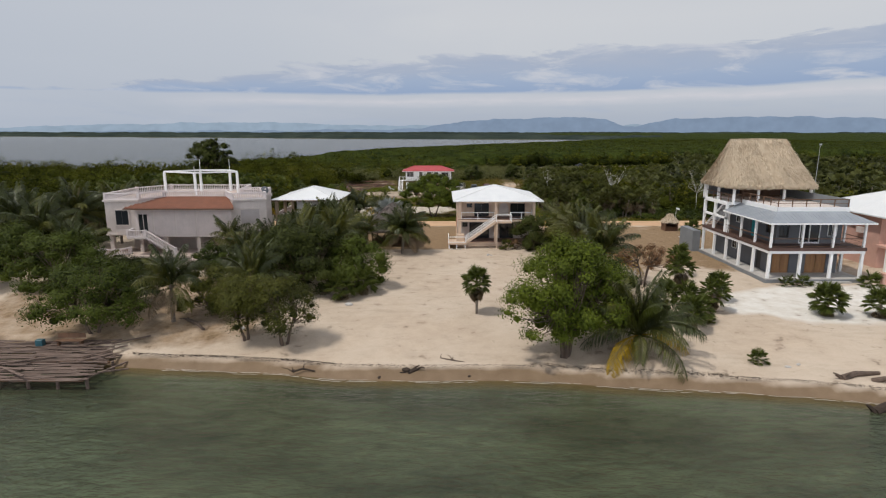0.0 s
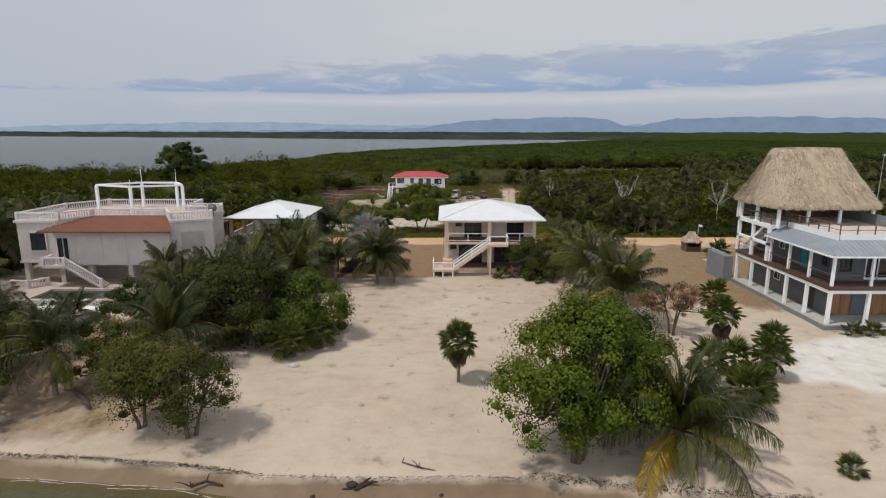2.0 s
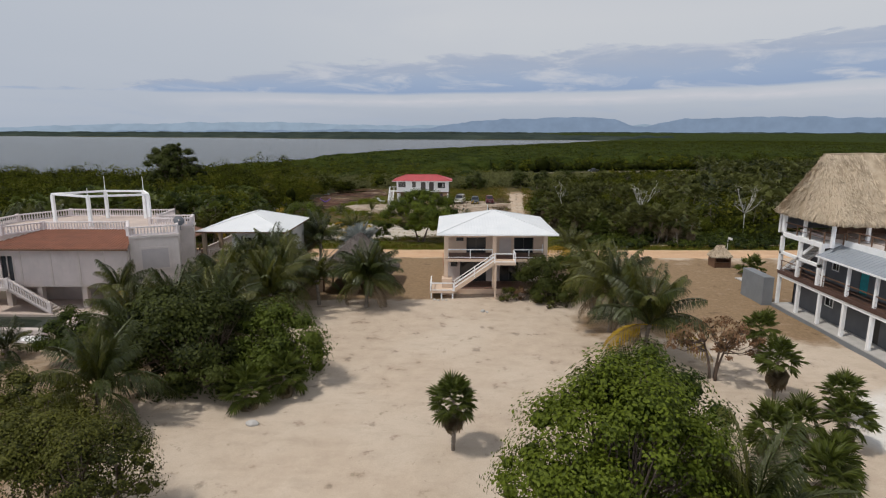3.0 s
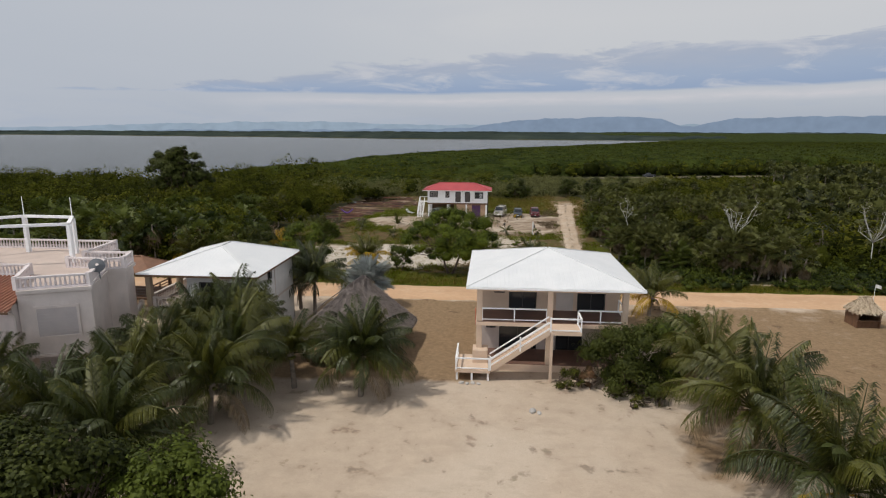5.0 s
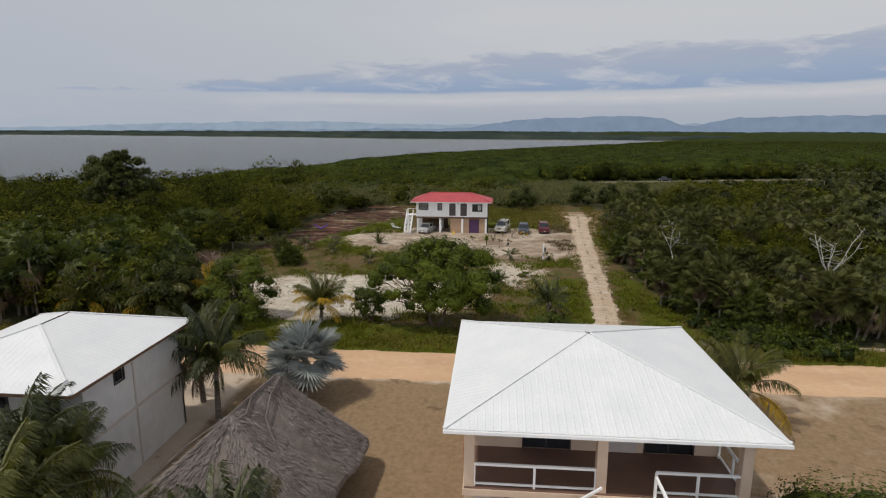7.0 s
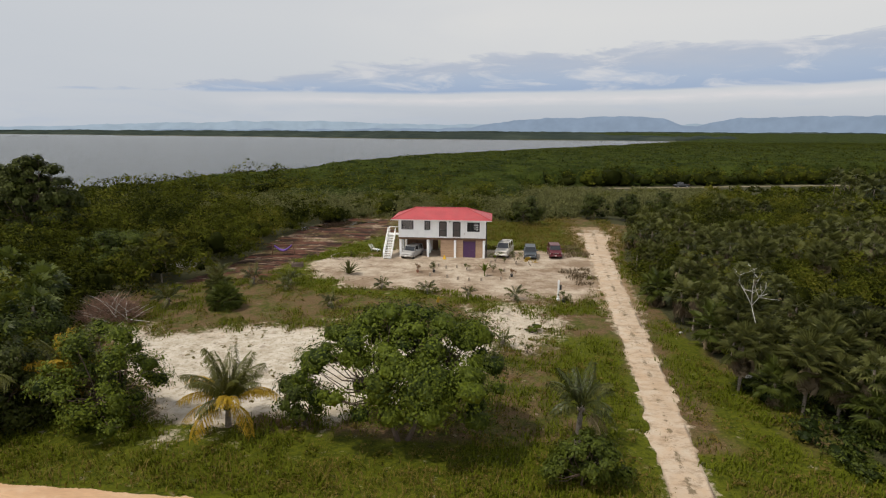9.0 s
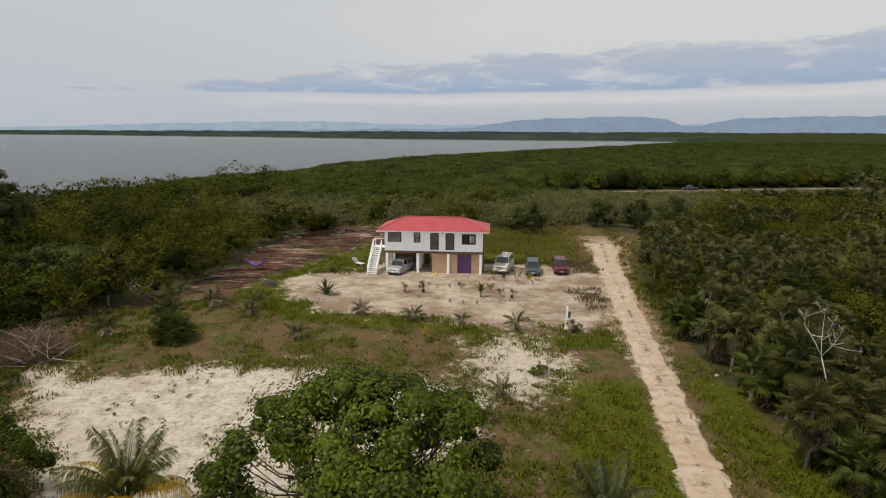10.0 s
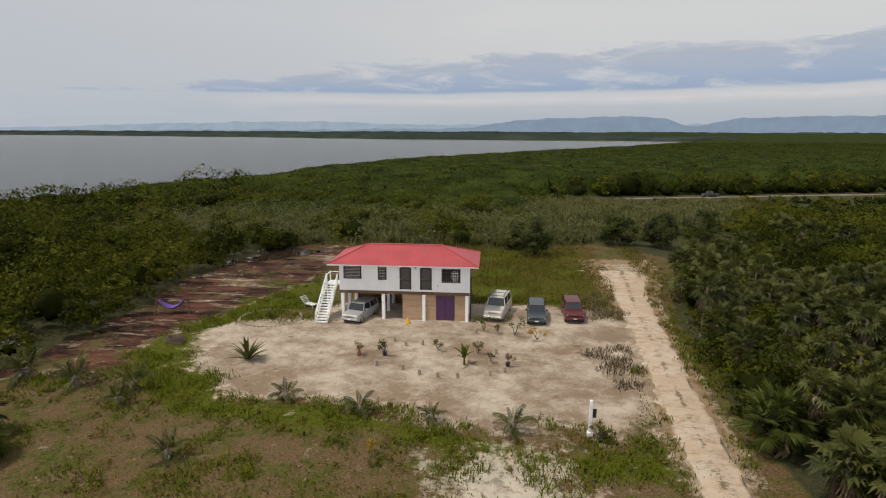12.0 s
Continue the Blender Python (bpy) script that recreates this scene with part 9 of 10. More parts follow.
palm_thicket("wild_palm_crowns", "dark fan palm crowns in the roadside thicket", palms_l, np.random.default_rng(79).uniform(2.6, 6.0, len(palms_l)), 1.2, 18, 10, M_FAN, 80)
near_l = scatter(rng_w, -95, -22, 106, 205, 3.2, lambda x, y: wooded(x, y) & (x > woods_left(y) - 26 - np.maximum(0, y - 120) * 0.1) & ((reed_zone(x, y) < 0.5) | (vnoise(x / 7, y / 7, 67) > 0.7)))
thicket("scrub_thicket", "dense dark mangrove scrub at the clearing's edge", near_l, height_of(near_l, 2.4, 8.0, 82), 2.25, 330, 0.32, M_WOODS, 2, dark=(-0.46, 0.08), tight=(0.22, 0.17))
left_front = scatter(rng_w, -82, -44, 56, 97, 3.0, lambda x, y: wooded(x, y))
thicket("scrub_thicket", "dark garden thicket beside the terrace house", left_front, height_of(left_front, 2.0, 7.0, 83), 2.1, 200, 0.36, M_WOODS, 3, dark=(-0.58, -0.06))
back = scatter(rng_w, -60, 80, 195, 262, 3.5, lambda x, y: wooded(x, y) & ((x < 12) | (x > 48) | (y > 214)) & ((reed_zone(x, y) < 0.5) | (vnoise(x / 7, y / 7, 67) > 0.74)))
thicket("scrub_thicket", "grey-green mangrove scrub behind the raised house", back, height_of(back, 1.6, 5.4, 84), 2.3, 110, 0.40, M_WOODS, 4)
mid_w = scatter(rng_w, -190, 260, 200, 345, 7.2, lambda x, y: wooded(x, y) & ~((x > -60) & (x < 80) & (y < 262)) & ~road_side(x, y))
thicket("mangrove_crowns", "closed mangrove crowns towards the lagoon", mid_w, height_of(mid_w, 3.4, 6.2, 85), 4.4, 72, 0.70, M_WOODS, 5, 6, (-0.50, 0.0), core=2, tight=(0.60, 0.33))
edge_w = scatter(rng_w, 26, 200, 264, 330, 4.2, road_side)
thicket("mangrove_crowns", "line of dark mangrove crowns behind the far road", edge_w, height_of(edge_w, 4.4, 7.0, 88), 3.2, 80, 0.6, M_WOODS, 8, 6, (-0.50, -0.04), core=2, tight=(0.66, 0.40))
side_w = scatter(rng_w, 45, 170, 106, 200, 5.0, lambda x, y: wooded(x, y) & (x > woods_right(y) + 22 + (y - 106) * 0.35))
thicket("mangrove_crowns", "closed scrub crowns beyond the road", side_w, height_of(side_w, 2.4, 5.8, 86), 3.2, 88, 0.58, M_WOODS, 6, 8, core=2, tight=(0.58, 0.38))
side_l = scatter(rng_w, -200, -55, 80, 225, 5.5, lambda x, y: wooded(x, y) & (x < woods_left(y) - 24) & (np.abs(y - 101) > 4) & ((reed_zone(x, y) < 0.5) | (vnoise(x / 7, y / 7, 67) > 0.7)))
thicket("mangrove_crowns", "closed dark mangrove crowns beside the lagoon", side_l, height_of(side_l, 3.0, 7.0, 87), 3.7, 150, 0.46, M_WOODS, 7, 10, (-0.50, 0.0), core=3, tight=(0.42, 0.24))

# wild thatch palms in the scrub beside the track
r_ = random.Random(33)
wild = [fan_palm(24.0, 137.8, 3.6, 1.25, 24, 200, "olive", "wild olive-green thatch palm in the scrub", 7, "wild thatch palms"),
        fan_palm(20.6, 139.4, 2.0, 1.3, 22, 201, "green", "wild green thatch palm in the scrub", 4, "wild thatch palms"),
        fan_palm(31.8, 108.8, 4.2, 1.35, 26, 202, "olive", "wild olive-green thatch palm in the scrub", 8, "wild thatch palms")]
spots = []
while len(spots) < 44:
    y = r_.uniform(107.5, 186)
    x = float(woods_right(y)) + abs(r_.gauss(0, 1)) * 9 + 0.6
    if x < 62 and all((x - a) ** 2 + (y - b) ** 2 > 3.4 for a, b in spots):
        spots.append((x, y))
spots = spots[:24] + [(20.6, 118.6), (22.0, 116.6), (23.2, 115.2), (24.8, 114.2), (26.2, 113.0), (22.8, 119.5), (25.5, 117.2), (27.6, 115.4), (30.7, 109.2), (32.0, 110.4), (33.4, 110.8), (36.2, 113.6), (32.4, 124.6), (34.0, 126.2), (30.8, 126.8), (35.6, 124.2)]
spots += [(r_.uniform(-62, -27), r_.uniform(107, 117)) for _ in range(9)] + [(-34 - r_.uniform(0, 7), r_.uniform(118, 150)) for _ in range(6)] + [(r_.uniform(-64, -46), r_.uniform(80, 97)) for _ in range(4)]
for k, (x, y) in enumerate(spots):
    s = r_.uniform(0.75, 1.08)
    copy_thing(wild[k % 3], pose(x, y, gz(x, y) - 0.05, 0, 0, r_.uniform(0, 360)) @ Matrix.Diagonal((s, s, s, 1)))


def blades(name, label, pts, height, per, width, material, seed, spread=0.25, kind="stuff"):
    """Tufts of grass: bent blades."""
    rng = np.random.default_rng(seed)
    m = len(pts)
    i = np.repeat(np.arange(m), per)
    k = m * per
    a = rng.uniform(0, 6.28, k)
    lean = rng.uniform(0.2, 1.25, k)
    h = (np.asarray(height) * rng.uniform(0.5, 1.3, m))[i] * rng.uniform(0.6, 1.1, k)
    off = rng.normal(0, spread, (k, 2))
    x, y = pts[i, 0] + off[:, 0], pts[i, 1] + off[:, 1]
    z = ground_z(x, y) - 0.03
    d = np.stack([np.cos(a), np.sin(a), np.zeros(k)], 1)
    s = np.stack([-np.sin(a), np.cos(a), np.zeros(k)], 1) * width * rng.uniform(0.6, 1.3, k)[:, None]
    b = np.stack([x, y, z], 1)
    mid = b + d * (h * lean * 0.35)[:, None] + np.array([0, 0, 1]) * (h * 0.62)[:, None]
    tip = b + d * (h * lean)[:, None] + np.array([0, 0, 1]) * (h * (1 - 0.35 * lean))[:, None]
    V = np.stack([b - s, b + s, mid + s * 0.7, tip, mid - s * 0.7], 1).reshape(-1, 3)
    o = np.arange(k)[:, None] * 5
    F = o + np.array([[0, 1, 2, 4]])
    me = bpy.data.meshes.new(name)
    quads = F
    tris = np.concatenate([o + 4, o + 2, o + 3], 1)
    loops = np.concatenate([quads.ravel(), tris.ravel()]).astype(np.int32)
    starts = np.concatenate([np.arange(0, 4 * k, 4), 4 * k + np.arange(0, 3 * k, 3)]).astype(np.int32)
    me.vertices.add(len(V))
    me.vertices.foreach_set("co", V.astype(np.float32).ravel())
    me.loops.add(len(loops))
    me.loops.foreach_set("vertex_index", loops)
    me.polygons.add(2 * k)
    me.polygons.foreach_set("loop_start", starts)
    me.update(calc_edges=True)
    me.materials.append(material)
    return tagged(new(name, me), label, "grass", kind=kind)


def in_grass(x, y):
    g = grass_zone(x, y) * (1 - pale_zone(x, y)) * (1 - yard_zone(x, y)) * (1 - 0.8 * mud_zone(x, y))
    return (g > 0.4) & (fbm(x / 3.5, y / 3.5, 91) > 0.44) & (np.abs(x - track_x(y)) > track_half(y) * 1.15)


tufts = scatter(rng_w, -40, 28, 104, 202, 0.8, in_grass)
blades("rough_grass", "rough green and straw-coloured grass tufts", tufts, 0.26, 8, 0.036, M_GRASS, 5)
M_GRASS_LUSH = foliage("green_grass_clump", (0.034, 0.048, 0.003), (0.114, 0.132, 0.010), spread=0.3, island=0.4, gloss=0.04)
clumps_g = scatter(rng_w, -40, 27, 104, 170, 0.88, lambda x, y: in_grass(x, y) & (fbm(x / 4.5, y / 4.5, 93) > 0.43) & ~wooded(x, y))
blades("grass_clumps", "thick green grass clumps in the rough clearing", clumps_g, 0.5, 24, 0.034, M_GRASS_LUSH, 15, 0.36)
verge = scatter(rng_w, -70, 74, 103.35, 107.0, 0.46, lambda x, y: (np.abs(x - 13.7) > 1.6) & (y > 103.45 + 0.0003 * (x - 10) ** 2 + 0.5 * (fbm(x / 1.7, y / 9, 55) - 0.5)))
blades("verge_grass", "taller green grass along the road verge", verge, 0.5, 7, 0.025, M_GRASS, 6)
reeds = scatter(rng_w, -124, 74, 188, 268, 1.15, lambda x, y: (reed_zone(x, y) > 0.4) & (np.abs(y - far_road_y(x)) > 3.0))
ruts = scatter(rng_w, 12, 23, 104, 186, 0.26, lambda x, y: (np.abs(x - track_x(y)) < 0.34) & (fbm(x / 1.5, y / 1.5, 97) > 0.47) & (y < 142))
blades("track_grass", "sparse grass along the middle of the track", ruts, 0.18, 6, 0.02, M_GRASS, 8, 0.15)
shrubs = scatter(rng_w, -124, 74, 188, 266, 2.6, lambda x, y: (reed_zone(x, y) > 0.3) & (far_road_y(x) - y > 8) & (vnoise(x / 4, y / 4, 107) > 0.35))
thicket("marsh_shrubs", "grey-green marsh shrubs among the reeds", shrubs, rng_w.uniform(0.9, 2.7, len(shrubs)) * np.where(shrubs[:, 0] > 20, 0.6, 1.0), 1.15, 62, 0.30, M_REED, 31, 7, (-0.35, 0.25), core=2, tight=(0.30, 0.26))
blades("tall_reeds", "tall pale reeds in front of the mangrove", reeds, np.where(reeds[:, 0] > 30, np.clip((far_road_y(reeds[:, 0]) - reeds[:, 1] - 2) * 0.07, 0.25, 2.3), 2.3) * (0.55 + 0.8 * fbm(reeds[:, 0] / 9, reeds[:, 1] / 9, 96)), 8, 0.055, M_REED, 7, 0.6)

weeds = scatter(rng_w, -40, 28, 105, 200, 1.9, lambda x, y: (grass_zone(x, y) * (1 - pale_zone(x, y)) > 0.5) & (fbm(x / 6, y / 6, 99) > 0.47) & (np.abs(x - track_x(y)) > 1.7) & (yard_zone(x, y) < 0.4) & (mud_zone(x, y) < 0.5) & ~wooded(x, y))
thicket("low_weeds", "low clumps of green and rusty weeds in the rough grass", weeds, rng_w.uniform(0.12, 0.42, len(weeds)) * (0.5 + rng_w.random(len(weeds))), 0.55, 48, 0.13, M_GRASS, 21, 5, (-0.15, 0.3), core=0)
rank = scatter(rng_w, -4, 26, 170, 200, 1.25, lambda x, y: (fbm(x / 5, y / 5, 101) > 0.46) & (np.abs(x - track_x(y)) > 2.2) & ~wooded(x, y) & (yard_zone(x, y) < 0.3))
thicket("rank_weeds", "rank weeds and low bushes behind the parked cars", rank, rng_w.uniform(0.3, 1.1, len(rank)) * (0.4 + rng_w.random(len(rank))), 0.8, 90, 0.10, M_GRASS, 23, 5, (-0.3, 0.2), core=0)
sedge = scatter(rng_w, -4, 26, 168, 201, 0.8, lambda x, y: (fbm(x / 4, y / 4, 105) > 0.47) & (np.abs(x - track_x(y)) > 2.0) & ~wooded(x, y) & (yard_zone(x, y) < 0.3))
blades("rough_grass", "knee-high olive grass behind the parked cars", sedge, 0.75, 7, 0.035, M_GRASS, 9, 0.3)
M_DRY = foliage("dry_brown_weed", (0.060, 0.042, 0.024), (0.190, 0.140, 0.085), spread=0.3, gloss=0.04)
dry = scatter(rng_w, 9, 19, 144, 176, 0.42, lambda x, y: (area(x, y, [(13.2, 171), (16.8, 172), (17.4, 164), (16.0, 160), (14.2, 161)], 0.6, 1.0, 111) + area(x, y, [(12.0, 153.5), (15.4, 155.5), (15.6, 147), (13.6, 146)], 0.6, 1.0, 112) > 0.5) & (vnoise(x / 1.6, y / 1.6, 113) > 0.36))
blades("dry_weeds", "dry brown weeds between the yard and the track", dry, 0.55, 12, 0.03, M_DRY, 19, 0.3)
weeds = scatter(rng_w, -32, 14, 109, 162, 1.5, lambda x, y: (pale_zone(x, y) > 0.2) & (fbm(x / 2.6, y / 2.6, 103) > 0.63))
thicket("low_weeds", "scattered small weeds on bare sandy ground", weeds, rng_w.uniform(0.1, 0.35, len(weeds)), 0.26, 24, 0.11, M_GRASS, 22, 4, (-0.15, 0.3), core=0)


# ---------------------------------------------------------------- vehicles
def loft(bm, sections):
    """Skin between cross sections (lists of equal length); closes both ends."""
    rings = [[bm.verts.new(p) for p in s] for s in sections]
    n = len(rings[0])
    for a, b in zip(rings, rings[1:]):
        for i in range(n):
            bm.faces.new((a[i], a[(i + 1) % n], b[(i + 1) % n], b[i]))
    bm.faces.new(list(reversed(rings[0])))
    bm.faces.new(rings[-1])
    bmesh.ops.recalc_face_normals(bm, faces=bm.faces)
    return bm


def car_paint(name, c):
    m, nt, bsdf, N, L = nodes_of(name)
    geo, nz_ = N("ShaderNodeNewGeometry"), N("ShaderNodeTexNoise")
    nz_.inputs["Scale"].default_value, nz_.inputs["Detail"].default_value = 2.5, 6
    L(geo.outputs["Position"], nz_.inputs["Vector"])
    cr = N("ShaderNodeValToRGB")
    cr.color_ramp.elements[0].position, cr.color_ramp.elements[0].color = 0.45, (*c, 1)
    cr.color_ramp.elements[1].position, cr.color_ramp.elements[1].color = 0.8, (*[v * 0.8 + 0.02 for v in c], 1)
    L(nz_.outputs["Fac"], cr.inputs[0])
    L(cr.outputs[0], bsdf.inputs["Base Color"])
    bsdf.inputs["Roughness"].default_value, bsdf.inputs["Coat Weight"].default_value = 0.4, 0.15
    return m


def car(name, label, x, y, turn, paint, length, width, belt, roof, hood, cab0, cab1, bed=None, rack=False, trim=None, chrome=True):
    """A vehicle that faces -y before its turn. hood: height of the bonnet; cab0..cab1: the glass house along the length (0 front, 1 back)."""
    z0 = gz(x, y)
    t = thing(name, (x, y, z0), label, "car", "parked cars")
    t.rotation_euler = (0, 0, radians(turn))
    w, L_ = width / 2, length
    yf = -L_ / 2

    def sec(f, hw, zb, zt, r=0.1):
        yy = yf + f * L_
        return [(-hw, yy, zb), (-hw - 0.02, yy, (zb + zt) / 2), (-hw + r * 0.4, yy, zt - 0.05), (-hw + r, yy, zt), (hw - r, yy, zt), (hw - r * 0.4, yy, zt - 0.05), (hw + 0.02, yy, (zb + zt) / 2), (hw, yy, zb)]
    body = loft(bmesh.new(), [sec(0, w * 0.84, 0.38, hood - 0.22), sec(0.03, w * 0.95, 0.3, hood - 0.09), sec(0.12, w, 0.28, hood), sec(cab0, w, 0.27, belt), sec(0.55, w, 0.27, belt + 0.02), sec(cab1 if cab1 < 0.98 else 0.93, w, 0.28, belt + 0.02), sec(0.97, w * 0.96, 0.32, belt - 0.02 if bed is None else bed), sec(1.0, w * 0.88, 0.42, (belt if bed is None else bed) - 0.16)])
    b = part("body", body, paint, t, world=False)

    def cab(f, hw, zt, top):
        yy = yf + f * L_
        return [(-w + 0.09, yy, belt - 0.01), (-hw, yy + top, zt - 0.03), (-hw + 0.1, yy + top, zt), (hw - 0.1, yy + top, zt), (hw, yy + top, zt - 0.03), (w - 0.09, yy, belt - 0.01)]
    rake0, rake1 = 0.42 if roof < 1.6 else 0.32, -0.25 if cab1 < 0.9 else -0.12
    g = part("glass", loft(bmesh.new(), [cab(cab0, w * 0.78, roof - 0.03, rake0), cab((cab0 + cab1) / 2, w * 0.80, roof, 0), cab(cab1, w * 0.78, roof - 0.04, rake1)]), M_GLASS, t, "dark tinted windows", world=False)
    ya, yb = yf + cab0 * L_, yf + cab1 * L_
    bm = bmesh.new()
    loft(bm, [[(-w * 0.72, ya + rake0 - 0.02, roof - 0.02), (-w * 0.70, ya + rake0 - 0.02, roof + 0.012), (w * 0.70, ya + rake0 - 0.02, roof + 0.012), (w * 0.72, ya + rake0 - 0.02, roof - 0.02)],
              [(-w * 0.82, (ya + yb) / 2, roof - 0.03), (-w * 0.72, (ya + yb) / 2, roof + 0.03), (w * 0.72, (ya + yb) / 2, roof + 0.03), (w * 0.82, (ya + yb) / 2, roof - 0.03)],
              [(-w * 0.78, yb + rake1 + 0.02, roof - 0.04), (-w * 0.7, yb + rake1 + 0.02, roof), (w * 0.7, yb + rake1 + 0.02, roof), (w * 0.78, yb + rake1 + 0.02, roof - 0.04)]])
    part("roof_panel", bm, paint, t, world=False)
    for sx in (-1, 1):
        for f, top in ((cab0, rake0), ((cab0 + cab1) / 2 - 0.02, 0), (cab1, rake1)):
            yy = yf + f * L_
            bm = bmesh.new()
            beam(bm, (sx * (w - 0.085), yy, belt), (sx * w * 0.79, yy + top, roof - 0.02), 0.07, 0.07)
            part("pillar", bm, paint, b, world=False)
        bm = bmesh.new()
        box(bm, *sorted((sx * (w - 0.03), sx * (w + 0.19))), ya + 0.25, ya + 0.37, belt + 0.02, belt + 0.2, 0.02)
        part("mirror", bm, trim or paint, t, world=False)
        bm = bmesh.new()
        box(bm, *sorted((sx * w * 0.52, sx * w * 0.90)), yf - 0.01 + 0.05, yf + 0.14, hood - 0.34, hood - 0.17, 0.03)
        part("headlight", bm, M_HEADLIGHT, t, "clear headlight", world=False)
        bm = bmesh.new()
        box(bm, *sorted((sx * w * 0.74, sx * w * 0.92)), L_ / 2 - 0.1, L_ / 2 - 0.02, belt - 0.35, belt - 0.1, 0.02)
        part("tail_light", bm, M_TAIL, t, world=False)
        for f in (0.17, 0.8):
            yy = yf + f * L_
            r = 0.33 if roof < 1.6 else 0.37
            bm = bmesh.new()
            tube(bm, [(sx * (w - 0.2), yy, r), (sx * (w - 0.02), yy, r), (sx * (w + 0.015), yy, r)], r, r * 0.93, 20)
            ty = part("wheel", bm, M_BLACK, t, world=False, smooth=False)
            bm = bmesh.new()
            tube(bm, [(sx * (w + 0.01), yy, r), (sx * (w + 0.03), yy, r)], r * 0.62, r * 0.55, 14)
            part("rim", bm, M_METAL, ty, world=False)
    part("grille", boxes((-w * 0.48, w * 0.48, yf - 0.0, yf + 0.1, hood - 0.34, hood - 0.18)), M_METAL if chrome else M_BLACK, t, world=False)
    part("front_bumper", boxes((-w * 0.92, w * 0.92, yf - 0.09, yf + 0.12, 0.40, 0.60), bevel=0.04), M_METAL if rack else paint, t, world=False)
    part("rear_bumper", boxes((-w * 0.9, w * 0.9, L_ / 2 - 0.1, L_ / 2 + 0.08, 0.42, 0.62), bevel=0.04), M_BLACK, t, world=False)
    part("plate", boxes((-0.16, 0.16, yf - 0.105, yf - 0.092, 0.45, 0.55)), M_WHITE, t, world=False)
    if trim:
        part("side_trim", boxes((-w - 0.035, -w - 0.01, yf + 0.2, L_ / 2 - 0.3, 0.30, 0.52), (w + 0.01, w + 0.035, yf + 0.2, L_ / 2 - 0.3, 0.30, 0.52)), trim, t, world=False)
    if rack:
        bm = bmesh.new()
        for sx in (-1, 1):
            beam(bm, (sx * w * 0.62, ya + 0.6, roof + 0.09), (sx * w * 0.62, yb - 0.3, roof + 0.09), 0.04)
        for k in range(3):
            yy = ya + 0.7 + (yb - ya - 1.1) * k / 2
            beam(bm, (-w * 0.66, yy, roof + 0.1), (w * 0.66, yy, roof + 0.1), 0.04)
            for sx in (-1, 1):
                beam(bm, (sx * w * 0.62, yy, roof), (sx * w * 0.62, yy, roof + 0.09), 0.04, 0.04, (0, 1, 0))
        part("roof_rack", bm, M_BLACK, t, world=False)
    return t


M_HEADLIGHT = glass_dark("headlight_glass", (0.55, 0.56, 0.56))
M_TAIL = glass_dark("tail_light_glass", (0.35, 0.02, 0.02))
P_SILVER, P_WHITE = car_paint("silver_paint", (0.34, 0.33, 0.32)), car_paint("white_car_paint", (0.52, 0.48, 0.42))
P_NIGHT = car_paint("black_paint", (0.012, 0.012, 0.013))
P_SLATE, P_RED, P_GOLD = car_paint("slate_blue_paint", (0.045, 0.055, 0.066)), car_paint("dark_red_paint", (0.095, 0.008, 0.014)), car_paint("beige_trim", (0.30, 0.26, 0.2))
car("silver_car", "dusty silver car parked under the raised house", -8.45, 161.2, -16, P_SILVER, 4.5, 1.9, 1.02, 1.64, 0.98, 0.28, 0.94)
car("white_four_by_four", "white four-by-four with roof rack and chrome bumper", 5.0, 163.3, -12, P_WHITE, 5.0, 1.95, 1.22, 1.96, 1.16, 0.29, 0.97, rack=True, trim=P_GOLD)
car("slate_suv", "slate-blue estate car with dusty windscreen", 8.75, 162.3, -3, P_SLATE, 4.4, 1.8, 1.02, 1.62, 0.98, 0.27, 0.96, chrome=False)
car("red_suv", "dark red four-by-four parked on pale sand", 12.35, 163.2, 0, P_RED, 4.3, 1.82, 1.08, 1.72, 1.06, 0.28, 0.95)
car("dark_pickup", "dark pickup standing on the distant road", 65.0, float(far_road_y(65)), -76, P_NIGHT, 5.0, 1.85, 1.1, 1.75, 1.08, 0.27, 0.6, bed=1.05)


# ---------------------------------------------------------------- yard of the raised house
def young_palm(x, y, s, seed, kinds=("green",), yellow=0):
    coconut(x, y, 0.5 * s, 0.98 * s, 6, seed, (0, 0), "young coconut palm planted in rough grass", kinds, 1, "young palms", yellow, "young_palm")


for k, (x, y, s) in enumerate(((-9.4, 142.9, 1.2), (-4.0, 141.6, 1.25), (0.7, 141.0, 1.0), (5.8, 140.1, 1.3), (-29.8, 144.8, 1.9), (-25.2, 143.8, 1.7), (-20.7, 143.8, 1.6), (-13.5, 135.5, 1.2), (-30.5, 134.5, 1.8), (4.2, 126.0, 1.2), (3.0, 122.0, 1.1), (-20.4, 141.4, 1.2))):
    young_palm(x, y, s, 300 + k, ("green", "bright"), 0)


def yucca(x, y, s, seed, label="grey-green spiky agave plant", rad=0.9):
    r = random.Random(seed)
    t = thing("agave", (x, y, gz(x, y)), label, "plant", "spiky plants")
    me = YUCCA_LEAF
    for k in range(30):
        m = pose(0, 0, 0.05, 0, 0, k * 137.5) @ pose(0.03, 0, 0, 0, -r.uniform(12, 82), 0)
        alike("leaf", me, t, m @ Matrix.Diagonal((s, s, s, 1)))
    return t


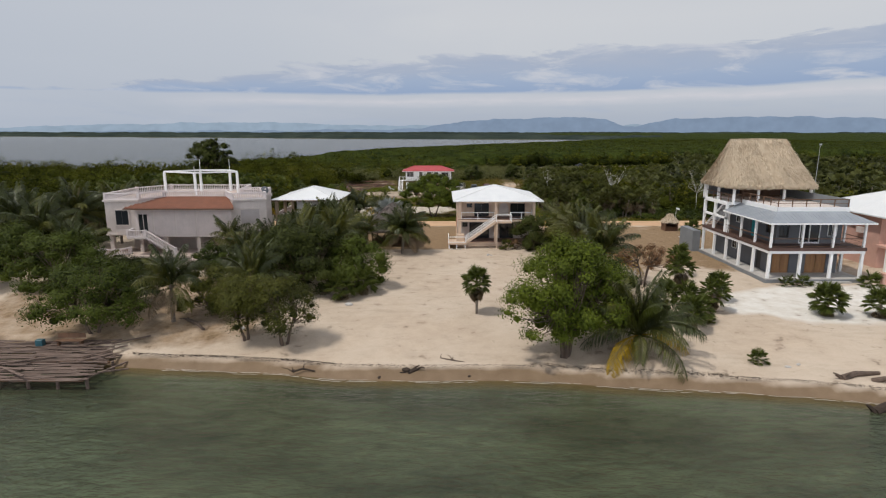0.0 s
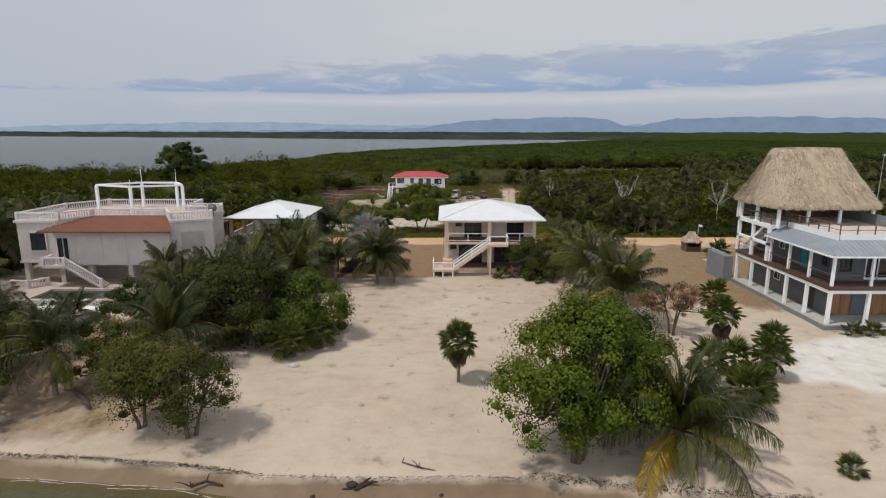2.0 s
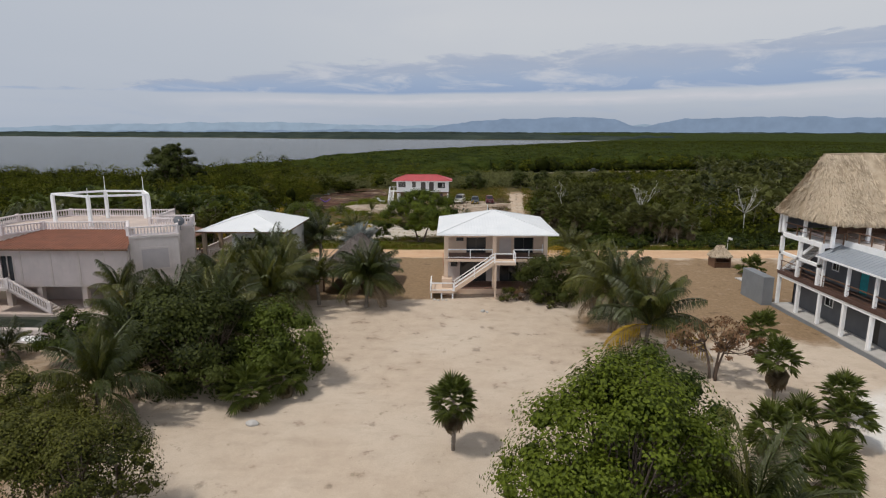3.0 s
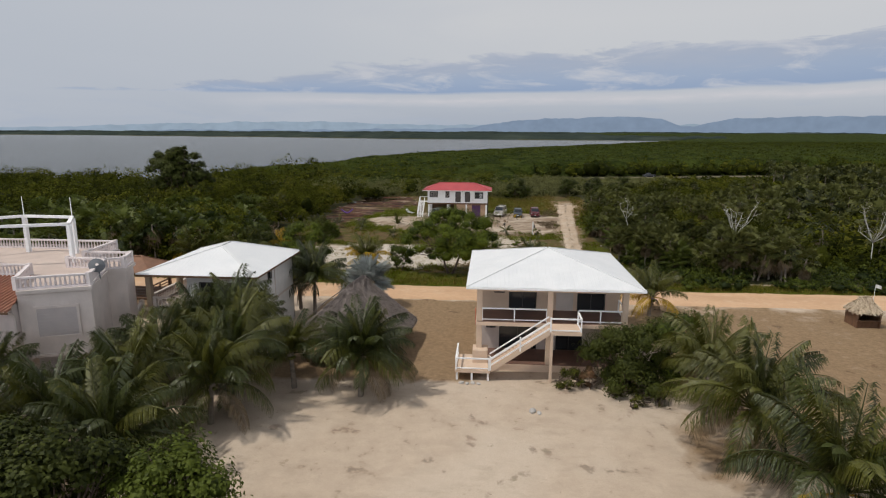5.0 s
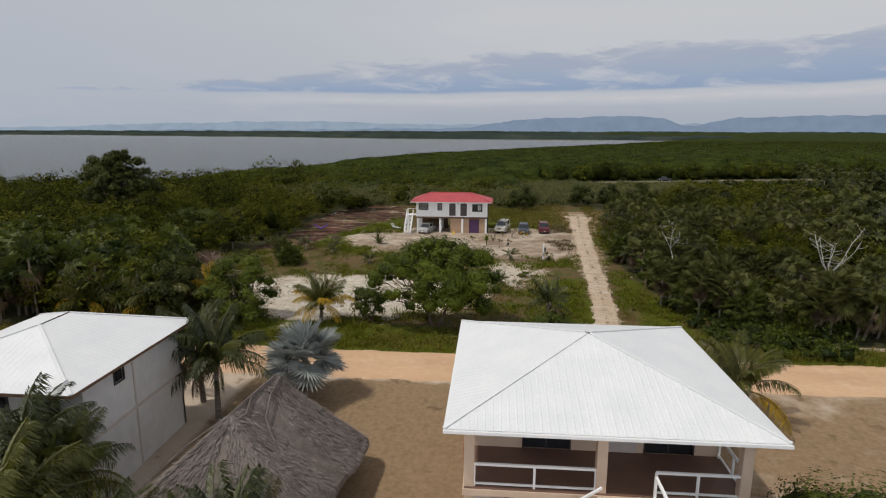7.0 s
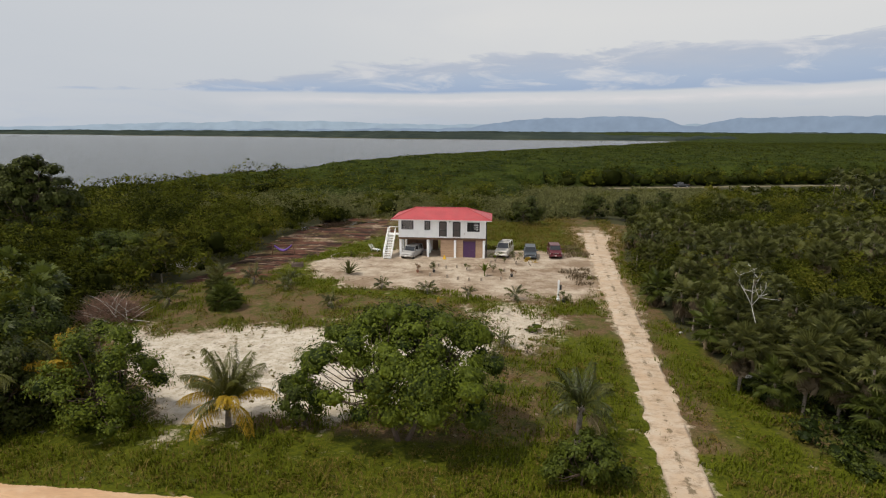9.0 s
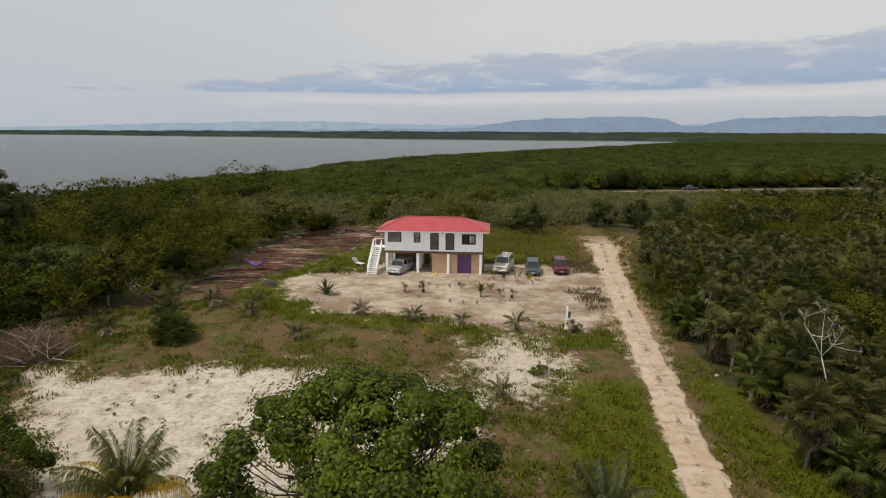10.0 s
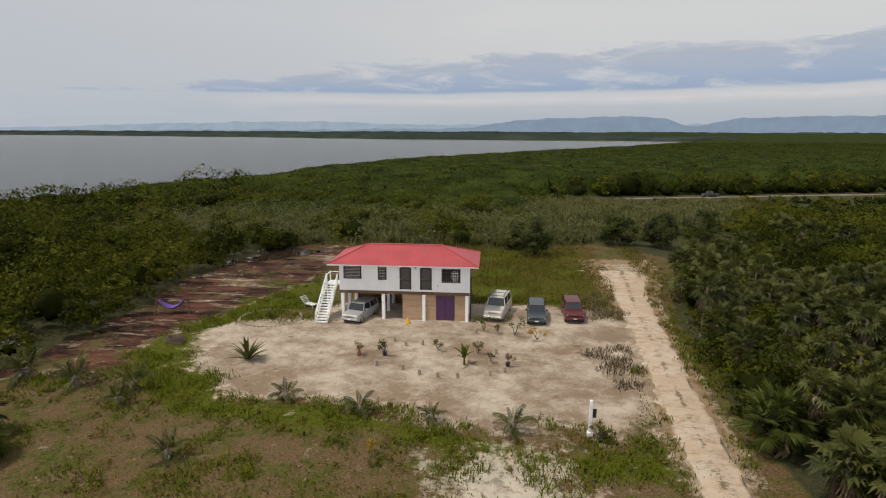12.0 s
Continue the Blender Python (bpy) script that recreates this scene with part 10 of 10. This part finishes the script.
def blade_leaf(name, ln, w, material):
    bm = bmesh.new()
    rows = []
    for k in range(5):
        f = k / 4
        ww = w * (0.6 + 1.6 * f * (1 - f)) * (1 - f ** 3)
        z = 0.12 * ln * math.sin(f * 2.4)
        rows.append((bm.verts.new((ln * f, -ww, z + ww * 0.5)), bm.verts.new((ln * f, 0, z)), bm.verts.new((ln * f, ww + 1e-3, z + ww * 0.5))))
    for a, b in zip(rows, rows[1:]):
        bm.faces.new((a[0], b[0], b[1], a[1]))
        bm.faces.new((a[1], b[1], b[2], a[2]))
    return mesh_of(name, bm, material)


YUCCA_LEAF = blade_leaf("agave_leaf", 1.1, 0.07, M_FAN_OLIVE)
BANANA_LEAF = blade_leaf("banana_leaf", 1.3, 0.17, M_LEAF_BRIGHT)
yucca(-15.0, 149.6, 1.75, 1)
yucca(-17.2, 160.0, 0.75, 2, "small agave inside a ring of stones")
yucca(11.2, 139.6, 0.7, 3, "spiky plant beside the white post")
t = thing("banana_plant", (2.3, 150.3, gz(2.3, 150.3)), "young green banana plant in the yard bed", "plant")
bm = bmesh.new()
tube(bm, [(0, 0, 0), (0, 0, 0.7)], 0.09, 0.06, 7)
part("stem", bm, M_LEAF_BRIGHT, t, world=False)
for k in range(8):
    alike("leaf", BANANA_LEAF, t, pose(0, 0, 0.55, 0, 0, k * 137.5) @ pose(0, 0, 0, 0, -75 + 8 * k, 0))

# ring of short posts round the bed
for k, (x, y) in enumerate(((-4.0, 154.8), (-2.9, 153.9), (-1.5, 154.2), (-1.0, 148.1), (1.9, 147.8), (4.3, 148.4), (5.4, 149.1), (4.8, 152.7), (-4.6, 149.5), (-2.4, 148.9), (0.4, 147.8), (3.2, 154.6), (3.0, 157.4))):
    bm = bmesh.new()
    z = gz(x, y)
    tube(bm, [(x, y, z - 0.1), (x + 0.02, y, z + 0.28), (x + 0.02, y, z + 0.44)], 0.13, 0.12, 9)
    solo("stump", bm, M_POST, "short pale wooden post edging the yard bed", "post", "bed edging posts", at=(x, y, z))


def potted(x, y, pot, leafm, s, seed, label, n=260):
    r = random.Random(seed)
    rng = np.random.default_rng(seed)
    z = gz(x, y)
    t = thing("potted_plant", (x, y, z), label, "plant", "potted plants")
    if pot:
        bm = bmesh.new()
        tube(bm, [(0, 0, 0), (0, 0, 0.3), (0, 0, 0.34)], 0.15, 0.21, 12)
        part("pot", bm, pot, t, world=False)
    bm = bmesh.new()
    top = []
    for k in range(6):
        e = Vector((r.gauss(0, 0.3) * s, r.gauss(0, 0.3) * s, 0.35 + r.uniform(0.3, 0.8) * s))
        tube(bm, [(0, 0, 0.1), (e.x * 0.4, e.y * 0.4, e.z * 0.6), e], 0.02, 0.008, 4)
        top.append(e)
    part("stem", bm, M_BARK, t, world=False)
    cen = np.array([tuple(q) for q in top])
    d = ball_points(rng, n)
    P = cen[rng.integers(0, len(cen), n)] + d * rng.uniform(0.05, 0.28, (n, 1)) * s
    V, F = leaves(rng, P, d, 0.13 * s ** 0.5, 0.5, 0.5)
    ob = new("foliage", mesh_arrays("foliage", V, F, leafm))
    ob.parent = t


for k, (x, y, pot, lm, s, lab) in enumerate((
        (-6.4, 151.5, M_TERRACOTTA, M_LEAF_RUST, 0.9, "red-leaved plant in a terracotta pot"),
        (-4.3, 151.7, M_BLACK_POT, M_FROND_BRIGHT, 1.25, "yellow-green shrub in a black pot"),
        (-0.1, 153.1, None, M_FROND_BRIGHT, 0.9, "low yellow-green shrub in the yard"),
        (3.3, 152.4, None, M_LEAF_OLIVE, 0.8, "low grey-green shrub in the yard"),
        (4.4, 150.7, None, M_LEAF_OLIVE, 0.6, "small olive plant in the yard"),
        (5.7, 150.3, M_BLACK_POT, M_LEAF_RUST, 0.8, "dark-leaved plant in a black pot"),
        (3.7, 158.1, None, M_LEAF_BRIGHT, 1.3, "green shrub beside the white car"),
        (6.5, 157.2, None, M_FROND_BRIGHT, 1.6, "tall yellow-green shrub before the cars"),
        (8.4, 156.1, None, M_FROND_YELLOW, 1.2, "yellowish shrub before the cars"),
        (5.0, 157.6, None, M_LEAF_OLIVE, 0.6, "small olive plant before the cars"),
        (10.9, 139.5, M_BLACK_POT, M_LEAF, 1.1, "green plant in a black pot by the post"),
        (-2.4, 136.8, None, M_FROND_YELLOW, 0.7, "little yellow-leaved sapling in rough grass"),
        (6.2, 124.5, None, M_FROND_BRIGHT, 0.9, "yellow-green sapling in rough grass"))):
    potted(x, y, pot, lm, s, 500 + k, lab)

# white post with its board, plain marker cone, lounger, stone ring
p = thing("signpost", (10.4, 140.2, gz(10.4, 140.2)), "white painted post with a narrow board", "post")
part("post", boxes((-0.09, 0.09, -0.09, 0.09, -0.1, 2.3), bevel=0.015), M_WHITE, p, world=False)
part("board", boxes((0.1, 0.32, -0.03, 0.03, 1.2, 1.75)), M_FRAME, p, world=False)
part("foot", boxes((-0.16, 0.16, -0.16, 0.16, -0.1, 0.25)), M_WHITE, p, world=False)
bm = bmesh.new()
zz = gz(-3.6, 159.8)
tube(bm, [(-3.6, 159.8, zz), (-3.6, 159.8, zz + 0.18), (-3.6, 159.8, zz + 0.28), (-3.6, 159.8, zz + 0.42)], 0.28, 0.13, 10)
bmesh.ops.create_icosphere(bm, subdivisions=2, radius=0.13, matrix=pose(-3.6, 159.8, zz + 0.46))
solo("yard_ornament", bm, M_YELLOW, "bright yellow garden ornament before the store", "ornament", at=(-3.6, 159.8, zz))


def lounger(x, y, turn):
    t = thing("sun_lounger", (x, y, gz(x, y)), "white plastic sun lounger beside the stairs", "lounger")
    t.rotation_euler = (0, 0, radians(turn))
    bm = bmesh.new()
    box(bm, -0.36, -0.31, -0.95, 0.5, 0.28, 0.34)
    box(bm, 0.31, 0.36, -0.95, 0.5, 0.28, 0.34)
    seat = part("seat_frame", bm, M_WHITE, t, world=False)
    for k in range(9):
        part("slat", boxes((-0.33, 0.33, -0.9 + 0.15 * k, -0.78 + 0.15 * k, 0.32, 0.35)), M_WHITE, seat, world=False)
    bm = bmesh.new()
    for sx in (-0.33, 0.33):
        beam(bm, (sx, 0.45, 0.33), (sx, 1.0, 0.95), 0.05)
    for k in range(5):
        f = k / 4
        beam(bm, (-0.33, 0.5 + 0.48 * f, 0.38 + 0.55 * f), (0.33, 0.5 + 0.48 * f, 0.38 + 0.55 * f), 0.03, 0.1, (0, -0.7, 0.7))
    part("backrest", bm, M_WHITE, t, world=False)
    for sx in (-0.32, 0.32):
        for sy in (-0.8, 0.4):
            part("leg", boxes((sx - 0.03, sx + 0.03, sy - 0.03, sy + 0.03, 0, 0.3)), M_WHITE, t, world=False)


lounger(-14.6, 164.2, 60)
r5 = random.Random(8)
for k in range(46):
    a = 2 * math.pi * k / 46
    x, y = -17.2 + 3.0 * math.cos(a), 160.1 + 2.6 * math.sin(a)
    bm = bmesh.new()
    bmesh.ops.create_icosphere(bm, subdivisions=1, radius=r5.uniform(0.10, 0.17), matrix=pose(x, y, gz(x, y) + 0.05, 0, 0, r5.uniform(0, 90)) @ Matrix.Diagonal((1.3, 0.9, 0.7, 1)))
    solo("edging_stone", bm, M_POST, "brown rough stone in a garden ring", "stone", "ring of garden stones", at=(x, y, gz(x, y)))


def hammock():
    x, y = -27.9, 161.2
    z = gz(x, y)
    t = thing("hammock", (x, y, z), "purple hammock slung on a wooden frame", "hammock")
    t.scale = (0.78, 0.8, 0.85)
    t.rotation_euler = (0, 0, radians(14))
    for sx in (-1.9, 1.9):
        for sy in (-0.5, 0.5):
            bm = bmesh.new()
            tube(bm, [(sx * 1.1, sy, 0), (sx, 0, 1.9)], 0.05, 0.04, 6)
            part("leg", bm, M_WOOD, t, world=False)
    bm = bmesh.new()
    tube(bm, [(-1.9, 0, 1.85), (1.9, 0, 1.85)], 0.04, 0.04, 6)
    part("ridge_pole", bm, M_WOOD, t, world=False)
    bm = bmesh.new()
    rows = []
    for k in range(15):
        f = k / 14
        w = 0.06 + 0.62 * math.sin(math.pi * f) ** 0.6
        zc = 1.55 - 0.95 * math.sin(math.pi * f)
        rows.append([bm.verts.new((-1.6 + 3.2 * f, w * s, zc + 0.28 * s * s)) for s in (-1, -0.5, 0, 0.5, 1)])
    for a, b in zip(rows, rows[1:]):
        for i in range(4):
            bm.faces.new((a[i], b[i], b[i + 1], a[i + 1]))
    ob = part("cloth", bm, M_HAMMOCK, t, "purple cloth", world=False, smooth=True)
    md = ob.modifiers.new("thickness", "SOLIDIFY")
    md.thickness = 0.02
    for sx in (-1, 1):
        bm = bmesh.new()
        tube(bm, [(sx * 1.9, 0, 1.8), (sx * 1.6, 0, 1.57)], 0.015, 0.015, 5)
        part("rope", bm, M_WOOD_PALE, t, world=False)


hammock()
t = thing("slatted_crate", (-22.9, 152.9, gz(-22.9, 152.9)), "low weathered timber crate on the grass", "crate")
for k in range(4):
    part("slat", boxes((-0.7, 0.7, -0.4, -0.36, 0.06 + 0.13 * k, 0.16 + 0.13 * k)), M_WOOD_GREY, t, world=False)
    part("slat", boxes((-0.7, 0.7, 0.36, 0.4, 0.06 + 0.13 * k, 0.16 + 0.13 * k)), M_WOOD_GREY, t, world=False)
for sx in (-0.7, 0.66):
    part("end_board", boxes((sx, sx + 0.04, -0.36, 0.36, 0.05, 0.55)), M_WOOD_GREY, t, world=False)


def sticks(name, label, centre, n, spread, ln, rad, material, seed, up=0.35, category="brushwood", heap=0.0):
    """A heap or line of thin sticks as one mass."""
    r = random.Random(seed)
    bm = bmesh.new()
    for k in range(n):
        cx, cy = centre(r)
        d = math.hypot(cx - centre.x, cy - centre.y) if hasattr(centre, "x") else 0
        z = gz(cx, cy) + max(0.0, heap * (1 - (d / spread) ** 2)) * r.uniform(0.05, 1) ** 0.5 if heap else gz(cx, cy) + 0.03
        a, l_ = r.uniform(0, 6.28), ln * r.uniform(0.4, 1.2)
        e = (cx + l_ * math.cos(a), cy + l_ * math.sin(a), z + l_ * r.uniform(-0.1, up))
        tube(bm, [(cx, cy, z), ((cx + e[0]) / 2 + r.uniform(-0.1, 0.1) * l_, (cy + e[1]) / 2 + r.uniform(-0.1, 0.1) * l_, (z + e[2]) / 2 + 0.02), e], rad * r.uniform(0.5, 1.2), rad * 0.3, 4, False)
    solo(name, bm, material, label, category, kind="stuff")


class Heap:
    def __init__(self, x, y, s):
        self.x, self.y, self.s = x, y, s

    def __call__(self, r):
        a, q = r.uniform(0, 6.28), self.s * math.sqrt(r.random())
        return self.x + q * math.cos(a) * 1.2, self.y + q * math.sin(a)


sticks("brush_pile", "heap of dry reddish-brown cut branches", Heap(-33.4, 129.4, 2.4), 1300, 2.9, 1.15, 0.026, M_TWIG, 1, 0.9, heap=2.3)
sticks("brush_pile", "a few long bleached branches standing in the brush heap", Heap(-31.8, 128.4, 1.4), 26, 2.2, 2.2, 0.03, M_BARK_PALE, 31, 1.0, heap=1.6)
sticks("brush_pile", "tangle of bleached dead branches at the mangrove's edge", Heap(-38.0, 151.4, 1.7), 130, 2.0, 1.1, 0.024, M_BARK_PALE, 2, 0.5, heap=0.7)
sticks("brush_pile", "few bleached branches lying at the wet hollow", Heap(-38.6, 177.0, 1.0), 40, 1.2, 1.0, 0.03, M_BARK_PALE, 12, 0.5, heap=0.4)
# dark enough for the wrack line to stand for the scarp's shadow too
M_WRACK = surface("dark_wrack", (0.055, 0.038, 0.026), (0.035, 0.024, 0.017), 5.0, 0.95, 0.5, 30)


def along_berm(r):
    x = r.uniform(-24, 42) if r.random() < 0.6 else r.choice((r.uniform(5, 22), r.uniform(-24, -8)))
    return x, float(berm_line(x)) + r.gauss(-0.03, 0.06) + (0.5 * r.random() if 6 < x < 20 and r.random() < 0.6 else 0)


sticks("wrack_line", "seaweed, roots and twigs along the sand scarp, darkened for its shadow", along_berm, 2600, 1, 0.20, 0.016, M_WRACK, 3, 0.1, "seaweed")


def on_sand(r):
    return r.uniform(-28, 34), r.uniform(42, 76)


sticks("beach_litter", "scattered dry leaves and twigs on the sand", on_sand, 220, 1, 0.13, 0.010, M_WRACK, 4, 0.15, "twigs")


def in_yard(r):
    return r.uniform(-28, 18), r.uniform(112, 158)


sticks("yard_litter", "scattered dry twigs in the yard", in_yard, 700, 1, 0.25, 0.02, M_TWIG, 5, 0.2, "twigs")


def driftwood(name, label, pts, r0, r1, material, seed):
    r = random.Random(seed)
    t = thing(name, pts[0], label, "driftwood", "driftwood")
    bm = bmesh.new()
    tube(bm, pts, r0, r1, 8)
    part("log", bm, material, t)
    for k in range(4):
        a = Vector(pts[r.randrange(len(pts))])
        b = a + Vector((r.uniform(-0.8, 0.8), r.uniform(-0.3, 0.3), r.uniform(0.1, 0.5)))
        bm = bmesh.new()
        tube(bm, [a, (a + b) / 2 + Vector((0, 0, 0.08)), b], r1 * 0.9, r1 * 0.3, 5)
        part("branch_stub", bm, material, t)


driftwood("driftwood_log", "dark wet driftwood branch at the waterline", [(-11.0, 39.5, 0.3), (-10.3, 39.8, 0.42), (-9.4, 39.6, 0.32)], 0.09, 0.05, M_WRACK, 1)
driftwood("driftwood_log", "small dark stump on the wet sand", [(-2.5, 39.3, 0.2), (-2.2, 39.4, 0.45), (-1.9, 39.5, 0.5)], 0.2, 0.12, M_WRACK, 2)
driftwood("driftwood_log", "forked driftwood branch along the scarp", [(-0.2, 41.0, 0.75), (0.7, 40.5, 0.8), (1.6, 40.3, 0.72)], 0.06, 0.04, M_BARK, 3)
driftwood("driftwood_log", "weathered driftwood trunk washed up on the beach", [(27.6, 37.3, 0.75), (28.8, 37.7, 0.95), (30.6, 37.9, 0.9)], 0.26, 0.14, M_BARK, 4)
driftwood("driftwood_log", "gnarled root beside the driftwood trunk", [(29.5, 37.0, 0.7), (30.2, 36.6, 1.1), (31.0, 36.8, 1.0)], 0.22, 0.12, M_BARK, 5)
driftwood("driftwood_log", "dark log half in the water", [(27.5, 33.9, 0.0), (28.6, 34.2, 0.35), (29.8, 34.0, 0.3)], 0.3, 0.22, M_WRACK, 6)
driftwood("driftwood_log", "fallen palm log under the beach trees", [(-22.4, 48.4, 1.3), (-21.2, 47.4, 1.35), (-20.2, 46.4, 1.05)], 0.16, 0.12, M_BARK, 7)
for k, (x, y, s) in enumerate(((-2.7, 39.4, 0.22), (1.9, 39.0, 0.1), (-4.6, 38.9, 0.12), (22.4, 121.0, 0.42), (25.0, 39.2, 0.16), (25.9, 39.5, 0.13), (5.9, 73.7, 0.22), (6.3, 73.5, 0.16), (-17.0, 46.6, 0.2), (-8.9, 52.3, 0.3), (1.2, 77.6, 0.16), (1.6, 77.5, 0.14), (2.0, 77.6, 0.15), (2.4, 77.5, 0.13), (20.5, 131.0, 0.15))):
    bm = bmesh.new()
    bmesh.ops.create_icosphere(bm, subdivisions=2, radius=s, matrix=pose(x, y, gz(x, y) + s * 0.25, 0, 0, 40 * k) @ Matrix.Diagonal((1.4, 1.0, 0.65, 1)))
    for v in bm.verts:
        v.co += Vector((v.co - Vector((x, y, gz(x, y))))).normalized() * (noise.noise(v.co * 3) * s * 0.3)
    solo("stone", bm, M_CONCRETE if k > 2 else M_WRACK, "rough weathered stone lying on the ground", "stone", "loose stones", at=(x, y, gz(x, y)))
bm = bmesh.new()
poly_prism(bm, [(36.2, 85.2), (39.0, 85.4), (38.9, 87.2), (36.1, 87.0)], 1.3, 1.78)
solo("concrete_slab", bm, M_CONCRETE, "low pale concrete slab on the dirt lot", "slab", at=(37.5, 86.2, 1.5))
